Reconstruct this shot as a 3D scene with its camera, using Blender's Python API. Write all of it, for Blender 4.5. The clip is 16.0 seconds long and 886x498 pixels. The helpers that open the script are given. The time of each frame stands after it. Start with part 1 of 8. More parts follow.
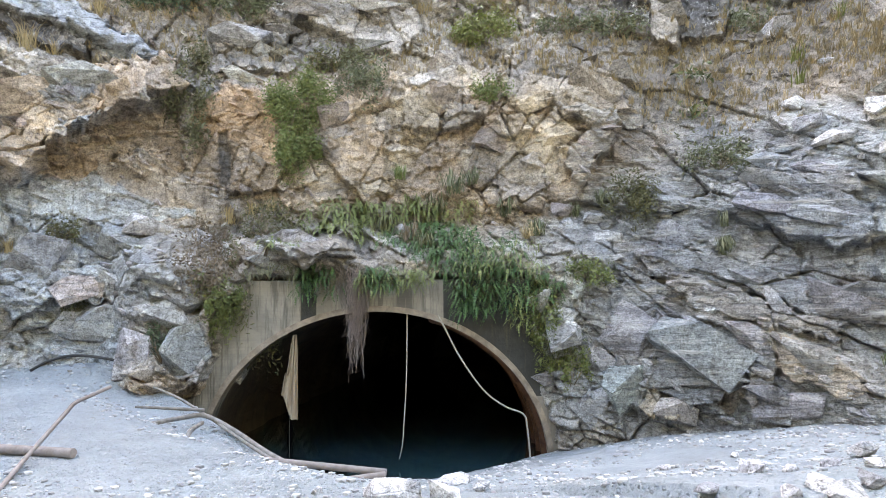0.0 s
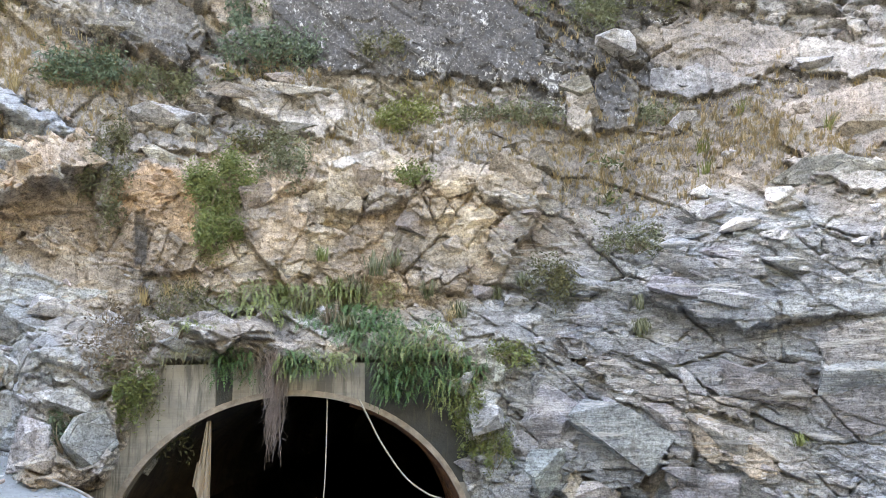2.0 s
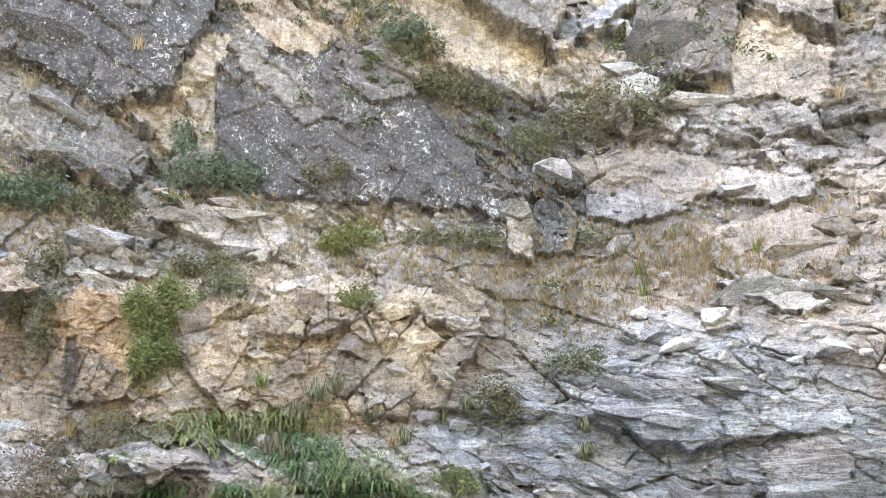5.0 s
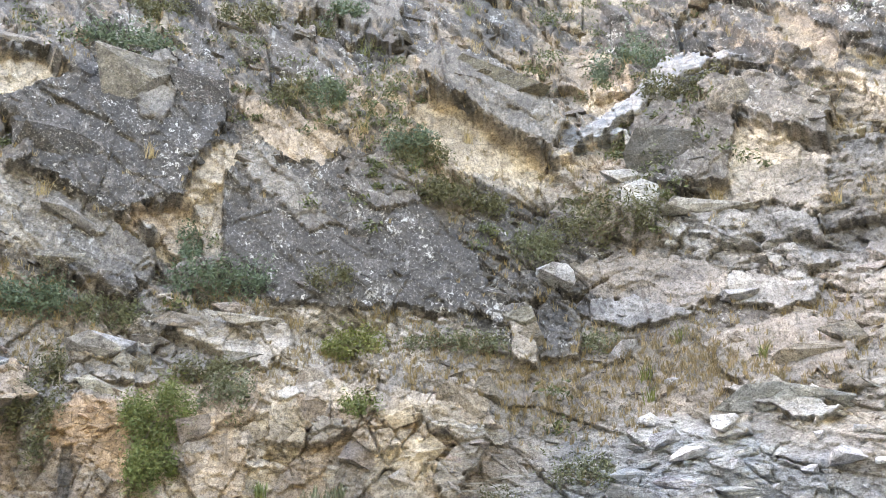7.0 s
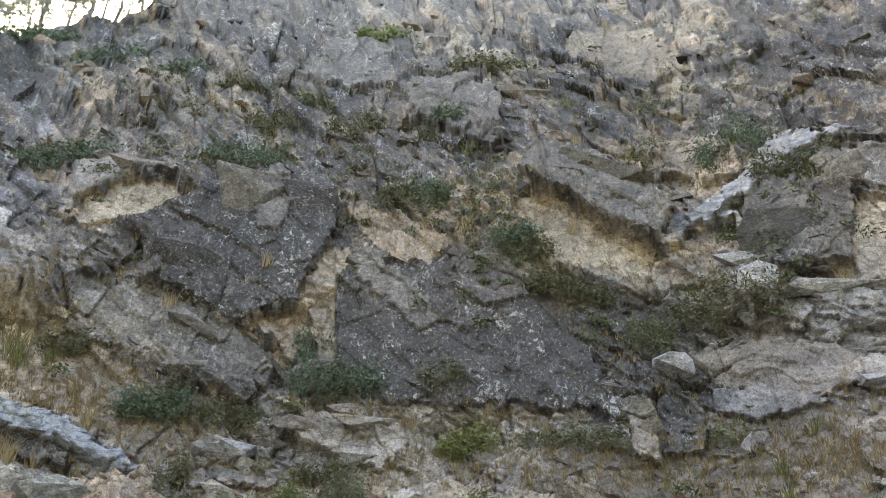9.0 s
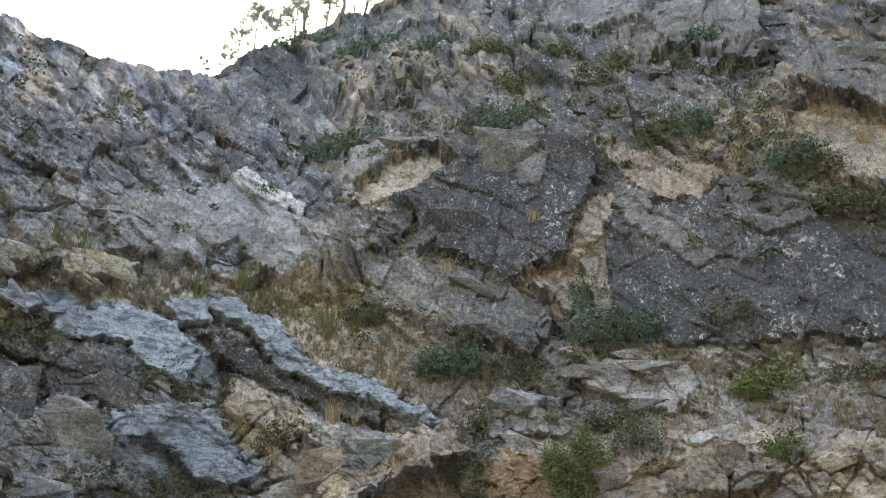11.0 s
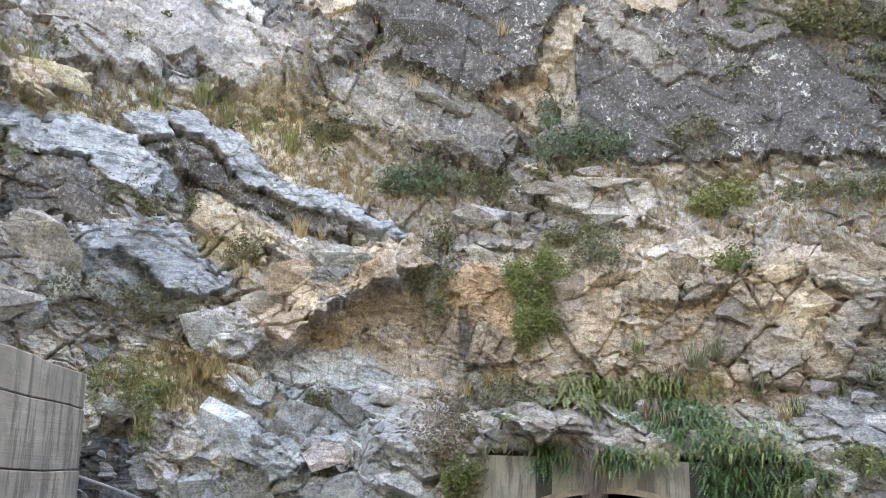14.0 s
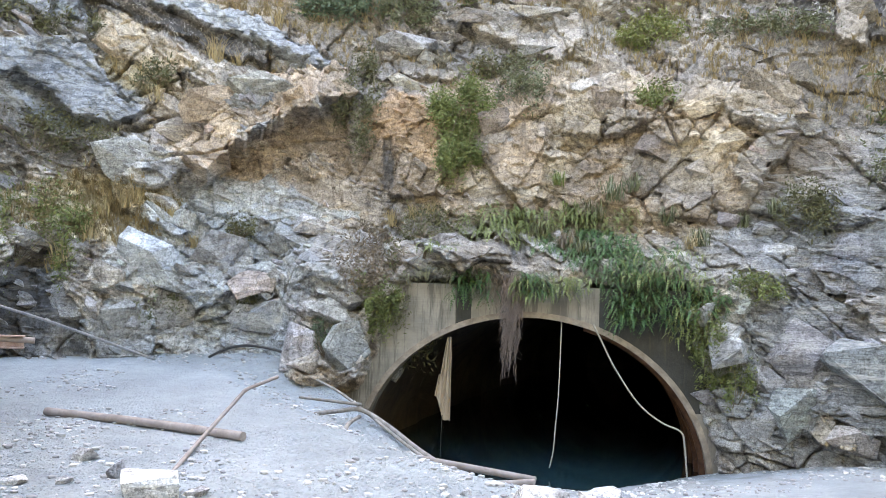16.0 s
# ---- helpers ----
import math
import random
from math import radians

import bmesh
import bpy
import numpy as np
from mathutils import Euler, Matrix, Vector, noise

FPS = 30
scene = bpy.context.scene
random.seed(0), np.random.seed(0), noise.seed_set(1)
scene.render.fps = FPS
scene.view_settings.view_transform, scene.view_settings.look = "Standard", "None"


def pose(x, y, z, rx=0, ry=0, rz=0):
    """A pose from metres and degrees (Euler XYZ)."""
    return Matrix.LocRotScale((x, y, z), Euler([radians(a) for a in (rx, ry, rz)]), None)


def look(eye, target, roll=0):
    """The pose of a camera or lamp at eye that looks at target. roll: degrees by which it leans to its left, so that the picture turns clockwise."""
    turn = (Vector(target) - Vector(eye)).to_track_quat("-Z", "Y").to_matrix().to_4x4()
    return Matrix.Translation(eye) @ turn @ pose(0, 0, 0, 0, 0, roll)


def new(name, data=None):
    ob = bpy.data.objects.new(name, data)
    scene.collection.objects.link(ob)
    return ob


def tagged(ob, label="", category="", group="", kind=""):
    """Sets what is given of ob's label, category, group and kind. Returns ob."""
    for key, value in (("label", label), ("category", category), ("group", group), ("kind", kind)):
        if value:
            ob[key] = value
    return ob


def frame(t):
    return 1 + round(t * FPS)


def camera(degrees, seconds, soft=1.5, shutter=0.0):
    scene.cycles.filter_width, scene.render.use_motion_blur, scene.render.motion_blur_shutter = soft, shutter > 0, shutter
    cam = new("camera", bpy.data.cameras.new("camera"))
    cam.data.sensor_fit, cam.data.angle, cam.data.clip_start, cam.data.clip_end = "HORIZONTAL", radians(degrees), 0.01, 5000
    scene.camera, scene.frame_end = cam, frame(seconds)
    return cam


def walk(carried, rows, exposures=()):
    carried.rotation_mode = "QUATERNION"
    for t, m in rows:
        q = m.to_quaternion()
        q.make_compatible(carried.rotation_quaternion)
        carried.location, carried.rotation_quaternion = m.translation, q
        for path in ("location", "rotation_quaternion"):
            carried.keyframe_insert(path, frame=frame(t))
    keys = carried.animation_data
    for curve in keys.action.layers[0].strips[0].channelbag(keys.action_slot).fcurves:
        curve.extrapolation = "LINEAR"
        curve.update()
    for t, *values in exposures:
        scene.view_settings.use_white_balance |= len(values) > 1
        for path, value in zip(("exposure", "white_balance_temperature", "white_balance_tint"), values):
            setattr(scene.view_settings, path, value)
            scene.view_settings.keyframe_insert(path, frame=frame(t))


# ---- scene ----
EXPOSURES = [(0, 4.02, 8450, 11), (1.5, 4.15, 8550, 12), (3.5, 4.33, 8750, 14), (6.5, 4.35, 8700, 13), (7, 4.17, 8700, 12), (8, 3.70, 8700, 11), (9.0, 3.20, 8450, 9), (10, 2.76, 8000, 8), (12.3, 3.75, 8450, 9), (14, 4.1, 8600, 13), (15, 4.22, 8550, 12), (16, 4.12, 8450, 11)]
cam = camera(58.91, 16.0, soft=0.4)
walk(cam, [
    (0, pose(0, 0, 1.6, 94.00, 0.50, -0.05)), (0.5, pose(0, 0, 1.6, 95.46, 0.41, -1.00)), (1, pose(0, 0, 1.6, 97.39, 0.38, -2.51)),
    (1.5, pose(0, 0, 1.6, 98.73, 0.61, -4.13)), (2, pose(0, 0, 1.6, 99.93, 0.90, -5.69)), (2.5, pose(0, 0, 1.6, 100.84, 1.13, -7.27)),
    (3, pose(0, 0, 1.6, 101.66, 1.25, -8.62)), (3.5, pose(0, 0, 1.6, 103.45, 1.53, -9.75)), (4, pose(0, 0, 1.6, 105.13, 1.90, -9.73)),
    (4.2, pose(0, 0, 1.6, 105.85, 2.01, -9.69)), (6.3, pose(0, 0, 1.6, 113.66, 2.51, -9.36)), (6.5, pose(0, 0, 1.6, 114.45, 2.29, -9.36)),
    (7, pose(0, 0, 1.6, 116.43, 2.29, -9.30)), (7.5, pose(0, 0, 1.6, 118.21, 2.43, -9.08)), (8, pose(0, 0, 1.6, 119.77, 2.48, -8.22)),
    (8.5, pose(0, 0, 1.6, 122.16, 2.00, -5.33)), (9, pose(0, 0, 1.6, 123.58, 0.73, -1.15)), (9.5, pose(0, 0, 1.6, 123.81, -0.71, 4.08)),
    (10, pose(0, 0, 1.6, 122.53, -1.52, 10.50)), (10.2, pose(0, 0, 1.6, 122.03, -1.80, 13.08)), (12.3, pose(0, 0, 1.6, 113.64, -3.09, 21.55)),
    (12.5, pose(0, 0, 1.6, 112.55, -3.18, 21.09)), (13, pose(0, 0, 1.6, 110.63, -3.11, 19.84)), (13.5, pose(0, 0, 1.6, 108.77, -2.85, 18.25)),
    (14, pose(0, 0, 1.6, 106.30, -2.47, 16.69)), (14.5, pose(0, 0, 1.6, 103.98, -2.40, 15.64)), (15, pose(0, 0, 1.6, 101.05, -2.43, 14.48)),
    (15.5, pose(0, 0, 1.6, 97.43, -2.33, 12.52)), (16, pose(0, 0, 1.6, 94.26, -2.09, 11.16)),
], EXPOSURES)

# ---- light: the sun stands behind the ridge, the face is lit by the open sky ----
SUN_EL, SUN_AZ = 38.0, -35.0
world = bpy.data.worlds.new("sky")
scene.world = world
world.use_nodes = True
wn = world.node_tree.nodes
sky = wn.new("ShaderNodeTexSky")
sky.sky_type, sky.sun_disc = "NISHITA", False
sky.sun_elevation, sky.sun_rotation = radians(SUN_EL), radians(SUN_AZ)
sky.air_density, sky.dust_density, sky.ozone_density = 1.0, 2.5, 1.0
world.node_tree.links.new(sky.outputs["Color"], wn["Background"].inputs["Color"])
wn["Background"].inputs["Strength"].default_value = 0.15
sun_data = bpy.data.lights.new("sun", "SUN")
sun_data.energy, sun_data.angle, sun_data.color = 2.5, radians(0.6), (1.0, 0.95, 0.86)
sun = new("sun", sun_data)
_a, _e = radians(SUN_AZ), radians(SUN_EL)
sun.matrix_world = look((0, 0, 60), Vector((0, 0, 60)) - Vector((math.sin(_a) * math.cos(_e), math.cos(_a) * math.cos(_e), math.sin(_e))))

# ---- shape of the cliff: a face that bends round the forecourt, given by bearing and height ----
COLS, ROWS = 1260, 820
PHI0, PHI1, FOOT = -61.0, 51.0, -14.0


def ramp(v, xs, ys):
    return np.interp(v, xs, ys)


def smooth(e0, e1, v):
    q = np.clip((v - e0) / (e1 - e0), 0, 1)
    return q * q * (3 - 2 * q)


def face_radius(phi, z):
    """Distance of the bare face from the forecourt's middle, at a bearing (degrees) and a height."""
    foot = ramp(phi, [-70, -50, -36, -18, 0, 12, 28, 45, 60], [14.5, 15.5, 17.0, 16.0, 15.0, 14.6, 13.2, 13.0, 13.0])
    mid = ramp(z, [-3, 6, 8.5, 20, 60, 200], [-0.75, 1.5, 3.75, 9.0, 37.0, 140.0])
    left = ramp(z, [-3, 3, 8.0, 15, 40, 200], [-0.75, 1.0, 3.5, 7.5, 31.0, 145.0])
    right = ramp(z, [-3, 4, 10, 20, 60, 200], [-0.75, 1.4, 7.5, 13.0, 41.0, 140.0])
    a = smooth(-22, -38, phi)
    b = smooth(8, 24, phi)
    return foot + mid * (1 - a) * (1 - b) + left * a + right * b


def sheet():
    """Base grid of the face: bearings, heights and places."""
    phi1 = np.linspace(PHI0, PHI1, COLS)
    crest = ramp(phi1, [-66, -52.5, -49.8, -45.8, -42.5, -40.1, -36.6, -33.4, -30.6, -27.3, -23.6, -16], [37.4, 37.9, 38.0, 38.4, 39.0, 41.3, 42.8, 44.2, 45.8, 48.0, 50.5, 53.6])
    el = np.linspace(0, 1, ROWS)[:, None] * (crest[None] - FOOT) + FOOT
    phi = np.broadcast_to(phi1, el.shape)
    zt = np.linspace(-8, 190, 4000)
    z = np.empty_like(el)
    for i in range(COLS):
        rr = face_radius(np.full_like(zt, phi1[i]), zt)
        e = np.degrees(np.arctan2(zt - 1.6, rr))
        z[:, i] = np.interp(el[:, i], np.maximum.accumulate(e), zt)
    r = face_radius(phi, z)
    return phi, z, r


def lattice(iu, iv, give):
    """Random values of the whole-numbered places of a grid, worked out once for each place; give(i, j) makes them."""
    i0, j0 = iu.min() - 1, iv.min() - 1
    wide, tall = int(iu.max() - i0) + 2, int(iv.max() - j0) + 2
    if wide * tall > iu.size:
        return lambda di, dj: give(iu + di, iv + dj)
    table = give((i0 + np.arange(wide))[:, None], (j0 + np.arange(tall))[None]).ravel()
    at = ((iu - i0) * tall + (iv - j0)).astype(np.int32)
    return lambda di, dj: table.take(at + (di * tall + dj))


def cells(u, v, size, seed, stretch=1.0, angle=0.0, tilt=0.5, middle=False):
    """Broken rock: irregular cells, each a tilted facet. Gives the height and the distance to the nearest joint, in cell sizes,
    and, if asked, the middle of each cell."""
    c, s = math.cos(radians(angle)), math.sin(radians(angle))
    p, q = (u * c + v * s) / (size * stretch), (-u * s + v * c) / size
    iu, iv = np.floor(p), np.floor(q)
    best = np.full(u.shape, 9.0)
    second = np.full(u.shape, 9.0)
    h, su, sv = (np.zeros(u.shape) for _ in range(3))

    def rnd(a, b, k):
        w = np.sin(a * 127.1 + b * 311.7 + (seed + k) * 74.7) * 43758.5453
        return w - np.floor(w)

    r1, r2, r3, r4, r5 = (lattice(iu, iv, lambda a, b, k=k: rnd(a, b, k)) for k in (1, 2, 3, 4, 5))
    for du in (-1, 0, 1):
        for dv in (-1, 0, 1):
            x, y = p - (iu + du + r1(du, dv)), q - (iv + dv + r2(du, dv))
            d = x * x + y * y
            hh = r3(du, dv) - 0.5 + tilt * (x * (r4(du, dv) - 0.5) * 2 + y * (r5(du, dv) - 0.5) * 2)
            near = d < best
            second = np.where(near, best, np.minimum(second, d))
            h = np.where(near, hh, h)
            if middle:
                su, sv = np.where(near, p - x, su), np.where(near, q - y, sv)
            best = np.where(near, d, best)
    edge = np.sqrt(second) - np.sqrt(best)
    if middle:
        su, sv = su * size * stretch, sv * size
        return h, edge, su * c - sv * s, su * s + sv * c
    return h, edge


def fbm(u, v, size, seed, octaves=4):
    """Smooth value noise, summed over octaves."""
    out, amp = np.zeros(u.shape), 1.0
    for k in range(octaves):
        p, q = u / size, v / size
        iu, iv = np.floor(p), np.floor(q)
        a, b = p - iu, q - iv
        a, b = a * a * (3 - 2 * a), b * b * (3 - 2 * b)

        def rnd(i, j):
            w = np.sin(i * 127.1 + j * 311.7 + (seed + k * 13) * 53.3) * 43758.5453
            return w - np.floor(w)

        at = lattice(iu, iv, rnd)
        out += amp * ((at(0, 0) * (1 - a) + at(1, 0) * a) * (1 - b) + (at(0, 1) * (1 - a) + at(1, 1) * a) * b - 0.5)
        amp, size = amp * 0.5, size * 0.5
    return out


def beds_of(u, v, period, angle, run, seed):
    """Beds one over another: each is proudest at its lower lip and is broken along its length by cross joints."""
    c, s = math.cos(radians(angle)), math.sin(radians(angle))
    p = (-u * s + v * c) / period
    k = np.floor(p)

    def rnd(a, b):
        w = np.sin(a * 91.7 + b * 269.5 + seed * 31.3) * 43758.5453
        return w - np.floor(w)

    j = np.floor((u * c + v * s) / (period * run) + rnd(k, 0.0) * 7)
    t = p - k
    edge = 0.25 * rnd(k, j + 0.5)
    return rnd(k, j) * (1 - t) * smooth(edge, edge + 0.06, t) + 0.25 * rnd(j, k)


PHI, ZB, RB = sheet()
XB = RB * np.sin(np.radians(PHI))
ARC = np.radians(PHI) * 18.0 * (0.5 + 0.5 * RB / 18.0)
WARP_X = XB + fbm(XB, ZB, 3.0, 5) * 0.8
WARP_Z = ZB + fbm(XB, ZB, 3.0, 9) * 0.8


def window(x, z, reach):
    """The part of the grid that lies within reach of a place."""
    near = (np.abs(XB - x) < reach) & (np.abs(ZB - z) < reach)
    rows, cols = np.flatnonzero(near.any(1)), np.flatnonzero(near.any(0))
    if not len(rows):
        return slice(0, 1), slice(0, 1)
    return slice(rows[0], rows[-1] + 1), slice(cols[0], cols[-1] + 1)


def patch(x, z, rx, rz, angle=0.0, soft=0.5):
    """A ragged patch of the face, 1 inside and 0 outside, and its part of the grid."""
    win = window(x, z, 1.5 * max(rx, rz) + 1.2)
    c, s = math.cos(radians(angle)), math.sin(radians(angle))
    k = min(1.0, 1.1 * min(rx, rz))
    xb, zb = XB[win], ZB[win]
    wx, wz = xb + (WARP_X[win] - xb) * k - x, zb + (WARP_Z[win] - zb) * k - z
    u, v = (wx * c + wz * s) / rx, (-wx * s + wz * c) / rz
    return win, smooth(1 + soft * 0.5, 1 - soft * 0.5, np.sqrt(u * u + v * v))


OUT = np.zeros(XB.shape)


def slab(x, z, length, width, angle, proud, under=0.12):
    """A tilted bed of rock that swells towards its lower edge and breaks off there in an overhang."""
    c, s = math.cos(radians(angle)), math.sin(radians(angle))
    win = window(x, z, 0.75 * (length + width) + 1.2)
    wx, wz = XB[win] + (WARP_X[win] - XB[win]) * 0.35, ZB[win] + (WARP_Z[win] - ZB[win]) * 0.35
    u, v = ((wx - x) * c + (wz - z) * s) / (length / 2), (-(wx - x) * s + (wz - z) * c) / (width / 2)
    ends = smooth(1.0, 0.75, np.abs(u))
    body = smooth(1.0, -0.9, v) * smooth(-1.0 - under, -1.0 + under * 0.2, v)
    OUT[win] += proud * ends * body


def block(x, z, rx, rz, angle, proud):
    """A squarish block that stands out of the face, or, with a negative depth, a hollow where one fell out."""
    c, s = math.cos(radians(angle)), math.sin(radians(angle))
    win = window(x, z, 1.6 * max(rx, rz) + 1.2)
    wx, wz = XB[win] + (WARP_X[win] - XB[win]) * 0.5, ZB[win] + (WARP_Z[win] - ZB[win]) * 0.5
    u, v = ((wx - x) * c + (wz - z) * s) / rx, (-(wx - x) * s + (wz - z) * c) / rz
    d = (np.abs(u) ** 3.5 + np.abs(v) ** 3.5) ** (1 / 3.5)
    OUT[win] += proud * smooth(1.12, 0.9, d) * (0.8 - 0.25 * v + 0.15 * u)

# ---- materials ----


def node_mat(name, rough=0.85, metal=0.0):
    m = bpy.data.materials.new(name)
    m.use_nodes = True
    b = m.node_tree.nodes["Principled BSDF"]
    b.inputs["Roughness"].default_value, b.inputs["Metallic"].default_value = rough, metal
    b.inputs["Specular IOR Level"].default_value = 0.3
    return m, m.node_tree.nodes, m.node_tree.links, b


def tex_noise(n, l, vec, scale, detail=6, rough=0.6, dist=0.0):
    t = n.new("ShaderNodeTexNoise")
    t.inputs["Scale"].default_value, t.inputs["Detail"].default_value = scale, detail
    t.inputs["Roughness"].default_value, t.inputs["Distortion"].default_value = rough, dist
    l.new(vec, t.inputs["Vector"])
    return t.outputs["Fac"]


def tex_cells(n, l, vec, scale, feature="F1"):
    t = n.new("ShaderNodeTexVoronoi")
    t.feature = feature
    t.inputs["Scale"].default_value = scale
    l.new(vec, t.inputs["Vector"])
    return t.outputs["Distance"]


def mapping(n, l, vec, scale=(1, 1, 1), rot=(0, 0, 0)):
    m = n.new("ShaderNodeMapping")
    m.inputs["Scale"].default_value, m.inputs["Rotation"].default_value = scale, [radians(a) for a in rot]
    l.new(vec, m.inputs["Vector"])
    return m.outputs["Vector"]


def span(n, l, fac, a, b, lo=0.0, hi=1.0):
    r = n.new("ShaderNodeMapRange")
    for k, v in zip((1, 2, 3, 4), (a, b, lo, hi)):
        r.inputs[k].default_value = v
    l.new(fac, r.inputs[0])
    return r.outputs[0]


def maths(n, l, op, a, b):
    m = n.new("ShaderNodeMath")
    m.operation = op
    for k, v in enumerate((a, b)):
        if isinstance(v, (int, float)):
            m.inputs[k].default_value = v
        else:
            l.new(v, m.inputs[k])
    return m.outputs[0]


def mix(n, l, fac, a, b, blend="MIX"):
    m = n.new("ShaderNodeMix")
    m.data_type, m.blend_type = "RGBA", blend
    for k, v in ((0, fac), (6, a), (7, b)):
        if isinstance(v, (int, float)):
            m.inputs[k].default_value = v
        elif isinstance(v, tuple):
            m.inputs[k].default_value = (*v, 1)
        else:
            l.new(v, m.inputs[k])
    return m.outputs[2]


def bump(n, l, bsdf, height, strength, distance):
    b = n.new("ShaderNodeBump")
    b.inputs["Strength"].default_value, b.inputs["Distance"].default_value = strength, distance
    l.new(height, b.inputs["Height"])
    l.new(b.outputs["Normal"], bsdf.inputs["Normal"])


def place(n):
    return n.new("ShaderNodeTexCoord").outputs["Object"]


def attr(n, name, out="Fac"):
    a = n.new("ShaderNodeAttribute")
    a.attribute_name = name
    return a.outputs[out]


def shards(n, l, vec, scale):
    """Small broken facets: a height that is a plane of its own in each cell, and a random tone for each."""
    t = n.new("ShaderNodeTexVoronoi")
    t.inputs["Scale"].default_value = scale
    l.new(vec, t.inputs["Vector"])
    off, way, dot = (n.new("ShaderNodeVectorMath") for _ in range(3))
    off.operation, way.operation, dot.operation = "SUBTRACT", "SUBTRACT", "DOT_PRODUCT"
    l.new(vec, off.inputs[0])
    l.new(t.outputs["Position"], off.inputs[1])
    l.new(t.outputs["Color"], way.inputs[0])
    way.inputs[1].default_value = (0.5, 0.5, 0.5)
    l.new(off.outputs[0], dot.inputs[0])
    l.new(way.outputs[0], dot.inputs[1])
    tone = n.new("ShaderNodeSeparateColor")
    l.new(t.outputs["Color"], tone.inputs[0])
    return dot.outputs["Value"], tone.outputs[0]


def rock_material():
    m, n, l, b = node_mat("weathered_rock", 0.9)
    p = attr(n, "grain_place", "Vector")
    col = attr(n, "rock_colour", "Color")
    lich, beds, wet = attr(n, "lichen"), attr(n, "beds"), attr(n, "wet")
    times = lambda fac, c, k: mix(n, l, fac, c, mix(n, l, 1.0, c, k, "MULTIPLY"))
    big = tex_noise(n, l, p, 0.6, 5, 0.62, 0.3)
    mid = tex_noise(n, l, p, 3.0, 8, 0.70, 0.2)
    fine = tex_noise(n, l, p, 12, 6, 0.75)
    grain = tex_noise(n, l, p, 34, 4, 0.8)
    lean = mapping(n, l, p, (0.75, 0.75, 1.9), (0, 22, 0))
    f1, t1 = shards(n, l, lean, 1.9)
    f2, t2 = shards(n, l, lean, 5.2)
    f3, t3 = shards(n, l, mapping(n, l, p, (0.9, 0.9, 1.6), (0, 30, 0)), 13.0)
    c = mix(n, l, span(n, l, big, 0.35, 0.68), mix(n, l, 1.0, col, (0.74, 0.75, 0.78), "MULTIPLY"), mix(n, l, 1.0, col, (1.10, 1.07, 1.02), "MULTIPLY"))
    # every facet has its own tone
    c = times(span(n, l, t1, 0.0, 1.0, 0.85, 0.0), c, (0.58, 0.57, 0.57))
    c = times(span(n, l, t2, 0.0, 1.0, 0.45, 0.0), c, (0.66, 0.65, 0.65))
    c = times(span(n, l, t3, 0.55, 1.0, 0.0, 0.6), c, (1.22, 1.21, 1.19))
    c = times(span(n, l, t3, 0.35, 0.0, 0.0, 0.6), c, (0.62, 0.61, 0.60))
    # weathering, grain and flecks
    c = times(span(n, l, mid, 0.50, 0.36, 0.0, 0.6), c, (0.52, 0.50, 0.48))
    c = times(span(n, l, fine, 0.46, 0.37, 0.0, 0.8), c, (0.42, 0.40, 0.39))
    c = times(span(n, l, fine, 0.545, 0.65, 0.0, 0.9), c, (1.42, 1.41, 1.38))
    c = times(span(n, l, grain, 0.49, 0.38, 0.0, 0.95), c, (0.46, 0.45, 0.44))
    c = times(span(n, l, grain, 0.53, 0.64, 0.0, 0.9), c, (1.3, 1.29, 1.27))
    # soil in straight fine joints, where the rock is open
    gate = tex_noise(n, l, p, 0.9, 4, 0.6)
    j1 = tex_cells(n, l, lean, 1.9, "DISTANCE_TO_EDGE")
    ragged = span(n, l, fine, 0.35, 0.65, 0.0, 1.0)
    joint = maths(n, l, "MULTIPLY", maths(n, l, "MULTIPLY", span(n, l, j1, 0.022, 0.004), span(n, l, gate, 0.48, 0.58, 0, 0.7)), ragged)
    c = mix(n, l, joint, c, (0.05, 0.045, 0.04))
    # rain stains that run down the face
    drip = tex_noise(n, l, mapping(n, l, p, (2.3, 2.3, 0.4)), 1.0, 6, 0.7, 0.1)
    c = mix(n, l, maths(n, l, "MULTIPLY", span(n, l, drip, 0.56, 0.66, 0.0, 0.65), span(n, l, big, 0.35, 0.6)), c, (0.12, 0.10, 0.085))
    streak = tex_noise(n, l, mapping(n, l, p, (5.5, 5.5, 0.5)), 1.0, 7, 0.7, 0.1)
    stain = maths(n, l, "MULTIPLY", span(n, l, streak, 0.55, 0.62, 0.0, 0.6), span(n, l, gate, 0.62, 0.42))
    c = times(stain, c, (0.42, 0.37, 0.33))
    # thin beds of slate, light and dark
    bed = tex_noise(n, l, mapping(n, l, p, (0.8, 0.8, 7.5), (0, 25, 0)), 1.0, 9, 0.75, 0.35)
    c = mix(n, l, maths(n, l, "MULTIPLY", beds, span(n, l, bed, 0.55, 0.62, 0, 0.75)), c, (0.50, 0.49, 0.465))
    c = mix(n, l, maths(n, l, "MULTIPLY", beds, span(n, l, bed, 0.46, 0.38, 0, 0.75)), c, (0.12, 0.12, 0.13))
    # black lichen crust with pale rosettes and runs
    crust_ = tex_noise(n, l, p, 3.2, 9, 0.78, 0.4)
    c = mix(n, l, maths(n, l, "MULTIPLY", lich, span(n, l, crust_, 0.40, 0.50, 0.25, 0.9)), c, (0.052, 0.048, 0.046))
    run = tex_noise(n, l, mapping(n, l, p, (3.4, 3.4, 0.35)), 1.0, 7, 0.75, 0.15)
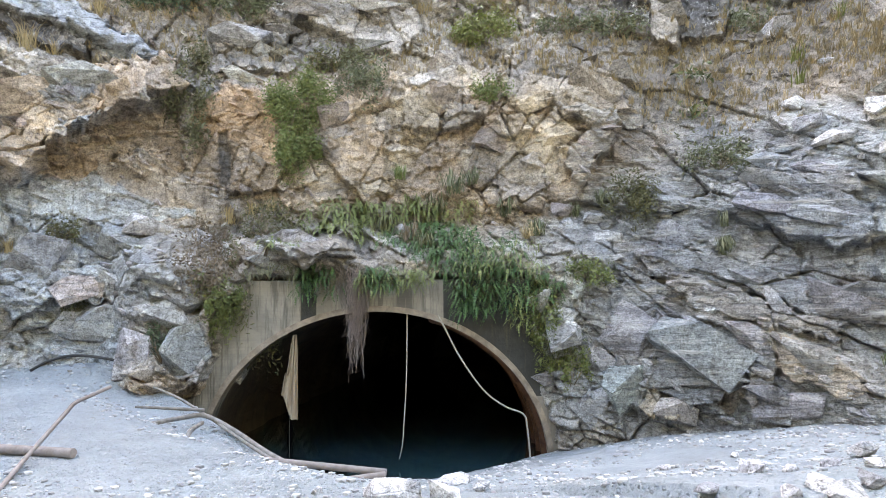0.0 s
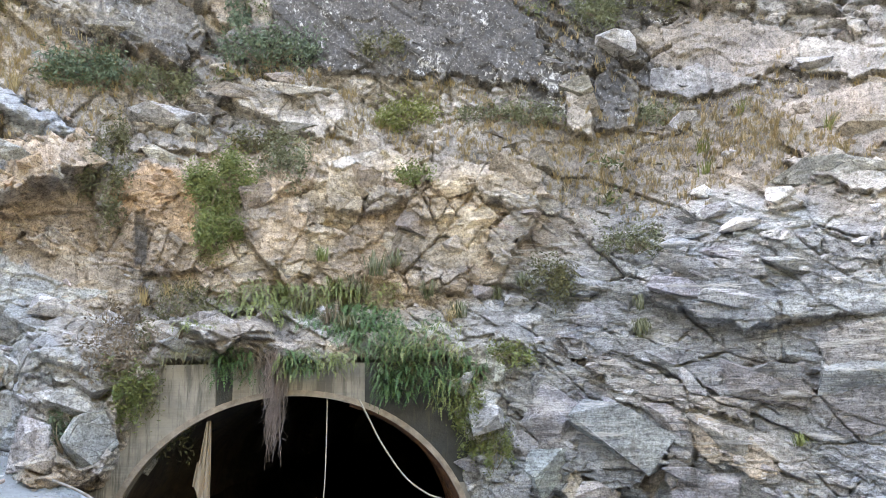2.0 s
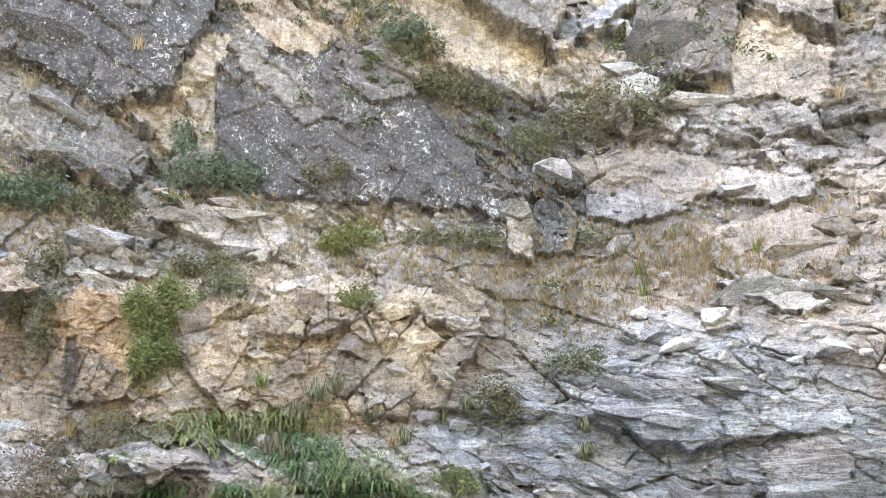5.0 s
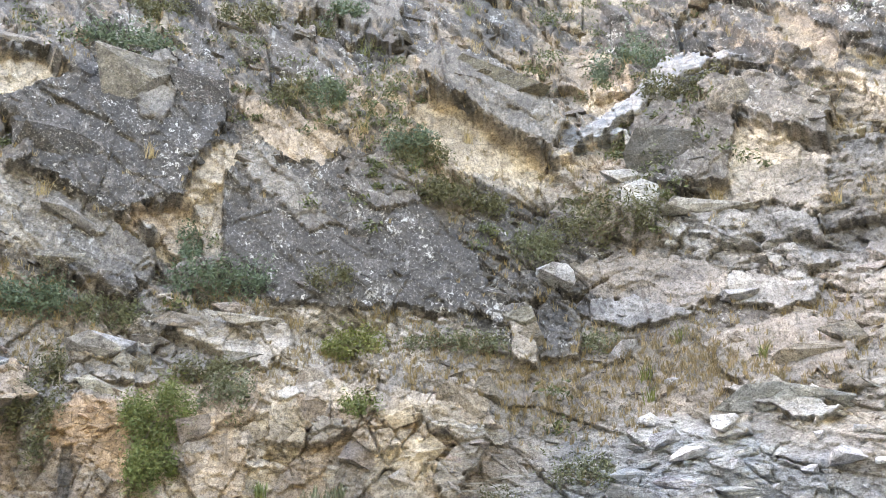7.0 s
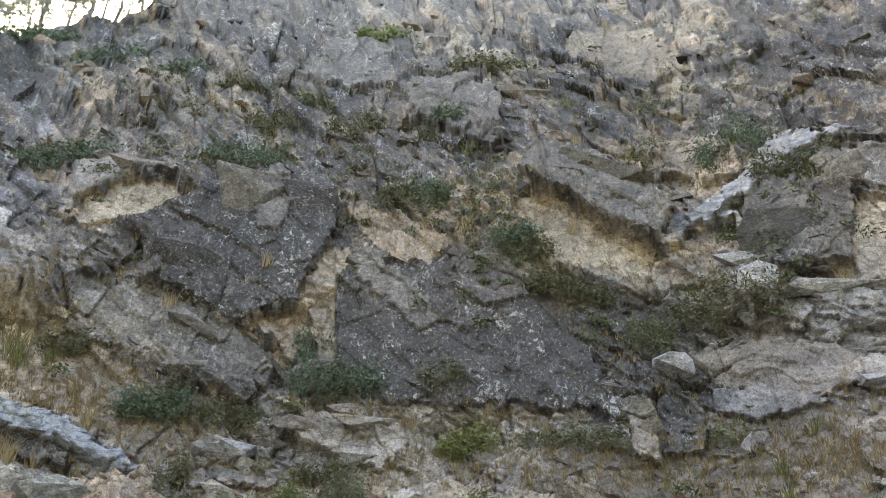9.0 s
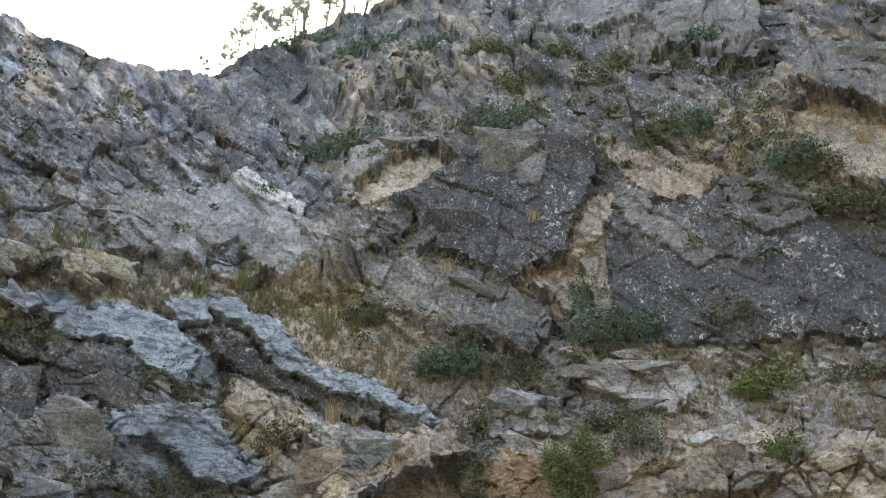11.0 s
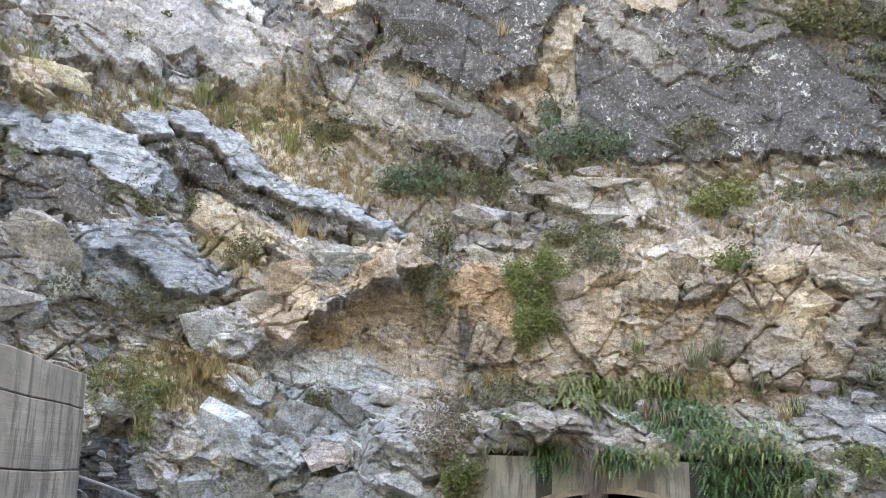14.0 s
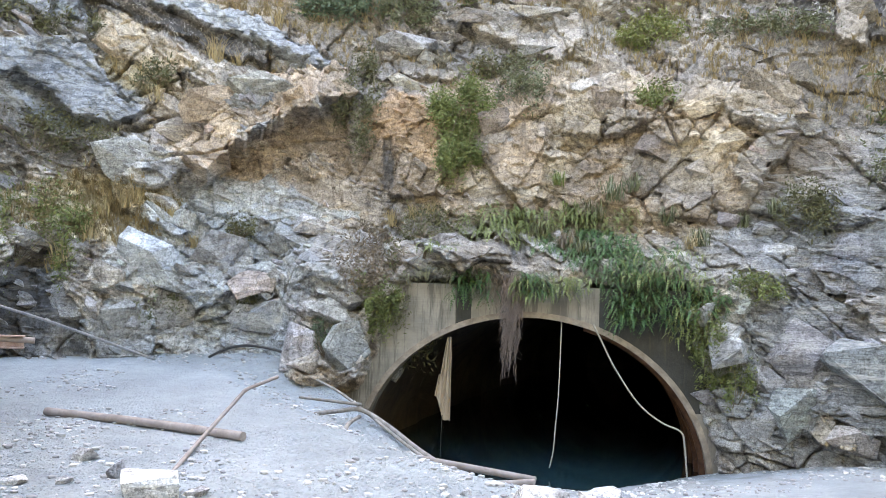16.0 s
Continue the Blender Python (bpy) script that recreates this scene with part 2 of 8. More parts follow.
    c = mix(n, l, maths(n, l, "MULTIPLY", maths(n, l, "MULTIPLY", lich, span(n, l, run, 0.57, 0.63, 0, 0.7)), span(n, l, gate, 0.50, 0.60)), c, (0.34, 0.33, 0.31))
    spots = maths(n, l, "ADD", tex_noise(n, l, p, 7.0, 5, 0.82, 0.5), span(n, l, tex_noise(n, l, p, 1.1, 3), 0.35, 0.65, -0.09, 0.06))
    c = mix(n, l, maths(n, l, "MULTIPLY", lich, span(n, l, spots, 0.59, 0.63, 0, 0.85)), c, (0.48, 0.47, 0.44))
    fleck = tex_noise(n, l, p, 19.0, 4, 0.7, 0.4)
    c = mix(n, l, maths(n, l, "MULTIPLY", lich, span(n, l, fleck, 0.58, 0.64, 0, 0.5)), c, (0.40, 0.39, 0.37))
    c = mix(n, l, maths(n, l, "MULTIPLY", lich, span(n, l, fleck, 0.44, 0.39, 0, 0.85)), c, (0.03, 0.028, 0.028))
    # washed rock: pale streaks along the slope over blue-black stone
    wash = tex_noise(n, l, mapping(n, l, p, (1.3, 1.3, 5.5), (0, 32, 0)), 1.6, 8, 0.75, 0.4)
    c = mix(n, l, maths(n, l, "MULTIPLY", wet, span(n, l, wash, 0.50, 0.62, 0, 0.65)), c, (0.36, 0.38, 0.405))
    c = mix(n, l, maths(n, l, "MULTIPLY", wet, span(n, l, wash, 0.48, 0.41, 0, 0.9)), c, (0.085, 0.095, 0.11))
    l.new(c, b.inputs["Base Color"])
    l.new(span(n, l, wet, 0, 1, 0.9, 0.5), b.inputs["Roughness"])
    sharp = span(n, l, lich, 0.0, 1.0, 1.0, 0.6)
    hgt = maths(n, l, "ADD", maths(n, l, "MULTIPLY", maths(n, l, "MULTIPLY", f1, sharp), 0.30), maths(n, l, "MULTIPLY", maths(n, l, "MULTIPLY", f2, sharp), 0.40))
    for a, k in ((f3, 0.5), (mid, 0.04), (fine, 0.028), (grain, 0.010), (joint, -0.03)):
        hgt = maths(n, l, "ADD", hgt, maths(n, l, "MULTIPLY", a, k))
    hgt = maths(n, l, "ADD", hgt, maths(n, l, "MULTIPLY", maths(n, l, "MULTIPLY", bed, beds), 0.16))
    bump(n, l, b, hgt, 1.0, 1.0)
    return m


def dust_material():
    m, n, l, b = node_mat("grey_rock_dust", 0.95)
    p = place(n)
    big, fine = tex_noise(n, l, p, 0.5, 5, 0.6, 0.3), tex_noise(n, l, p, 9, 8, 0.75)
    c = mix(n, l, span(n, l, big, 0.35, 0.68), (0.285, 0.32, 0.338), (0.415, 0.458, 0.480))
    c = mix(n, l, span(n, l, fine, 0.35, 0.7, 0.45, 0.0), c, (0.22, 0.22, 0.225))
    grit = tex_cells(n, l, p, 22)
    c = mix(n, l, span(n, l, grit, 0.12, 0.05, 0, 0.35), c, (0.7, 0.7, 0.7))
    # mud soaked by the pool along the water's edge
    xyz = n.new("ShaderNodeSeparateXYZ")
    l.new(p, xyz.inputs[0])
    shore = maths(n, l, "ADD", xyz.outputs["Z"], span(n, l, tex_noise(n, l, p, 1.6, 5, 0.65), 0.3, 0.7, -0.25, 0.25))
    c = mix(n, l, span(n, l, shore, -0.75, -1.15, 0, 0.8), c, mix(n, l, 1.0, c, (0.40, 0.39, 0.38), "MULTIPLY"))
    l.new(c, b.inputs["Base Color"])
    hgt = maths(n, l, "ADD", maths(n, l, "MULTIPLY", fine, 0.6), span(n, l, grit, 0.0, 0.4, 0.5, 0.0))
    bump(n, l, b, maths(n, l, "ADD", hgt, tex_noise(n, l, p, 2.2, 5, 0.6)), 1.0, 0.12)
    return m


def plain(name, colour, dark, scale, rough=0.85, metal=0.0, depth=0.01, stretch=(1, 1, 1)):
    """Two shades broken up by coarse and fine grain, with relief."""
    m, n, l, b = node_mat(name, rough, metal)
    p = mapping(n, l, place(n), stretch)
    a, f = tex_noise(n, l, p, scale, 6, 0.65, 0.3), tex_noise(n, l, p, scale * 7, 6, 0.7)
    c = mix(n, l, span(n, l, a, 0.35, 0.65), dark, colour)
    c = mix(n, l, span(n, l, f, 0.3, 0.7, 0.5, 0.0), c, dark)
    l.new(c, b.inputs["Base Color"])
    bump(n, l, b, maths(n, l, "ADD", a, maths(n, l, "MULTIPLY", f, 0.5)), 0.7, depth)
    return m


def concrete_material():
    m, n, l, b = node_mat("board_marked_concrete", 0.88)
    p = place(n)
    a, f = tex_noise(n, l, p, 1.3, 6, 0.65, 0.4), tex_noise(n, l, p, 18, 6, 0.7)
    board = tex_noise(n, l, mapping(n, l, p, (0.4, 0.4, 9.0)), 1.0, 3, 0.6)
    drip = tex_noise(n, l, mapping(n, l, p, (5, 5, 0.4)), 1.0, 6, 0.72)
    c = mix(n, l, span(n, l, a, 0.35, 0.66), (0.20, 0.182, 0.152), (0.35, 0.325, 0.275))
    c = mix(n, l, span(n, l, board, 0.42, 0.36, 0, 0.35), c, (0.2, 0.19, 0.175))
    c = mix(n, l, span(n, l, drip, 0.49, 0.58, 0, 0.85), c, (0.095, 0.088, 0.075))
    c = mix(n, l, span(n, l, tex_noise(n, l, p, 0.8, 5, 0.7), 0.52, 0.62, 0, 0.5), c, (0.15, 0.14, 0.12))
    c = mix(n, l, span(n, l, f, 0.3, 0.7, 0.3, 0.0), c, (0.2, 0.19, 0.18))
    l.new(c, b.inputs["Base Color"])
    bump(n, l, b, maths(n, l, "ADD", board, maths(n, l, "MULTIPLY", f, 0.3)), 0.6, 0.02)
    return m


def leaf_material(name, colour, other, rough=0.6):
    m, n, l, b = node_mat(name, rough)
    info = n.new("ShaderNodeNewGeometry").outputs["Random Per Island"]
    c = mix(n, l, info, colour, other)
    c = mix(n, l, span(n, l, tex_noise(n, l, place(n), 3.0, 3), 0.35, 0.65, 0.5, 0.0), c, mix(n, l, 1.0, c, (0.5, 0.5, 0.5), "MULTIPLY"))
    l.new(c, b.inputs["Base Color"])
    return m


def wet_concrete_material():
    m, n, l, b = node_mat("dark_wet_concrete", 0.6)
    p = place(n)
    a, f = tex_noise(n, l, p, 2.2, 7, 0.7, 0.4), tex_noise(n, l, p, 20, 6, 0.7)
    run = tex_noise(n, l, mapping(n, l, p, (5, 5, 0.5)), 1.0, 6, 0.7)
    c = mix(n, l, span(n, l, a, 0.35, 0.66), (0.018, 0.019, 0.018), (0.05, 0.05, 0.048))
    c = mix(n, l, span(n, l, run, 0.55, 0.7, 0, 0.7), c, (0.11, 0.09, 0.055))
    c = mix(n, l, span(n, l, f, 0.3, 0.7, 0.5, 0.0), c, (0.03, 0.035, 0.03))
    l.new(c, b.inputs["Base Color"])
    bump(n, l, b, maths(n, l, "ADD", run, f), 0.6, 0.02)
    return m


ROCK, DUST, CONCRETE, WET_CONCRETE = rock_material(), dust_material(), concrete_material(), wet_concrete_material()

# ---- the cliff ----
TAN, CREAM, ORANGE = (0.385, 0.305, 0.230), (0.44, 0.375, 0.29), (0.43, 0.295, 0.185)
GREY, SLATE, PALE = (0.28, 0.262, 0.24), (0.29, 0.315, 0.335), (0.365, 0.375, 0.375)
DIRT, DUSTY = (0.37, 0.325, 0.275), (0.40, 0.435, 0.46)
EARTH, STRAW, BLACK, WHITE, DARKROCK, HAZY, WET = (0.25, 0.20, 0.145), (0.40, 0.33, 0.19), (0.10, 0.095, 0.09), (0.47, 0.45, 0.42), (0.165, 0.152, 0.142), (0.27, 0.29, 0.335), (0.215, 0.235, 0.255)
COL = np.empty((*XB.shape, 3))
COL[:] = GREY
LICHEN, BEDS, SOFT, GRASS, DAMP = (np.zeros(XB.shape) for _ in range(5))


def paint(colour, x, z, rx, rz, angle=0.0, amount=1.0, soft=0.5):
    """Stains a patch of the face with the colour of its own rock, or of haze over it."""
    win, w = patch(x, z, rx, rz, angle, soft)
    COL[win] += (np.array(colour) - COL[win]) * (w * amount)[..., None]


def crust(x, z, rx, rz, angle=0.0, amount=1.0):
    win, w = patch(x, z, rx, rz, angle, 0.5)
    LICHEN[win] = np.maximum(LICHEN[win], w * amount)


def bedded(x, z, rx, rz, angle=0.0, amount=1.0):
    win, w = patch(x, z, rx, rz, angle, 0.6)
    BEDS[win] = np.maximum(BEDS[win], w * amount)


def worn(x, z, rx, rz, angle=0.0, amount=1.0):
    win, w = patch(x, z, rx, rz, angle, 0.6)
    SOFT[win] = np.maximum(SOFT[win], w * amount)


def grassy(x, z, rx, rz, angle=0.0, amount=1.0):
    win, w = patch(x, z, rx, rz, angle, 0.8)
    GRASS[win] = np.maximum(GRASS[win], w * amount)


def damp(x, z, rx, rz, angle=0.0, amount=1.0):
    win, w = patch(x, z, rx, rz, angle, 0.3)
    DAMP[win] = np.maximum(DAMP[win], w * amount)


def coat(colour, x, z, rx, rz, angle=0.0, amount=1.0, black=0.0):
    """Squarish face of rock of one colour, more or less covered by black lichen."""
    c, s = math.cos(radians(angle)), math.sin(radians(angle))
    k = min(1.0, 1.3 * min(rx, rz))
    win = window(x, z, 1.6 * max(rx, rz) + 1.2)
    xb, zb = XB[win], ZB[win]
    wx, wz = xb + (WARP_X[win] - xb) * k - x, zb + (WARP_Z[win] - zb) * k - z
    u, v = (wx * c + wz * s) / rx, (-wx * s + wz * c) / rz
    w = smooth(1.08, 0.95, (u ** 4 + v ** 4) ** 0.25)
    COL[win] += (np.array(colour) - COL[win]) * (w * amount)[..., None]
    LICHEN[win] += (black - LICHEN[win]) * w * amount


def bare(x, z, rx, rz, angle=0.0, amount=1.0):
    """Fresh rock, where a fall has taken the crust away."""
    win, w = patch(x, z, rx, rz, angle, 0.4)
    LICHEN[win] *= 1 - w * amount


EL = np.degrees(np.arctan2(ZB - 1.6, RB))
U, V = PHI * 0.28, EL * 0.28


def patchwork():
    """Natural change of rock over the face: dark crusted beds, tan scars, grassy ledges high up, stained and pale areas below."""
    global COL
    up = smooth(15, 22, EL)
    S_, C_ = math.sin(radians(-30)), math.cos(radians(-30))
    along, across = U * C_ + V * S_, -U * S_ + V * C_
    for seed, size, lo, hi, colour, amount, where in ((101, 1.5, 0.06, 0.16, DARKROCK, 0.85, up), (111, 1.2, 0.13, 0.22, TAN, 0.75, up), (131, 0.8, 0.16, 0.24, CREAM, 0.6, up), (141, 1.3, 0.10, 0.25, DARKROCK, 0.45, 1 - up), (151, 0.9, 0.12, 0.25, DIRT, 0.6, 1 - up), (161, 0.7, 0.18, 0.28, PALE, 0.6, 1 - up)):
        w = smooth(lo, hi, fbm(along / 1.9, across, size, seed, 5)) * where * amount
        COL += (np.array(colour) - COL) * w[..., None]
        if seed == 101:
            np.maximum(LICHEN, w, out=LICHEN)
    ledge = smooth(0.12, 0.24, fbm(along / 3.0, across, 0.6, 121, 4)) * up
    COL += (np.array(STRAW) * 0.8 - COL) * (0.6 * ledge)[..., None]
    np.maximum(GRASS, 0.6 * ledge, out=GRASS)
    np.multiply(LICHEN, 1 - 0.7 * ledge, out=LICHEN)


patchwork()
# rock colours
paint(PALE, -9.14, 1.20, 3.65, 2.95, 2, 0.85, 0.5)
paint(PALE, -5.29, 0.88, 1.49, 1.37, 2, 0.9, 0.5)
paint(DIRT, -8.49, 2.28, 3.04, 1.60, 3, 0.75, 0.5)
paint(DIRT, -5.24, 1.34, 1.62, 1.28, 2, 0.8, 0.5)
paint(TAN, -5.07, -0.01, 1.04, 0.43, -16, 0.8, 0.5)
paint(SLATE, 5.71, 2.10, 3.51, 3.45, -22, 0.9, 0.5)
paint(PALE, 3.94, 0.45, 2.78, 1.46, 2, 0.7, 0.5)
paint(WHITE, 4.49, 1.64, 1.75, 0.32, -34, 0.7, 0.5)
paint(WHITE, 5.95, 0.73, 1.40, 0.32, -33, 0.6, 0.5)
paint(PALE, 7.95, 3.12, 1.26, 0.38, -14, 0.85, 0.5)
paint(PALE, 6.16, 2.28, 1.33, 0.30, -15, 0.6, 0.5)
paint(SLATE, 4.39, 0.76, 0.87, 0.59, -17, 0.5, 0.5)
paint(PALE, 7.91, 1.73, 0.94, 0.36, -2, 0.5, 0.5)
paint(DARKROCK, 6.73, 1.68, 0.47, 0.38, -16, 0.7, 0.5)
paint(DARKROCK, 7.75, 2.37, 1.04, 0.38, -15, 0.55, 0.5)
paint(TAN, -0.62, 4.98, 4.76, 1.86, -2, 0.9, 0.5)
paint(TAN, -7.01, 4.10, 2.23, 0.76, -14, 0.9, 0.5)
paint(CREAM, -2.36, 4.41, 1.78, 0.69, -1, 0.7, 0.5)
paint(CREAM, -0.61, 5.48, 0.46, 0.80, -4, 0.8, 0.5)
paint(CREAM, 1.99, 4.83, 0.86, 0.69, -4, 0.6, 0.5)
paint(ORANGE, -4.45, 5.83, 0.57, 0.65, -21, 0.85, 0.5)
paint(ORANGE, -1.23, 6.93, 0.84, 0.25, -26, 0.6, 0.5)
paint(DARKROCK, -4.43, 4.29, 0.25, 0.64, 1, 0.8, 0.5)
paint(GREY, 1.26, 4.30, 0.83, 0.66, -47, 0.7, 0.5)
paint(GREY, -5.98, 3.87, 1.54, 0.49, -18, 0.6, 0.5)
paint(CREAM, -1.31, 8.55, 1.72, 0.98, -14, 0.8, 0.5)
paint(CREAM, -0.12, 6.80, 0.72, 0.71, -7, 0.8, 0.5)
paint(CREAM, -3.00, 8.31, 1.23, 0.51, -16, 0.6, 0.5)
paint(TAN, 0.94, 6.84, 0.80, 0.70, -8, 0.7, 0.5)
paint(CREAM, 3.07, 6.00, 0.84, 0.81, -25, 0.5, 0.5)
paint(WHITE, -0.48, 6.49, 0.42, 0.24, -7, 0.9, 0.5)
paint(TAN, 2.01, 7.29, 4.65, 1.18, -0, 0.5, 0.5)
paint(PALE, 3.32, 6.02, 1.08, 0.66, -19, 0.5, 0.5)
paint(DARKROCK, -6.55, 16.47, 4.03, 4.93, -18, 0.85, 0.5)
paint(DARKROCK, 0.80, 11.93, 4.47, 2.60, -13, 0.75, 0.5)
paint(DARKROCK, 5.52, 9.33, 1.31, 1.70, 4, 0.8, 0.5)
paint(DARKROCK, 12.34, 15.88, 1.04, 2.80, -39, 0.8, 0.5)
paint(GREY, 7.32, 22.09, 3.42, 3.47, -48, 0.8, 0.5)
paint(CREAM, 5.70, 16.96, 2.37, 1.65, -32, 1, 0.5)
paint(CREAM, 12.57, 14.52, 1.73, 1.13, -74, 0.9, 0.5)
paint(CREAM, -10.72, 19.19, 2.01, 1.17, 20, 1, 0.5)
paint(CREAM, -3.37, 13.16, 0.50, 2.98, -14, 1, 0.5)
paint(CREAM, -4.61, 12.50, 0.98, 0.55, 3, 0.9, 0.5)
paint(CREAM, 4.07, 18.48, 0.86, 2.58, 8, 0.7, 0.5)
paint(TAN, -1.08, 19.18, 4.28, 0.82, -54, 0.7, 0.5)
paint(CREAM, 16.77, 54.10, 11.63, 20.10, -78, 0.8, 0.5)
paint(TAN, 5.53, 78.95, 7.51, 29.01, -39, 0.7, 0.5)
paint(TAN, -8.32, 84.48, 4.76, 19.13, 37, 0.8, 0.5)
paint(TAN, 11.98, 26.43, 4.18, 3.52, -81, 0.8, 0.5)
paint(CREAM, -6.96, 10.93, 0.64, 0.54, 6, 0.8, 0.5)
paint(PALE, 10.74, 13.09, 2.87, 0.76, -64, 0.7, 0.5)
paint(PALE, 11.85, 11.28, 1.96, 0.64, -66, 0.8, 0.5)
paint(TAN, 9.39, 10.53, 1.51, 1.07, -52, 0.8, 0.5)
paint(TAN, 9.99, 6.50, 0.91, 0.91, -36, 0.7, 0.5)
paint(CREAM, 10.08, 6.05, 0.59, 0.76, -22, 0.6, 0.5)
paint(PALE, 8.76, 5.38, 0.69, 0.52, -34, 0.7, 0.5)
paint(EARTH, 5.45, 7.01, 1.91, 1.71, -50, 0.85, 0.5)
paint(EARTH, 8.48, 6.59, 1.62, 1.23, -19, 0.6, 0.5)
paint(EARTH, 4.74, 11.36, 1.99, 0.97, -53, 0.6, 0.5)
paint(EARTH, -8.99, 9.60, 2.91, 1.14, -27, 0.8, 0.5)
paint(EARTH, -10.70, 13.32, 3.02, 1.39, -34, 0.5, 0.5)
paint(EARTH, -9.66, 12.49, 3.18, 2.13, -13, 0.5, 0.5)
paint(STRAW, -11.45, 14.31, 2.36, 3.38, -13, 0.75, 0.5)
paint(STRAW, -8.92, 11.65, 2.33, 1.10, -13, 0.6, 0.5)
paint(STRAW, 8.69, 6.95, 1.12, 0.65, -20, 0.5, 0.5)
paint(STRAW, -12.40, 11.91, 3.43, 1.03, 0, 0.6, 0.5)
paint(STRAW, -10.19, 3.44, 1.20, 0.76, -8, 0.6, 0.5)
paint(STRAW, -11.27, 35.87, 9.30, 7.23, 4, 0.35, 0.5)
paint(EARTH, 4.56, 31.22, 13.62, 17.02, -10, 0.35, 0.5)
paint(STRAW, -14.72, 10.90, 2.28, 0.73, 43, 0.6, 0.5)
# distant haze over the far left ridge, put into the rock colour
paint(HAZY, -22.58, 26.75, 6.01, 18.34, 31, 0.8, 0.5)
paint(GREY, -17.69, 43.10, 15.62, 14.88, 22, 0.5, 0.5)
paint(WET, -11.97, 6.15, 1.55, 0.75, -20, 0.8, 0.5)
paint(WET, 11.63, 19.33, 3.02, 0.98, 38, 0.9, 0.5)
paint(WET, -8.94, 2.87, 1.43, 0.59, -18, 0.5, 0.5)
paint(WET, 4.51, 1.05, 0.72, 0.30, -11, 0.5, 0.5)
paint(CREAM, -16.06, 10.27, 0.66, 0.49, 41, 0.7, 0.5)
paint(PALE, -13.32, 6.22, 0.75, 2.37, 65, 0.4, 0.5)
paint(PALE, -16.40, 13.37, 2.75, 1.58, 76, 0.4, 0.5)
paint(PALE, -15.13, 11.44, 1.20, 0.59, 63, 0.5, 0.5)
paint(DUSTY, -6.79, 0.94, 1.05, 0.66, -17, 0.9, 0.5)
paint(DUSTY, -7.74, 1.25, 1.33, 0.70, 2, 0.6, 0.5)
paint(DUSTY, 3.02, -0.07, 0.84, 0.49, 2, 0.5, 0.5)
paint(DUSTY, 4.57, 0.86, 0.62, 0.39, -17, 0.5, 0.5)
paint(DUSTY, -6.76, 2.65, 2.37, 1.23, -16, 0.7, 0.5)
paint(TAN, -6.94, 4.11, 2.30, 0.58, -22, 0.85, 0.5)
paint(DIRT, -5.88, 3.23, 1.85, 0.45, -30, 0.6, 0.5)
paint(DUSTY, -7.52, 2.95, 1.95, 0.96, -8, 0.7, 0.5)
paint(DUSTY, -8.10, 3.44, 0.96, 0.68, -16, 0.4, 0.5)
paint(PALE, -7.97, 2.64, 0.71, 0.31, -13, 0.7, 0.5)
paint(DUSTY, -7.70, 2.87, 0.62, 0.29, -13, 0.9, 0.5)
paint(DUSTY, -8.03, 1.76, 0.60, 0.31, -17, 0.9, 0.5)
paint(DUSTY, -6.97, 1.10, 0.71, 0.42, -11, 0.9, 0.5)
paint(DUSTY, 8.15, 2.15, 0.72, 1.02, -19, 0.75, 0.5)
paint(DUSTY, 7.43, 3.07, 0.57, 0.51, -27, 0.5, 0.5)
paint(TAN, 10.70, 7.86, 1.81, 1.93, -51, 0.7, 0.5)
paint(EARTH, 7.32, 6.17, 2.04, 0.77, -26, 0.6, 0.5)
paint(EARTH, 9.04, 5.31, 1.06, 0.52, -28, 0.5, 0.5)
paint(DIRT, -8.52, 9.43, 3.05, 1.89, -13, 0.75, 0.5)
paint(DIRT, -11.42, 14.60, 2.59, 2.81, -14, 0.6, 0.5)
# lichen
crust(-6.55, 16.47, 4.03, 4.93, -18, 1)
crust(0.80, 11.93, 4.47, 2.60, -13, 0.9)
crust(5.52, 9.33, 1.31, 1.70, 4, 0.9)
crust(-4.70, 20.64, 1.52, 3.37, 6, 0.9)
crust(7.32, 22.09, 3.42, 3.16, -48, 0.6)
crust(12.34, 15.88, 1.04, 2.80, -39, 0.9)
crust(-14.43, 26.28, 4.21, 5.21, -14, 0.6)
crust(-9.66, 26.76, 2.25, 5.39, 28, 0.7)
crust(-1.31, 24.85, 4.35, 3.86, -50, 0.6)
crust(-4.67, 44.85, 7.75, 8.63, -47, 0.7)
crust(-14.10, 15.81, 3.34, 3.04, -30, 0.6)
crust(-14.01, 7.31, 1.00, 1.69, -13, 0.9)
crust(-12.33, 9.36, 1.69, 1.03, -34, 0.95)
crust(-11.35, 4.89, 1.07, 0.60, 10, 0.6)
crust(-9.51, 8.11, 1.93, 0.78, -22, 0.6)
crust(-16.22, 14.09, 1.63, 2.98, 73, 0.3)
crust(4.56, 31.22, 6.58, 7.53, 1, 0.35)
crust(5.22, 9.31, 1.49, 1.58, 7, 0.7)
crust(-8.21, 6.38, 0.71, 0.75, -0, 0.6)
bare(5.70, 16.96, 2.37, 1.65, -32, 1)
bare(12.57, 14.52, 1.73, 1.13, -74, 0.9)
bare(-10.72, 19.19, 2.01, 1.17, 20, 1)
bare(-3.37, 13.16, 0.54, 3.12, -14, 1)
bare(-4.61, 12.50, 0.98, 0.60, 3, 0.9)
bare(4.07, 18.48, 0.86, 2.58, 8, 0.7)
bare(-1.08, 19.18, 4.28, 0.82, -54, 0.7)
bare(-2.61, 11.69, 0.33, 1.40, -1, 0.8)
coat(DARKROCK, -6.62, 16.79, 3.40, 4.05, -16, 0.9, 1)
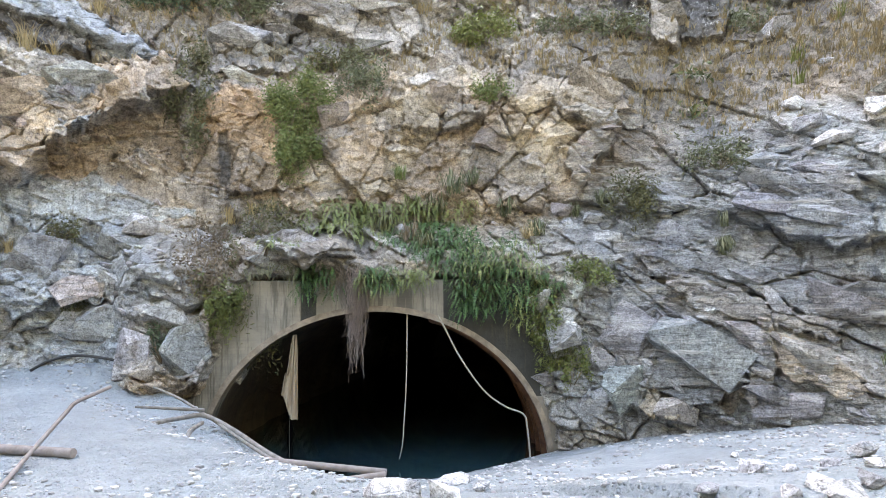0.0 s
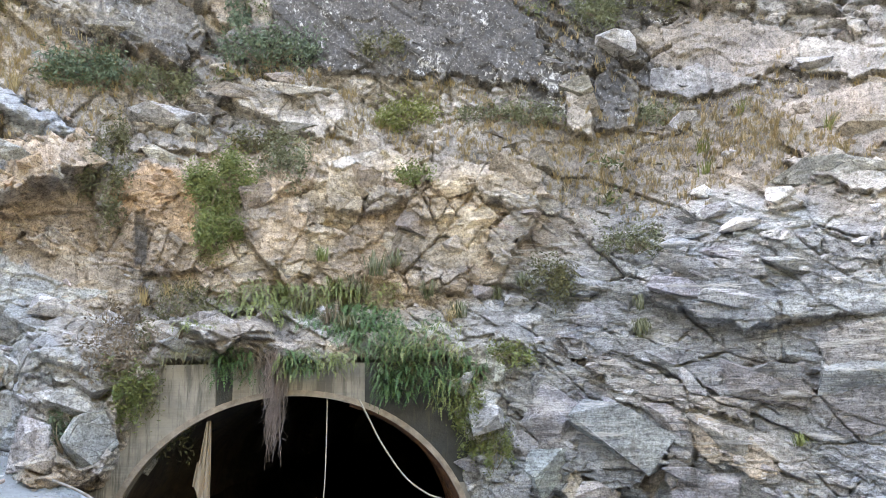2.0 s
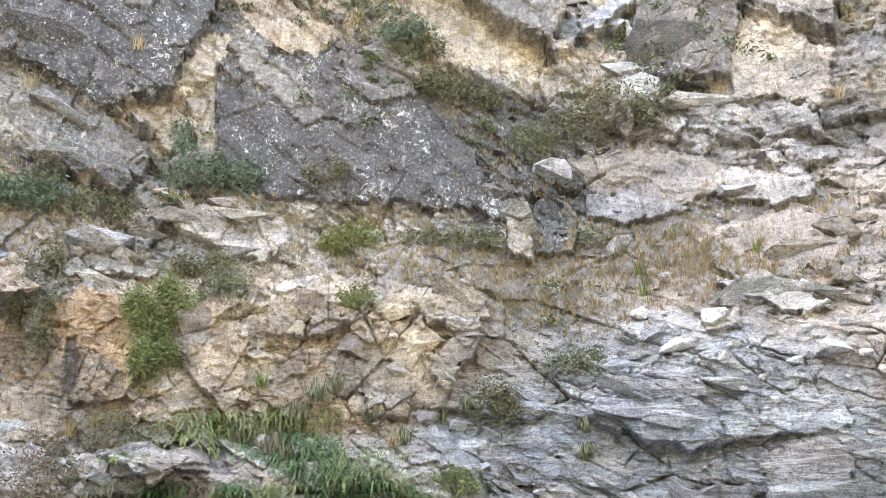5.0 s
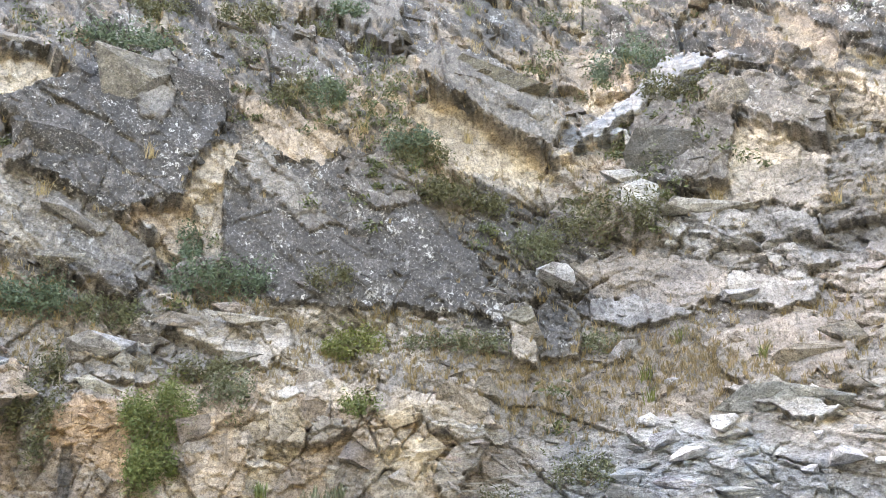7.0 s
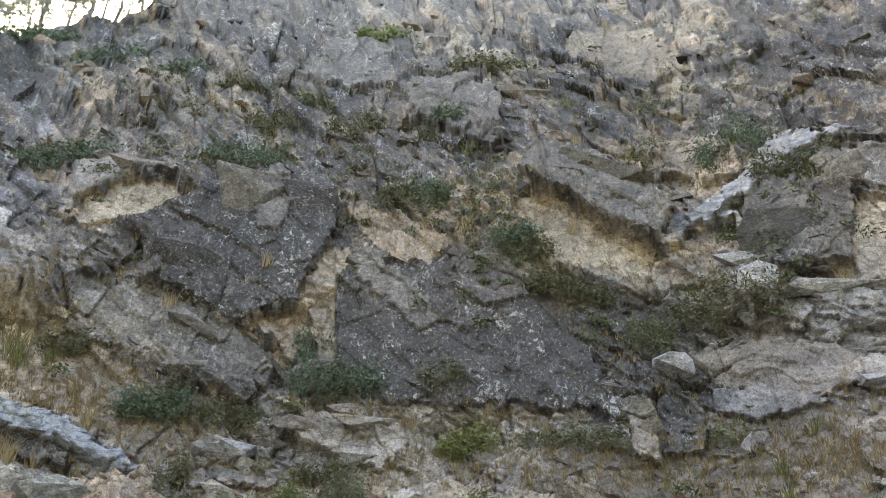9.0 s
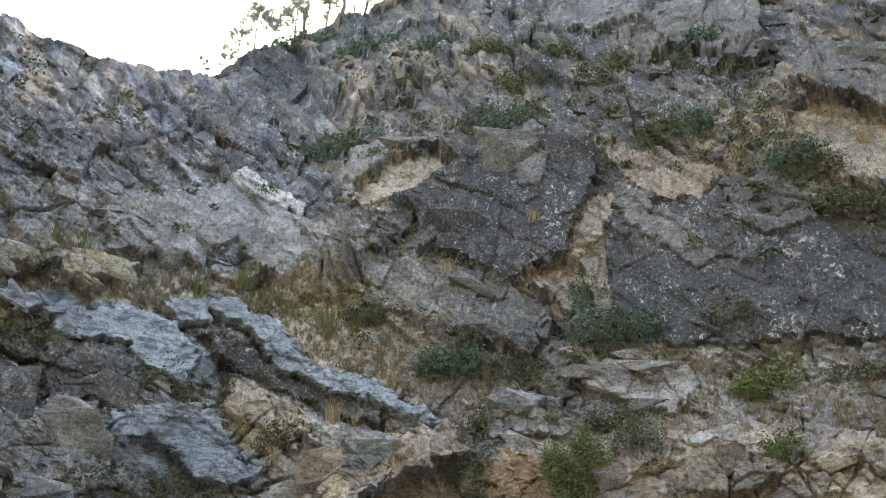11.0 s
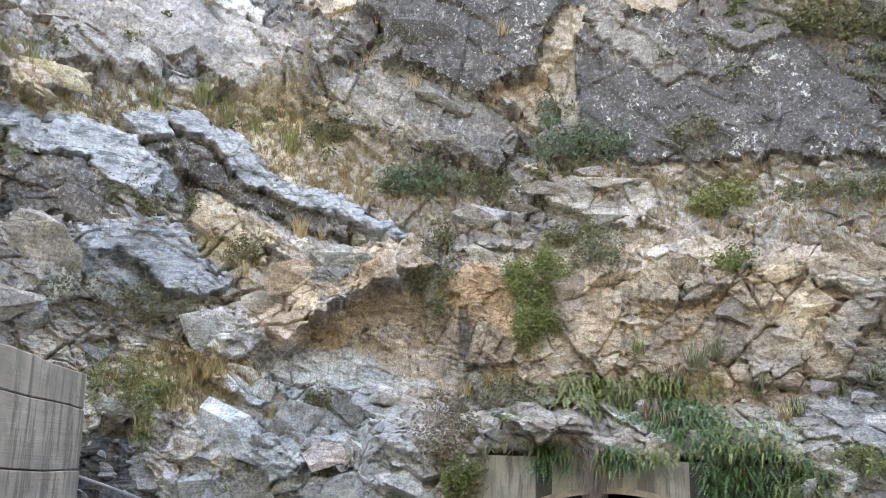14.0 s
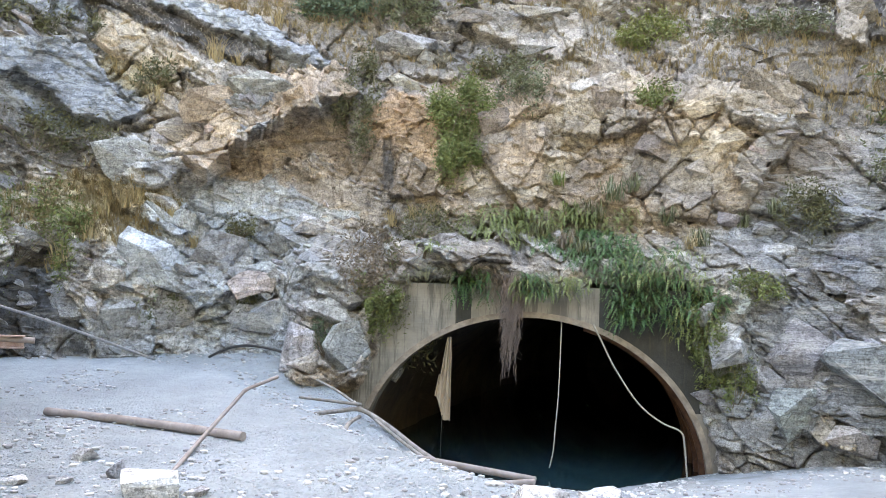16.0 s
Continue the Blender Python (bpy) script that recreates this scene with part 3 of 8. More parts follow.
coat(DARKROCK, -4.48, 19.23, 1.15, 3.86, 4, 0.8, 0.9)
coat(DARKROCK, -0.85, 12.31, 1.70, 2.56, -12, 0.85, 0.85)
coat(DARKROCK, 1.72, 11.37, 2.21, 1.61, -35, 0.85, 0.85)
coat(DARKROCK, 3.13, 10.34, 1.81, 1.26, -21, 0.8, 0.8)
coat(DARKROCK, 5.55, 9.44, 0.97, 1.55, -36, 0.8, 0.9)
coat(GREY, 7.24, 21.78, 3.19, 2.85, -51, 0.9, 0.55)
coat(CREAM, 5.93, 17.03, 1.97, 1.34, -33, 1, 0)
coat(CREAM, 4.21, 18.71, 0.75, 2.43, 11, 0.9, 0.05)
coat(DARKROCK, 12.00, 16.14, 0.76, 2.55, -27, 0.9, 0.8)
coat(PALE, 10.79, 15.52, 0.30, 2.28, -21, 0.8, 0.1)
coat(CREAM, 12.66, 14.45, 1.32, 1.19, -72, 0.95, 0.05)
coat(CREAM, -10.72, 19.19, 1.91, 1.07, 20, 1, 0.1)
coat(CREAM, -3.41, 13.16, 0.44, 2.83, -17, 1, 0.05)
coat(TAN, -4.52, 12.43, 0.98, 0.44, 2, 0.9, 0.1)
coat(PALE, -5.58, 19.53, 0.54, 3.44, 17, 0.6, 0.3)
coat(GREY, -11.68, 23.42, 4.41, 3.72, -26, 0.7, 0.5)
coat(GREY, -8.53, 12.67, 3.41, 0.94, -18, 0.6, 0.5)
coat(DARKROCK, -5.53, 11.17, 1.98, 0.64, -18, 0.7, 0.6)
coat(CREAM, 1.35, 8.20, 1.61, 0.66, -10, 0.8, 0)
coat(CREAM, -1.57, 8.62, 1.61, 0.57, -13, 0.7, 0.05)
coat(CREAM, -0.40, 7.37, 0.78, 0.93, -4, 0.7, 0)
coat(DARKROCK, -13.79, 7.99, 0.90, 1.29, -31, 0.8, 1)
coat(DARKROCK, -12.52, 9.49, 1.23, 1.01, -37, 0.85, 1)
coat(DARKROCK, -10.22, 8.39, 1.62, 0.48, -27, 0.85, 1)
coat(CREAM, -10.99, 7.76, 1.32, 0.34, -37, 0.85, 0.1)
coat(STRAW, -11.03, 6.87, 0.90, 0.49, -36, 0.6, 0.1)
coat(SLATE, -8.01, 5.88, 0.83, 0.51, -24, 0.9, 0.2)
coat(TAN, -7.24, 6.38, 1.20, 0.57, -28, 0.7, 0)
coat(WET, -13.19, 10.65, 0.72, 0.43, 19, 0.95, 0)
coat(WET, -11.76, 10.05, 1.51, 0.37, -37, 0.95, 0)
coat(WET, -9.88, 8.83, 1.51, 0.31, -27, 0.95, 0)
coat(WET, -7.68, 7.81, 1.53, 0.28, -25, 0.95, 0)
coat(WET, -14.67, 9.33, 0.45, 0.49, 39, 0.95, 0)
coat(WET, -13.94, 9.09, 0.96, 0.64, -34, 0.95, 0)
coat(WET, -13.26, 8.54, 0.74, 0.55, -40, 0.95, 0)
coat(WET, -11.97, 6.15, 1.24, 0.65, -22, 0.95, 0)
coat(WET, -13.84, 11.14, 0.53, 0.34, 33, 0.95, 0)
coat(GREY, -16.21, 13.43, 2.64, 1.61, 73, 0.5, 0.25)
coat(DARKROCK, -11.51, 15.34, 3.11, 1.75, -33, 0.6, 0.6)
coat(WET, 11.69, 19.53, 2.74, 0.83, 40, 0.95, 0.05)
coat(ORANGE, -4.46, 5.90, 0.54, 0.60, -27, 0.7, 0)
coat(GREY, -2.38, 5.04, 0.38, 0.62, -32, 0.6, 0)
coat(CREAM, -0.61, 5.61, 0.39, 0.83, 2, 0.7, 0)
coat(DARKROCK, -4.54, 4.41, 0.17, 0.60, 0, 0.8, 0.3)
coat(CREAM, -2.12, 4.22, 0.82, 0.44, -1, 0.6, 0)
coat(GREY, -1.19, 5.00, 0.30, 0.76, -2, 0.5, 0)
coat(TAN, -3.95, 4.55, 1.02, 0.76, -15, 0.6, 0)
coat(CREAM, -1.65, 4.27, 0.81, 0.49, -1, 0.6, 0)
coat(PALE, 7.86, 1.55, 0.81, 0.32, -2, 0.6, 0)
coat(DARKROCK, 6.71, 1.64, 0.41, 0.34, -13, 0.7, 0)
coat(DARKROCK, 7.91, 2.45, 0.83, 0.23, -16, 0.6, 0)
coat(WET, 8.06, 3.01, 0.99, 0.24, -12, 0.7, 0)
coat(SLATE, 6.47, 3.49, 1.16, 0.38, -34, 0.7, 0)
# thin-bedded slate
bedded(5.84, 2.10, 3.72, 3.01, -28, 1)
bedded(3.26, 0.73, 1.39, 1.52, 1, 0.6)
bedded(-9.32, 4.59, 1.65, 0.58, 2, 0.6)
bedded(-11.67, 4.16, 0.96, 0.83, 15, 0.5)
bedded(6.98, 2.13, 2.90, 2.65, -17, 0.8)
bedded(-8.61, 1.22, 3.30, 2.11, 2, 0.25)
# rubbed and washed smooth
worn(-13.19, 10.65, 0.72, 0.43, 19, 0.9)
worn(-11.76, 10.05, 1.51, 0.37, -37, 0.9)
worn(-9.88, 8.83, 1.51, 0.31, -27, 0.9)
worn(-7.68, 7.81, 1.53, 0.28, -25, 0.9)
worn(-14.67, 9.33, 0.45, 0.49, 39, 0.9)
worn(-13.94, 9.09, 0.96, 0.64, -34, 0.9)
worn(-13.26, 8.54, 0.74, 0.55, -40, 0.9)
worn(-11.97, 6.15, 1.24, 0.65, -22, 0.9)
worn(-13.84, 11.14, 0.53, 0.34, 33, 0.9)
worn(11.63, 19.33, 3.02, 0.98, 38, 1)
worn(8.15, 2.15, 0.72, 1.02, -19, 0.7)
worn(9.96, 7.43, 2.10, 2.56, -39, 0.5)
worn(-6.93, 4.05, 2.17, 0.58, -20, 0.85)
worn(-7.07, 2.64, 1.82, 0.88, -19, 0.5)
worn(-8.99, 9.60, 2.72, 1.14, -27, 0.7)
worn(-7.01, 4.10, 2.23, 0.63, -14, 0.5)
worn(5.45, 7.01, 1.91, 1.71, -50, 0.4)
worn(5.67, 16.79, 2.35, 1.54, -32, 0.8)
worn(12.57, 14.52, 1.73, 1.13, -74, 0.8)
worn(-0.51, 12.04, 2.18, 2.39, -13, 0.9)
worn(2.27, 10.64, 2.84, 1.43, -27, 0.8)
worn(-6.62, 16.79, 2.99, 3.40, -16, 0.45)
worn(8.48, 6.59, 1.62, 1.23, -19, 0.6)
worn(-12.40, 11.91, 3.43, 1.03, 0, 0.6)
damp(-13.19, 10.65, 0.72, 0.43, 19, 1)
damp(-11.76, 10.05, 1.51, 0.37, -37, 1)
damp(-9.88, 8.83, 1.51, 0.31, -27, 1)
damp(-7.68, 7.81, 1.53, 0.28, -25, 1)
damp(-14.67, 9.33, 0.45, 0.49, 39, 1)
damp(-13.94, 9.09, 0.96, 0.64, -34, 1)
damp(-13.26, 8.54, 0.74, 0.55, -40, 1)
damp(-11.97, 6.15, 1.24, 0.65, -22, 1)
damp(-13.84, 11.14, 0.53, 0.34, 33, 1)
damp(11.63, 19.33, 3.02, 0.98, 38, 1)
# grass
grassy(5.45, 7.01, 1.91, 1.71, -50, 0.7)
grassy(8.58, 6.77, 2.01, 1.27, -18, 1)
grassy(-12.40, 11.91, 3.43, 1.03, 0, 1)
grassy(-8.99, 9.60, 3.10, 1.14, -27, 0.6)
grassy(-10.19, 3.44, 1.29, 0.76, -8, 1)
grassy(-11.27, 35.87, 10.27, 8.77, 1, 0.6)
grassy(-9.66, 12.49, 3.18, 2.13, -13, 0.7)
grassy(4.56, 31.22, 14.52, 17.02, -11, 0.4)
grassy(-14.72, 10.90, 2.47, 0.85, 41, 1)
grassy(-10.70, 13.32, 3.02, 1.39, -34, 0.6)
grassy(4.74, 11.36, 1.99, 0.97, -53, 0.6)
grassy(2.01, 7.29, 4.65, 0.69, -0, 0.5)
grassy(-15.60, 11.42, 0.99, 0.58, 69, 0.8)
grassy(-6.80, 7.37, 1.12, 0.66, 1, 0.5)
grassy(10.44, 7.46, 1.39, 1.38, -40, 0.5)
grassy(-8.52, 9.43, 2.77, 1.50, -13, 0.5)
grassy(1.50, 9.70, 5.32, 0.43, 3, 0.5)
# beds that break off in overhangs, and proud blocks
slab(-7.75, 5.69, 4.04, 1.72, 38, 1, 0.12)
slab(-9.93, 4.73, 2.41, 0.96, -20, 0.8, 0.12)
slab(-8.17, 4.33, 1.48, 0.39, -5, 0.3, 0.12)
slab(-5.06, 1.19, 1.75, 1.91, -4, 0.7, 0.2)
slab(-2.68, 2.90, 1.76, 0.82, -15, 0.6, 0.12)
slab(-7.00, 2.13, 1.10, 0.61, 20, 0.4, 0.12)
slab(-8.19, 2.12, 1.35, 1.10, 13, 0.5, 0.12)
slab(-9.45, 1.97, 1.95, 1.11, 30, 0.4, 0.12)
slab(-4.88, 2.35, 1.92, 0.81, -20, 0.5, 0.12)
slab(3.12, 6.13, 1.57, 1.22, -5, 0.55, 0.12)
slab(2.32, 5.11, 1.17, 0.62, -31, 0.35, 0.12)
slab(1.59, 5.69, 1.09, 0.61, -15, 0.35, 0.12)
slab(3.06, 5.85, 1.58, 0.73, -18, 0.45, 0.12)
slab(-1.80, 5.36, 1.58, 0.78, 16, 0.35, 0.12)
slab(-3.55, 6.17, 0.41, 0.50, -61, 0.2, 0.12)
slab(-0.35, 5.42, 0.91, 0.75, -16, 0.25, 0.12)
slab(6.14, 3.40, 2.20, 1.27, -18, 0.8, 0.08)
slab(4.31, 2.42, 1.44, 0.64, -28, 0.45, 0.12)
slab(6.57, 1.72, 1.25, 0.75, -15, 0.45, 0.12)
slab(5.50, 1.14, 2.10, 0.38, -26, 0.3, 0.12)
slab(6.40, 3.91, 1.77, 0.64, -44, 0.4, 0.12)
slab(4.76, 3.46, 1.87, 0.45, -12, 0.35, 0.12)
slab(8.03, 2.72, 1.91, 0.48, -27, 0.3, 0.12)
slab(8.06, 1.60, 1.10, 0.53, -16, 0.3, 0.12)
slab(4.18, 1.91, 2.19, 0.52, -19, 0.35, 0.12)
slab(5.73, 1.05, 2.48, 0.55, -29, 0.35, 0.12)
slab(6.04, 0.47, 1.48, 0.44, -30, 0.4, 0.12)
block(4.46, 0.66, 0.86, 0.74, -23, 0.8)
block(3.26, 0.73, 0.53, 0.84, 17, 0.5)
block(5.22, 0.16, 0.23, 0.46, -9, 0.45)
block(4.94, 0.09, 0.24, 0.18, 36, -0.8)
block(2.15, 1.08, 0.31, 0.32, 0, 0.7)
block(2.36, 0.41, 0.30, 0.41, 1, 0.4)
block(3.73, -0.03, 0.49, 0.40, -20, 0.4)
block(1.66, 1.67, 0.26, 0.27, -1, 0.4)
block(2.73, -0.08, 0.58, 0.49, 2, 0.35)
slab(8.60, 21.99, 7.54, 6.95, -44, 0.5, 0.1)
slab(-5.52, 16.44, 6.13, 6.57, -16, 0.5, 0.08)
slab(1.31, 11.66, 7.56, 4.19, -7, 0.1, 0.1)
slab(-4.27, 15.03, 4.19, 1.48, 70, 0.3, 0.12)
block(-3.29, 13.16, 0.56, 3.07, -20, -0.6)
slab(-10.15, 22.00, 4.15, 3.02, -13, 0.3, 0.12)
slab(15.20, 17.55, 3.89, 2.45, -85, 0.6, 0.12)
block(11.53, 16.09, 0.96, 3.39, -40, 0.45)
slab(-2.27, 9.41, 3.37, 0.48, -14, 0.4, 0.12)
slab(1.45, 9.04, 4.87, 0.40, -6, 0.25, 0.12)
slab(-5.34, 11.18, 3.62, 1.25, -16, 0.45, 0.12)
block(5.52, 9.33, 1.16, 1.59, 4, 0.5)
slab(12.08, 11.55, 3.81, 1.06, -61, 0.5, 0.12)
slab(9.71, 10.57, 3.26, 1.34, -40, 0.4, 0.12)
slab(9.64, 6.31, 2.08, 1.49, -21, 0.5, 0.12)
block(10.48, 6.51, 0.29, 0.77, -25, 0.5)
slab(13.51, 26.18, 7.24, 4.68, -65, 0.4, 0.12)
slab(11.72, 51.58, 7.71, 10.37, -37, 0.3, 0.12)
slab(2.45, 33.15, 8.07, 6.23, -41, 0.4, 0.12)
slab(-4.00, 59.63, 12.13, 16.74, -23, 0.3, 0.12)
slab(-15.64, 32.56, 7.50, 5.79, -9, 0.3, 0.12)
slab(22.88, 55.90, 19.77, 18.45, -75, 0.35, 0.12)
slab(19.30, 27.14, 13.14, 4.45, -91, 0.3, 0.12)
slab(25.01, 100.77, 28.86, 55.65, -47, 0.3, 0.12)
slab(-19.10, 39.46, 19.27, 9.26, -36, 0.4, 0.12)
slab(-11.85, 14.60, 3.63, 3.81, -16, 0.5, 0.12)
block(-13.54, 6.50, 1.02, 2.05, -15, 0.4)
block(-13.61, 5.29, 0.48, 1.35, 62, 0.35)
slab(-13.66, 5.64, 2.86, 0.17, 108, -0.35, 0.12)
slab(-13.47, 5.91, 1.79, 0.32, 83, -0.35, 0.12)
slab(-10.42, 7.91, 4.58, 0.86, -29, 0.4, 0.12)
slab(-7.74, 8.09, 4.55, 0.69, -25, 0.35, 0.12)
block(-4.65, 7.99, 0.88, 0.58, -19, 0.55)
slab(-15.67, 13.11, 1.21, 1.71, 44, 0.4, 0.12)
block(-15.97, 10.46, 0.65, 0.54, 65, 0.5)
block(-8.27, 5.87, 0.74, 0.53, 38, 0.5)
slab(-2.13, 4.21, 2.09, 0.37, -1, 0.2, 0.12)
slab(-4.61, 8.35, 1.47, 0.66, -17, 0.25, 0.12)
block(-0.48, 6.49, 0.48, 0.38, -7, 0.45)
block(-0.49, 5.47, 0.43, 0.80, -4, 0.3)
block(5.47, 8.71, 0.45, 0.93, 6, 0.5)
block(-3.86, 14.81, 0.65, 1.90, -33, -0.3)
block(-10.58, 18.79, 1.88, 1.00, 21, -0.4)
slab(-10.33, 18.34, 3.84, 0.93, 22, 0.3, 0.12)
# dark wet recess beside the concrete wall, its gloom deepened by black in the colour
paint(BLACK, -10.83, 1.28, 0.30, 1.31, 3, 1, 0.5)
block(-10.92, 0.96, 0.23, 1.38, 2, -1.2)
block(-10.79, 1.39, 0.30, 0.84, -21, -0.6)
paint(WET, -10.33, 2.11, 0.53, 0.72, 4, 0.4, 0.5)


FLAT = np.zeros(XB.shape)
RAG = fbm(PHI, EL, 1.1, 171, 4) * 0.42 + cells(U, V, 0.16, 175, 1.4, -20, 0.6)[0] * 0.30


def plate(corners, colour, black=0.0, proud=0.0, lean=0.0, wet=0.0):
    """A broad flat face of rock with broken edges. Corners are bearings and elevations in degrees as seen from the forecourt;
    lean is how fast it draws back upwards; black is its cover of lichen."""
    k = np.array(corners)
    mid = k.mean(0)
    near = (PHI[0] > k[:, 0].min() - 1) & (PHI[0] < k[:, 0].max() + 1)
    tall = ((EL > k[:, 1].min() - 1) & (EL < k[:, 1].max() + 1))[:, near].any(1)
    win = slice(*(np.flatnonzero(tall)[[0, -1]] + (0, 1))), slice(*(np.flatnonzero(near)[[0, -1]] + (0, 1)))
    a, e = PHI[win], EL[win]
    inside, dist = np.zeros(a.shape, bool), np.full(a.shape, 1e9)
    for (x0, y0), (x1, y1) in zip(k, np.roll(k, -1, 0)):
        t = np.clip(((a - x0) * (x1 - x0) + (e - y0) * (y1 - y0)) / ((x1 - x0) ** 2 + (y1 - y0) ** 2 + 1e-9), 0, 1)
        dist = np.minimum(dist, np.hypot(a - x0 - t * (x1 - x0), e - y0 - t * (y1 - y0)))
        if y0 != y1:
            inside ^= ((y0 > e) != (y1 > e)) & (a < x0 + (e - y0) / (y1 - y0) * (x1 - x0))
    reach = min(1.0, 0.30 * min(np.ptp(k[:, 0]), np.ptp(k[:, 1])))
    w = smooth(-0.06, 0.06, np.where(inside, dist, -dist) + RAG[win] * reach)
    plane = proud + 0.28 * lean * (e - mid[1]) + 0.28 * 0.06 * math.sin(7 * mid[0] + 3 * mid[1]) * (a - mid[0])
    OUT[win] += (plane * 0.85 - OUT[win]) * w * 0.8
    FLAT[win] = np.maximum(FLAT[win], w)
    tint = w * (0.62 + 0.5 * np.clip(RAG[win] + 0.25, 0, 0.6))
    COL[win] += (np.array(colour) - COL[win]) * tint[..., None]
    LICHEN[win] += (black - LICHEN[win]) * w
    DAMP[win] = np.maximum(DAMP[win] * (1 - w), w * wet)
    GRASS[win] *= 1 - 0.9 * w


def faceted(field, size, stretch, angle, seed):
    """The same large shape broken into flat facets: each cell takes the plane of its middle."""
    _, _, su, sv = cells(U, V, size, seed, stretch, angle, 0.0, True)
    row = (sv / 0.28 - FOOT) / (EL[-1][None] - FOOT) * (ROWS - 1)
    r = np.clip(np.rint(row).astype(int), 0, ROWS - 1)
    c = np.clip(np.rint((su / 0.28 - PHI0) / (PHI1 - PHI0) * (COLS - 1)).astype(int), 0, COLS - 1)
    gu = np.clip(np.gradient(field, axis=1) / (0.28 * (PHI1 - PHI0) / (COLS - 1)), -0.9, 0.9)
    gv = np.clip(np.gradient(field, axis=0) / np.maximum(np.gradient(V, axis=0), 1e-4), -0.9, 0.9)
    return field[r, c] + gu[r, c] * (U - su) + gv[r, c] * (V - sv)


SWELL = fbm(U, V, 2.6, 71, 4) * 0.32
SHEER = smooth(-24, -17, PHI) * smooth(5.5, 8, EL) * smooth(22, 17, EL) * smooth(26, 16, PHI)
SLATY = smooth(6, 12, PHI) * smooth(19, 12, EL)
OUT = (0.25 * (OUT + SWELL) + 0.75 * faceted(OUT + SWELL, 0.42, 1.5, -22, 181)) * (1 - 0.5 * np.maximum(SHEER, SLATY))
# broad flat faces and ledges of the crags
plate([(-24.8, 32.8), (-21.3, 35.3), (-14.2, 38.6), (-10.9, 39.0), (-7.7, 37.5), (-7.8, 34.7), (-9.2, 32.6), (-10.7, 29.6), (-11.4, 28.7), (-14.1, 27.6), (-15.2, 26.9), (-19.2, 28.5), (-21.6, 30.0), (-21.7, 31.1), (-24.2, 32.0)], DARKROCK, 1, 0.45, -0.1)
plate([(-14.0, 38.4), (-12.3, 38.6), (-11.7, 35.9), (-12.6, 33.3), (-14.5, 33.9), (-15.2, 36.2)], GREY, 0.45, 0.46, -0.1)
plate([(-9.2, 32.2), (-8.1, 33.3), (-6.3, 33.4), (-6.4, 32.0), (-7.5, 30.7), (-7.0, 25.0), (-8.6, 24.8), (-9.4, 28.5), (-10.6, 29.4)], CREAM, 0.02, -0.05, 0)
plate([(-14.0, 27.3), (-11.2, 28.7), (-9.4, 28.5), (-8.7, 24.9), (-10.8, 25.6)], TAN, 0.1, -0.1, 0)
plate([(-6.4, 32.0), (-5.3, 33.6), (-2.3, 32.2), (2.5, 32.7), (5.4, 32.6), (7.3, 30.5), (10.4, 28.3), (13.4, 25.6), (14.0, 23.5), (12.5, 21.2), (6.8, 21.9), (-1.9, 22.1), (-4.5, 22.8), (-6.8, 25.0), (-7.4, 30.7)], DARKROCK, 0.9, 0.28, -0.06)
plate([(-6.3, 33.5), (-4.3, 33.3), (2.0, 28.1), (-0.3, 27.3), (-6.1, 31.8)], GREY, 0.5, 0.33, -0.03)
plate([(2.6, 33.4), (6.9, 33.0), (8.8, 30.0), (6.2, 28.9), (2.6, 30.2)], DARKROCK, 0.6, 0.36, -0.1)
plate([(-7.7, 37.5), (-4.5, 36.2), (-0.5, 35.6), (2.8, 34.3), (0.1, 32.2), (-2.4, 32.6), (-5.4, 34.8)], TAN, 0.1, 0, 0)
plate([(8.1, 37.9), (12.7, 36.4), (17.3, 33.4), (19.9, 32.3), (18.7, 30.7), (12.2, 31.9), (9.9, 33.7), (7.8, 35.8)], CREAM, 0, -0.35, 0.05)
plate([(8.9, 39.1), (11.1, 40.4), (16.3, 39.3), (18.0, 37.6), (21.9, 34.0), (20.1, 32.3), (17.3, 33.6), (12.8, 36.8)], GREY, 0.55, 0.65, -0.08)
plate([(27.8, 34.5), (30.0, 34.8), (33.2, 33.6), (35.3, 32.2), (33.6, 28.3), (31.4, 28.0), (28.0, 29.6), (26.5, 32.3)], DARKROCK, 0.5, 0.5, -0.1)
plate([(26.3, 33.2), (27.2, 32.2), (27.5, 29.3), (29.5, 28.5), (29.4, 26.9), (26.0, 27.8), (26.5, 30.3)], PALE, 0.05, 0.3, 0)
plate([(35.2, 31.8), (40.6, 28.2), (39.2, 24.8), (33.5, 26.8), (33.6, 28.3)], CREAM, 0.05, 0.25, -0.05)
plate([(32.4, 35.0), (36.3, 34.7), (42.0, 31.6), (40.9, 29.0), (38.1, 30.6), (35.4, 32.4), (32.5, 34.1)], GREY, 0.7, 0.75, -0.05)
plate([(22.6, 33.4), (27.3, 35.0), (30.3, 37.1), (34.1, 37.1), (36.8, 35.9), (33.6, 36.0), (30.7, 35.5), (27.0, 33.9), (22.9, 32.5)], WET, 0, 0.5, 0, wet=1.0)
plate([(29.7, 27.7), (34.0, 25.9), (39.1, 24.5), (38.6, 23.1), (34.5, 24.0), (29.7, 26.4)], PALE, 0, 0.4, 0)
plate([(20.7, 24.0), (24.7, 25.0), (32.1, 22.4), (31.6, 20.6), (27.5, 19.8), (22.3, 21.8)], TAN, 0.1, 0.25, -0.05)
plate([(32.1, 22.4), (37.8, 20.8), (37.3, 19.3), (34.7, 18.9), (31.5, 20.3)], PALE, 0.05, 0.3, -0.03)
plate([(-28.9, 33.2), (-25.8, 35.8), (-22.1, 36.6), (-20.5, 35.7), (-24.3, 33.7), (-28.5, 32.0)], CREAM, 0.02, -0.3, 0)
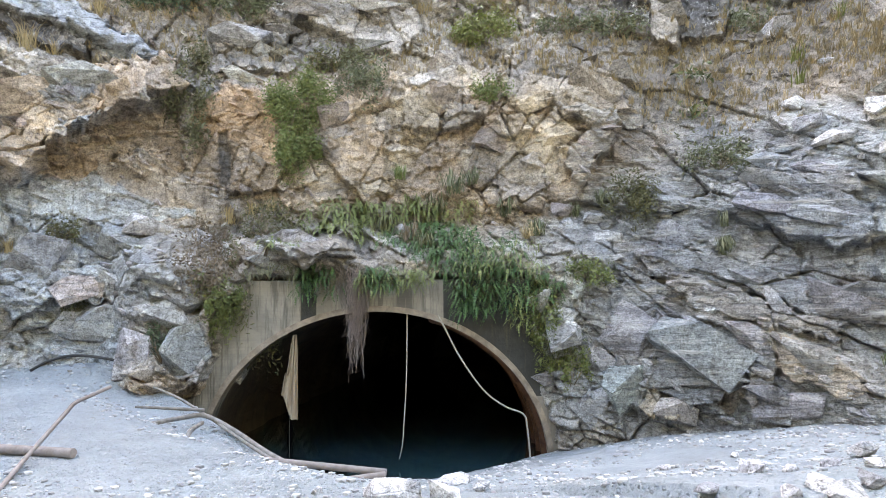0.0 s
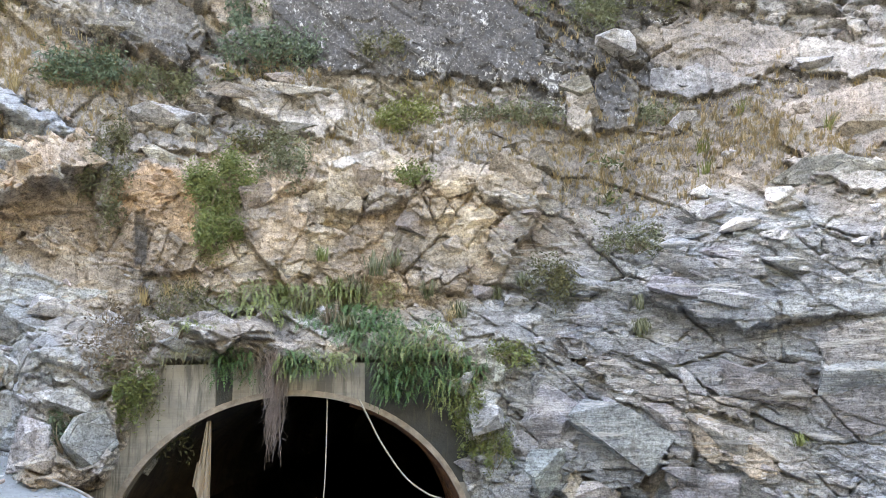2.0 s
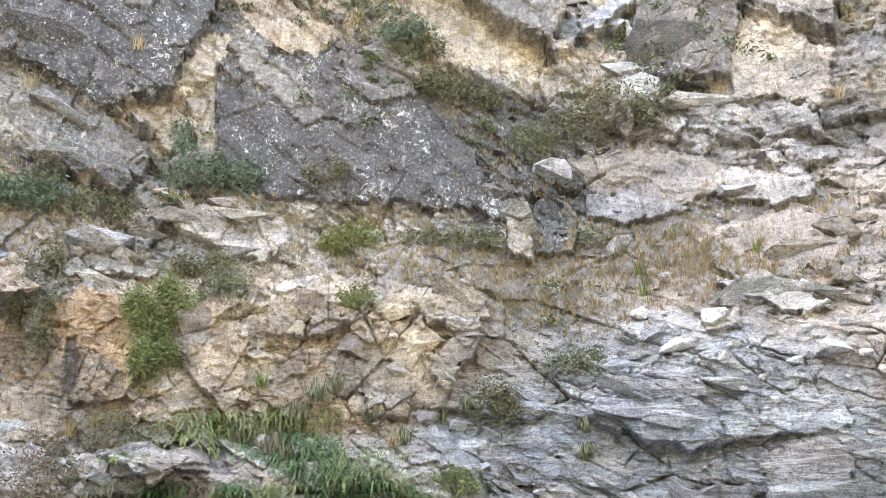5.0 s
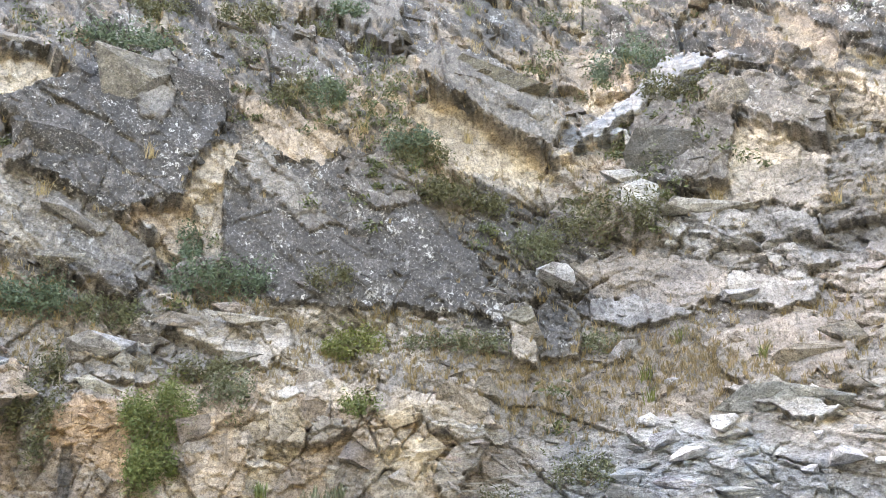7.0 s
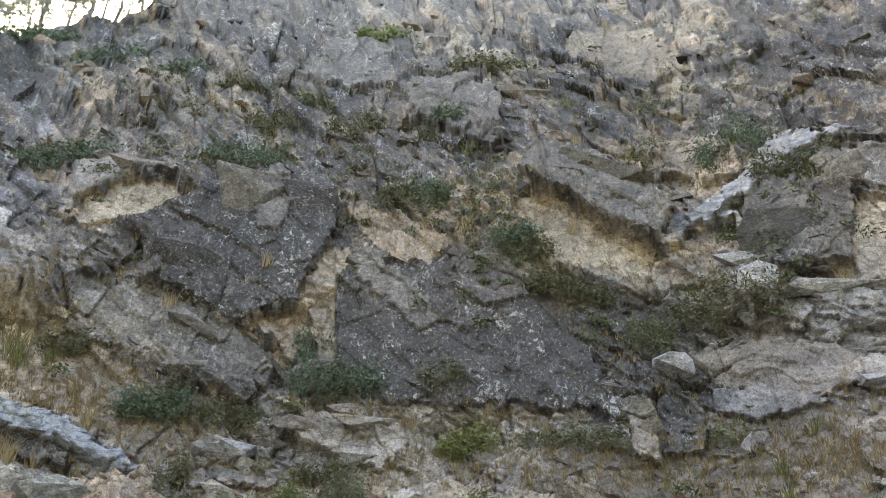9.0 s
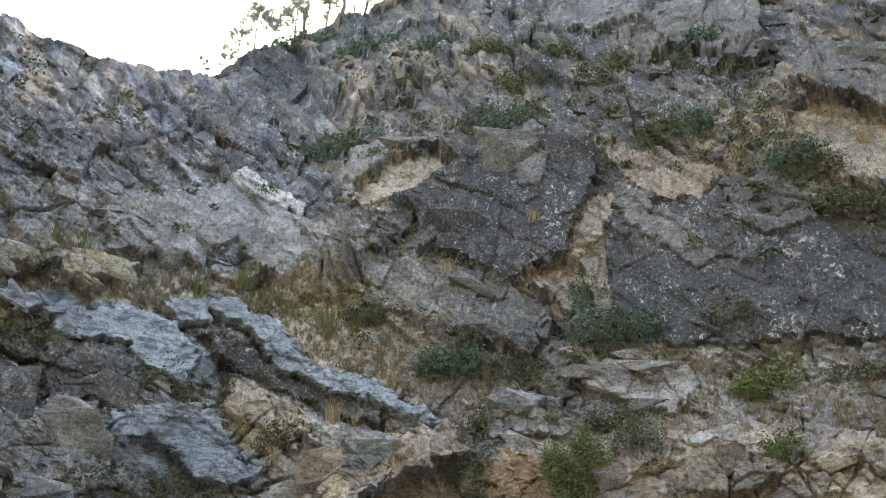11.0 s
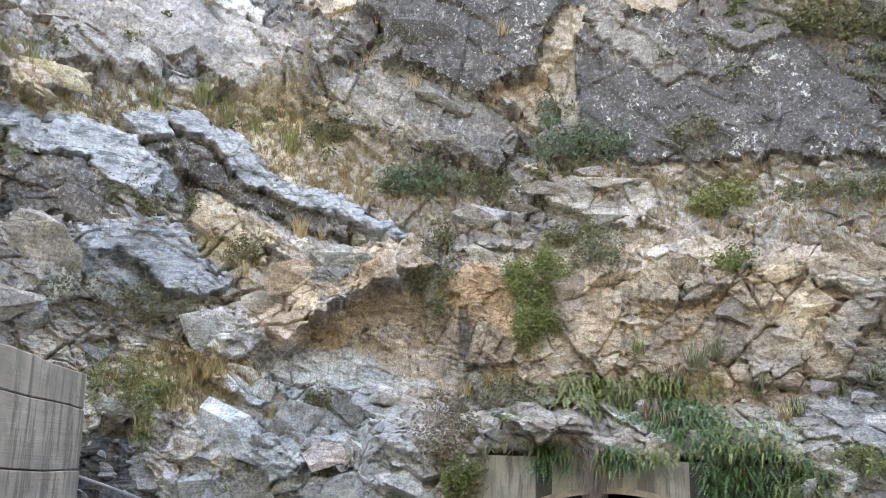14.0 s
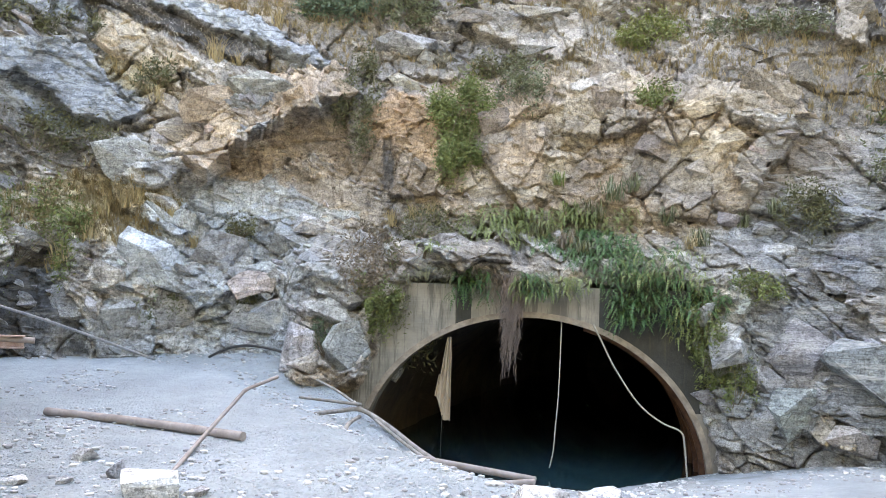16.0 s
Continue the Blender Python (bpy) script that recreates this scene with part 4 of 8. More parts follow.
plate([(-29.9, 36.0), (-26.4, 37.6), (-23.9, 36.6), (-26.2, 35.8), (-29.1, 33.6)], GREY, 0.3, 0.25, 0)
plate([(-27.1, 27.4), (-22.5, 28.7), (-18.8, 28.2), (-13.9, 26.5), (-11.9, 25.1), (-12.1, 23.1), (-16.9, 23.1), (-22.5, 24.2), (-26.1, 24.2)], GREY, 0.6, 0.28, -0.05)
plate([(-10.3, 21.7), (-6.1, 21.2), (-1.8, 20.9), (-1.3, 19.3), (-3.3, 17.6), (-5.9, 18.5), (-9.6, 19.8)], CREAM, 0, 0.3, -0.04)
plate([(15.4, 20.4), (17.3, 20.4), (17.2, 17.5), (15.4, 17.9)], CREAM, 0, 0.55, 0)
plate([(17.5, 20.1), (19.3, 20.1), (18.7, 17.9), (17.4, 17.9)], DARKROCK, 0.6, 0.35, 0)
plate([(14.5, 48.5), (20.9, 48.1), (25.3, 45.4), (25.7, 43.3), (19.5, 44.5), (15.3, 46.2)], TAN, 0, -0.2, 0)
plate([(39.2, 39.6), (42.0, 37.8), (43.7, 35.6), (42.8, 33.5), (40.3, 36.1)], TAN, 0.05, -0.15, 0)
# hollow in the crag, its shade painted in as black
plate([(-2.6, 42.4), (-0.2, 43.5), (2.0, 43.2), (2.6, 42.0), (-1.8, 41.4)], BLACK, 0.5, -0.5, 0)
plate([(23.2, 39.9), (26.4, 38.8), (26.8, 36.3), (23.2, 36.2), (21.8, 38.5)], TAN, 0.05, -0.1, 0)
plate([(-3.1, 45.4), (3.7, 45.8), (7.7, 44.7), (7.5, 42.4), (2.5, 42.2), (-0.8, 43.6)], GREY, 0.5, 0.3, -0.05)
plate([(-13.0, 45.2), (-9.1, 48.0), (-5.6, 47.9), (-2.6, 46.2), (-3.6, 45.0), (-9.7, 44.9)], GREY, 0.5, 0.3, -0.05)
plate([(-5.0, 41.2), (-0.6, 39.8), (2.0, 38.4), (-0.6, 38.0), (-4.3, 39.0)], DARKROCK, 0.7, 0.2, -0.05)
plate([(-48.6, 19.2), (-43.5, 19.5), (-41.1, 17.2), (-42.0, 15.9), (-44.6, 15.8), (-47.0, 15.0), (-48.6, 17.4)], DARKROCK, 0.8, 0.35, 0)
plate([(-49.0, 20.7), (-44.8, 22.2), (-40.6, 21.3), (-38.5, 19.2), (-39.1, 17.4), (-41.7, 18.3), (-43.5, 19.5), (-48.0, 19.5)], WET, 0, 0.55, 0, wet=1.0)
plate([(-38.3, 22.0), (-35.6, 21.3), (-32.4, 19.2), (-28.9, 18.4), (-24.5, 17.6), (-24.8, 16.6), (-28.7, 17.2), (-33.0, 17.9), (-37.5, 19.8)], DARKROCK, 1, 0.3, 0)
plate([(-38.9, 23.0), (-36.9, 23.5), (-32.8, 22.1), (-30.3, 19.9), (-27.2, 19.4), (-23.7, 18.8), (-19.1, 16.4), (-20.5, 16.5), (-24.5, 17.7), (-28.9, 18.5), (-32.4, 19.2), (-35.2, 21.3)], WET, 0, 0.6, 0, wet=1.0)
plate([(-42.1, 22.8), (-38.9, 23.2), (-37.9, 22.0), (-40.3, 21.5)], WET, 0, 0.5, 0, wet=1.0)
plate([(-48.0, 14.8), (-44.5, 15.5), (-43.8, 12.1), (-46.5, 9.5), (-49.5, 10.9), (-50.1, 15.1)], GREY, 0.3, 0.3, 0)
plate([(-44.3, 14.9), (-42.6, 13.1), (-42.6, 11.5), (-45.5, 8.1), (-46.7, 8.7), (-44.1, 12.1)], PALE, 0.3, 0.2, 0)
plate([(-43.9, 15.0), (-36.9, 16.2), (-35.0, 14.1), (-33.1, 12.3), (-34.2, 11.3), (-36.6, 11.5), (-40.4, 13.8), (-42.6, 13.4)], WET, 0, 0.5, 0.05, wet=1.0)
plate([(-36.5, 18.7), (-33.0, 17.5), (-30.3, 15.8), (-30.5, 14.5), (-33.5, 15.4), (-35.8, 16.8)], CREAM, 0.1, 0.25, 0)
plate([(-27.5, 13.6), (-24.3, 15.3), (-20.5, 16.5), (-18.8, 16.2), (-19.1, 14.6), (-22.4, 13.1), (-26.4, 11.2), (-28.1, 10.1), (-28.6, 11.9)], TAN, 0.05, 1, -0.05)
plate([(-28.4, 14.3), (-24.7, 15.0), (-24.1, 13.9), (-26.9, 12.0)], SLATE, 0.5, 1.05, 0)
plate([(-27.1, 10.0), (-22.4, 12.7), (-18.7, 14.2), (-18.5, 9.4), (-21.4, 10.4), (-23.8, 9.0), (-26.1, 8.1)], TAN, 0, -0.35, 0)
plate([(-23.8, 9.6), (-15.6, 7.9), (-16.3, 6.1), (-19.5, 6.0), (-23.7, 7.7)], DIRT, 0, 0.05, 0.05)
plate([(-35.8, 8.9), (-33.3, 10.7), (-32.0, 10.0), (-29.3, 8.7), (-30.9, 7.5), (-34.0, 7.6)], PALE, 0.05, 0.75, 0)
plate([(-29.3, 7.9), (-23.7, 8.6), (-17.5, 6.3), (-23.5, 5.7), (-29.2, 6.9)], DUSTY, 0, 0.1, 0.05)
# sunk hollow, blackened in colour like shade
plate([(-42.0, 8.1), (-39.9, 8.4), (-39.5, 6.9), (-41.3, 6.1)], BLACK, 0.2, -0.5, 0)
plate([(-47.4, 28.4), (-39.8, 32.1), (-38.1, 32.7), (-34.1, 30.8), (-30.2, 29.7), (-31.6, 26.7), (-34.2, 25.7), (-37.6, 27.7), (-38.8, 27.1), (-41.6, 26.2), (-46.7, 25.4)], GREY, 0.45, 0.35, -0.04)
plate([(-39.4, 32.5), (-38.1, 32.9), (-32.7, 31.3), (-33.0, 30.6), (-37.8, 31.3)], WHITE, 0.05, 0.45, 0)
plate([(-49.4, 23.9), (-47.4, 24.9), (-43.7, 24.8), (-46.2, 23.4), (-49.2, 23.0)], CREAM, 0.05, 0.5, 0)
plate([(-53.7, 23.7), (-51.7, 24.1), (-51.4, 23.2), (-53.3, 22.5)], PALE, 0.05, 0.45, 0)
plate([(-53.0, 21.1), (-50.3, 21.5), (-49.4, 20.8), (-50.7, 20.2), (-52.8, 20.4)], WET, 0, 0.45, 0, wet=1.0)
plate([(-16.7, 14.5), (-15.7, 15.4), (-11.8, 13.8), (-12.1, 10.3), (-13.9, 10.6), (-16.2, 11.9)], ORANGE, 0, 0.08, 0)
plate([(-2.7, 15.4), (-1.5, 16.1), (0.3, 14.9), (-0.2, 12.5), (-2.7, 12.9)], CREAM, 0, 0.35, -0.04)
plate([(-2.5, 16.1), (-1.5, 16.6), (-0.1, 15.8), (-2.2, 15.3)], WHITE, 0, 0.5, 0)
plate([(0.3, 14.9), (3.2, 13.8), (2.3, 12.9), (-0.1, 12.5)], GREY, 0.05, 0.3, 0)
plate([(-0.2, 18.2), (4.0, 16.7), (3.6, 15.4), (1.5, 15.0), (-0.2, 16.2)], CREAM, 0, 0.02, 0)
plate([(4.4, 16.3), (10.4, 16.2), (12.1, 13.4), (8.2, 14.2), (4.8, 14.5)], CREAM, 0, 0.28, -0.05)
plate([(9.0, 9.6), (9.9, 11.6), (12.4, 13.0), (13.3, 12.4), (11.5, 10.3), (10.2, 8.7)], GREY, 0.05, 0.4, -0.05)
plate([(4.0, 12.1), (8.2, 12.1), (8.6, 8.8), (4.8, 8.8), (3.5, 10.4)], CREAM, 0, 0.02, 0)
plate([(-8.3, 11.9), (-4.3, 12.1), (-4.2, 9.2), (-7.8, 9.2)], TAN, 0, 0.12, -0.03)
# narrow cleft, with its shade put into the colour
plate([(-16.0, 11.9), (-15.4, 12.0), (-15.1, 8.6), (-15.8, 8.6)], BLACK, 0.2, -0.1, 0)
plate([(10.4, 15.7), (12.5, 15.7), (13.8, 13.6), (11.7, 13.6)], TAN, 0, 0.32, -0.04)
plate([(30.1, 14.5), (33.0, 14.8), (37.1, 12.2), (35.4, 11.6), (32.1, 13.0)], PALE, 0, 0.5, 0)
plate([(28.7, 12.2), (29.9, 12.6), (31.3, 11.6), (29.0, 11.2)], WHITE, 0, 0.45, 0)
plate([(20.2, 5.5), (24.3, 8.0), (27.9, 6.7), (29.2, 4.3), (27.3, 3.4), (23.6, 4.3)], SLATE, 0.05, 0.65, -0.04)
plate([(20.7, 7.1), (24.3, 8.1), (28.1, 8.2), (28.4, 6.8)], PALE, 0, 0.6, 0)
plate([(29.3, 6.2), (31.5, 7.0), (37.0, 6.0), (36.8, 4.3), (31.2, 3.9), (29.2, 4.3)], DUSTY, 0, 0.3, 0)
plate([(16.1, 3.7), (20.1, 3.2), (24.9, 1.1), (27.3, -0.1), (26.9, -0.9), (21.8, 0.4), (16.5, 2.1)], SLATE, 0.1, 0.2, -0.04)
plate([(24.9, 0.7), (30.6, 1.1), (30.5, -1.3), (26.9, -0.9)], DARKROCK, 0.1, 0.35, -0.05)
plate([(30.8, 3.4), (36.7, 3.5), (36.4, 0.4), (31.6, 0.1)], GREY, 0.1, 0.28, -0.03)
plate([(30.8, -0.3), (36.3, 0.0), (36.0, -3.1), (32.2, -3.4), (30.3, -2.0)], DARKROCK, 0.1, 0.15, -0.02)
plate([(16.1, 2.0), (21.8, 0.3), (26.9, -1.6), (26.4, -2.4), (21.0, -0.9), (16.0, 0.8)], WHITE, 0, 0.38, 0)
plate([(15.0, -2.7), (19.0, -1.9), (21.2, -4.9), (19.8, -6.9), (15.7, -6.1)], SLATE, 0, 0.5, -0.05)
plate([(12.0, 0.6), (15.2, 1.6), (15.9, -1.9), (14.2, -3.8), (11.8, -3.7)], PALE, 0.05, 0.3, -0.03)
plate([(21.7, 21.8), (24.9, 21.4), (29.1, 19.7), (24.4, 19.5), (21.6, 20.2)], SLATE, 0.05, 0.3, 0)
plate([(29.3, 18.5), (36.2, 18.5), (38.4, 17.8), (37.9, 14.2), (35.1, 14.7), (29.6, 17.7)], TAN, 0, 0.15, -0.03)
# the wet recess by the wall again, with its darkness put into the colour
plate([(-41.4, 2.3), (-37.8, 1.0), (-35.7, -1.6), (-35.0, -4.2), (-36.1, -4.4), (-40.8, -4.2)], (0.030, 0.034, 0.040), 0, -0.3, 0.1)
plate([(-35.5, -1.8), (-33.1, 0.7), (-31.2, -1.1), (-31.2, -4.1), (-34.7, -4.1)], SLATE, 0.1, 0.5, -0.04)
plate([(-35.1, 2.7), (-32.6, 4.0), (-30.2, 3.0), (-29.8, 1.1), (-31.6, 0.5), (-34.2, 1.4)], SLATE, 0.05, 0.5, -0.05)
plate([(-32.3, 6.2), (-29.5, 4.4), (-30.3, 4.2), (-31.9, 5.1)], DUSTY, 0, 0.6, 0)
plate([(-30.8, 7.4), (-28.5, 5.6), (-27.9, 4.8), (-29.6, 5.8)], DUSTY, 0, 0.55, 0)
plate([(-30.0, 0.8), (-26.5, 0.7), (-28.6, -0.8)], DUSTY, 0, 0.65, 0)
plate([(-28.4, 4.5), (-25.1, 3.6), (-24.7, 2.2), (-26.6, 1.3), (-28.6, 3.1)], PALE, 0.05, 0.5, -0.04)
plate([(-26.3, 1.5), (-23.0, 1.4), (-23.2, 0.7), (-26.0, 0.4)], TAN, 0.05, 0.55, -0.04)
plate([(-26.3, -2.1), (-23.1, -1.4), (-21.3, -3.8), (-22.4, -3.7), (-26.8, -3.5)], DUSTY, 0, 0.1, 0.1)
plate([(-21.3, -2.7), (-18.8, -3.2), (-19.0, -4.7), (-21.0, -4.1)], TAN, 0.05, 0.55, -0.04)
plate([(-18.7, 0.2), (-16.0, -0.8), (-15.1, -2.5), (-17.3, -4.8), (-18.7, -3.5)], PALE, 0.05, 0.5, -0.04)
plate([(-17.6, 2.5), (-15.0, 2.1), (-14.9, 0.3), (-16.4, 0.2)], GREY, 0.1, 0.45, 0)
plate([(14.1, -6.1), (17.1, -1.8), (19.2, -3.1), (21.3, -4.2), (19.6, -5.7), (18.3, -7.1), (16.5, -6.7)], SLATE, 0, 0.42, -0.04)
plate([(12.7, -0.6), (15.0, -0.6), (15.3, -2.9), (13.3, -5.2), (12.2, -4.5)], GREY, 0.05, 0.35, -0.03)
plate([(19.3, -6.2), (21.1, -4.9), (21.1, -6.1), (19.9, -7.6), (19.1, -7.0)], DIRT, 0, -0.2, 0)
plate([(21.3, -4.2), (22.7, -4.6), (22.5, -5.4), (21.2, -7.0), (20.8, -6.1)], GREY, 0.05, 0.6, 0)
plate([(13.7, -7.0), (14.8, -5.6), (15.7, -6.2), (14.8, -8.0)], CREAM, 0, 0.5, 0)
plate([(15.7, -6.5), (16.8, -7.3), (16.3, -8.2), (15.4, -8.0)], CREAM, 0, 0.5, 0)
plate([(16.8, 1.4), (21.5, -0.6), (24.7, -1.3), (24.5, -2.0), (21.2, -1.5), (17.2, 0.2)], WHITE, 0, 0.32, 0)
plate([(22.6, -2.0), (25.4, -3.0), (26.7, -3.4), (28.7, -5.8), (26.4, -5.9), (23.3, -4.8), (22.6, -3.5)], CREAM, 0, 0.35, -0.02)
plate([(25.3, 0.2), (30.3, 1.2), (30.2, -1.3), (27.8, -0.7)], DARKROCK, 0.1, 0.38, -0.04)
np.multiply(GRASS, (1 - DAMP) * (1 - 0.9 * LICHEN), out=GRASS)
# portal: the face stands back behind the concrete headwall
PX, PHALF, PBASE, CROWN, PFRONT = -1.25, 3.2, -1.35, 1.5, 14.55
SCALE = RB / 16.0
right = smooth(6, 12, PHI) * smooth(22, 12, EL)
left = smooth(-12, -22, PHI)
high = smooth(16, 24, EL)
WU, WV = U + fbm(U, V, 1.8, 61, 2) * 0.12 + fbm(U, V, 0.1, 63, 2) * 0.014, V + fbm(U, V, 1.8, 67, 2) * 0.12 + fbm(U, V, 0.1, 69, 2) * 0.014
ha, ea = cells(WU, WV, 1.5, 3, 1.5, -18, 1.1)
hb, eb = cells(WU + 0.3 * ha, WV, 0.55, 21, 1.6, -24, 1.0)
hc, ec = cells(WU, WV + 0.1 * hb, 0.17, 55, 1.6, -14, 0.9)
hd, ed = cells(WU, WV + 0.08 * hc, 0.085, 57, 1.7, -20, 0.9)
chip = hc * 0.13 + hd * 0.085
sa_, se = cells(WU, WV, 0.95, 91, 2.2, -25, 0.9)
sb = beds_of(WU + 0.2 * sa_, WV + 0.2 * sa_, 0.36, -24, 3.0, 4) - 0.4
sc = beds_of(WU, WV + 0.1 * sa_, 0.12, -27, 3.2, 9) - 0.4
la, le = cells(WU, WV, 1.15, 33, 1.7, 22, 1.1)
lb = beds_of(WU, WV + 0.3 * la, 0.42, -30, 2.6, 14) - 0.4
bb = beds_of(WU + 0.2 * ha, WV + 0.35 * ha, 0.6, -14, 1.3, 24) - 0.4
bc = beds_of(WU, WV + 0.3 * hb, 0.17, -18, 2.6, 29) - 0.4
hh = beds_of(WU, WV + 0.4 * ha, 0.6, -36, 3.2, 41) - 0.4
broken = smooth(-0.1, 0.3, fbm(U, V, 1.3, 77, 3))
blocky = ha * 0.48 + hb * 0.20 + bb * 0.20 + bc * 0.06 + chip - broken * 0.16 * smooth(0.05, 0.0, ea) - broken * 0.09 * smooth(0.09, 0.0, eb)
slaty = sa_ * 0.34 + sb * 0.24 + sc * 0.10 + hb * 0.12 + 0.5 * chip - (0.3 + 0.7 * broken) * 0.45 * smooth(0.045, 0.0, se) - broken * 0.22 * smooth(0.07, 0.0, eb)
slanted = la * 0.40 + lb * 0.26 + hb * 0.14 + bc * 0.09 + chip - (0.2 + 0.8 * broken) * 0.4 * smooth(0.05, 0.0, le) - broken * 0.2 * smooth(0.07, 0.0, eb)
upper = ha * 0.36 + hh * 0.46 + hb * 0.28 + bc * 0.08 + chip - broken * 0.22 * smooth(0.07, 0.0, eb) - broken * 0.2 * smooth(0.04, 0.0, ea)
# the tan wall over the portal: broad flat faces between open joints
wall = smooth(-23, -17, PHI) * smooth(19, 12, PHI) * smooth(5.5, 8, EL + 1.5 * fbm(U, V, 0.8, 83, 3)) * smooth(20, 16, EL + 3 * fbm(U, V, 0.9, 87, 3))
wa, we = cells(WU, WV, 1.15, 203, 0.8, -28, 0.9)
wb, wf = cells(WU + 0.2 * wa, WV, 0.5, 207, 0.75, -22, 0.7)
planar = wa * 0.52 + wb * 0.20 + hb * 0.05 + 0.45 * chip - 0.45 * smooth(0.045, 0.0, we) * (0.1 + 0.9 * broken) - broken * 0.3 * smooth(0.06, 0.0, wf)
blocky = blocky * (1 - 0.85 * wall) + planar * 0.85 * wall
REL = (blocky * (1 - right) * (1 - left) + slaty * right + slanted * left) * (1 - high) + upper * high
calm = (1 - 0.5 * SOFT) * (1 - 0.55 * FLAT)
REL = REL * calm * (1 - 0.3 * right)
# each block of rock has its own shade
shade = (hb * 0.5 + hc * 0.3 + bb * 0.4) * (1 - right) + (sa_ * 0.4 + sb * 0.5 + sc * 0.3) * right
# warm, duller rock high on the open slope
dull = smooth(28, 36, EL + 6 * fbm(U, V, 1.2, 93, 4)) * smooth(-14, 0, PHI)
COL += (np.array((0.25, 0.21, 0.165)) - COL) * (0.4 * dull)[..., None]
S_, C_ = math.sin(radians(-30)), math.cos(radians(-30))
along, across = U * C_ + V * S_, -U * S_ + V * C_
lofty = smooth(27, 35, EL) * (1 - FLAT)
for seed, size, lo, hi, colour, amount in ((301, 0.55, 0.10, 0.15, DARKROCK, 0.75), (311, 0.5, 0.16, 0.20, CREAM, 0.7), (321, 0.3, 0.14, 0.18, BLACK, 0.8), (331, 0.28, 0.17, 0.21, TAN, 0.85), (351, 0.16, 0.15, 0.19, BLACK, 0.7)):
    w = smooth(lo, hi, fbm(along / 2.4, across, size, seed, 4)) * lofty * amount
    COL += (np.array(colour) - COL) * w[..., None]
    if colour == DARKROCK:
        np.maximum(LICHEN, w, out=LICHEN)
# duller ledges and scree under the crags, colour darkened further to offset light from above
dimmed = smooth(-17, -9, PHI) * smooth(15.5, 18, EL + 2 * fbm(U, V, 0.8, 341, 3)) * smooth(29, 25, EL + 2 * fbm(U, V, 0.8, 343, 3))
dimmed = np.maximum(dimmed, smooth(9, 15, PHI) * smooth(11, 15, EL + 3 * fbm(U, V, 0.8, 347, 3)) * smooth(32, 27, EL))
COL += (COL.mean(-1, keepdims=True) * np.array((1.04, 0.99, 0.93)) * (0.74 - 0.14 * smooth(8, 14, PHI))[..., None] - COL) * (0.75 * dimmed)[..., None]
# both flanks lifted in the rock colour, to make up for missing brightness
COL *= (1 + 0.38 * smooth(-18, -27, PHI) * smooth(36, 28, EL) + 0.22 * smooth(20, 28, PHI) * smooth(16, 10, EL))[..., None]
# colour also darkens with elevation, to dim the sky-lit upper slope
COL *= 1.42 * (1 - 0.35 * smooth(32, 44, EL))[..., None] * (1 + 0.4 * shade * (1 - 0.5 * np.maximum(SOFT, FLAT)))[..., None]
# dark rock colours made darker and pale ones paler high on the crags
COL *= np.clip(COL.mean(-1, keepdims=True) / 0.31, 0.5, 1.6) ** (0.4 * smooth(23, 28, EL))[..., None]
COL *= 1.27 / (1 + 0.62 * COL.mean(-1, keepdims=True))
D = (REL * (0.66 - 0.06 * high) + OUT) * SCALE
# OUT is given in metres near the forecourt
RF = RB - D
EDGE_L, EDGE_R = ramp(ZB, [-1.5, -0.3, 0.6, 2.0], [-5.0, -4.8, -4.2, -3.45]), ramp(ZB, [-1.5, -0.6, 0.5, 2.0], [2.15, 2.05, 1.7, 1.35])
JAG = fbm(XB, ZB, 0.7, 19, 4) * 0.35
inhead = smooth(-0.05, 0.05, XB + JAG - EDGE_L) * smooth(0.05, -0.05, XB + JAG - EDGE_R) * smooth(2.12, 2.0, ZB + JAG * 0.6)
YF = RF * np.cos(np.radians(PHI))
XF = RF * np.sin(np.radians(PHI))
YF = YF + np.maximum(PFRONT + 0.45 - YF, 0) * inhead
# rock that laps over the outer parts of the headwall
collar = smooth(PX - 5.6, PX - 4.4, XB) * smooth(PX + 5.2, PX + 4.2, XB) * smooth(3.4, 2.2, ZB) * (1 - inhead)
YF = YF - collar * (np.maximum(RB * np.cos(np.radians(PHI)) - PFRONT, 0) + 0.12)
ZF = ZB + fbm(U, V, 0.5, 31, 3) * 0.12 * SCALE


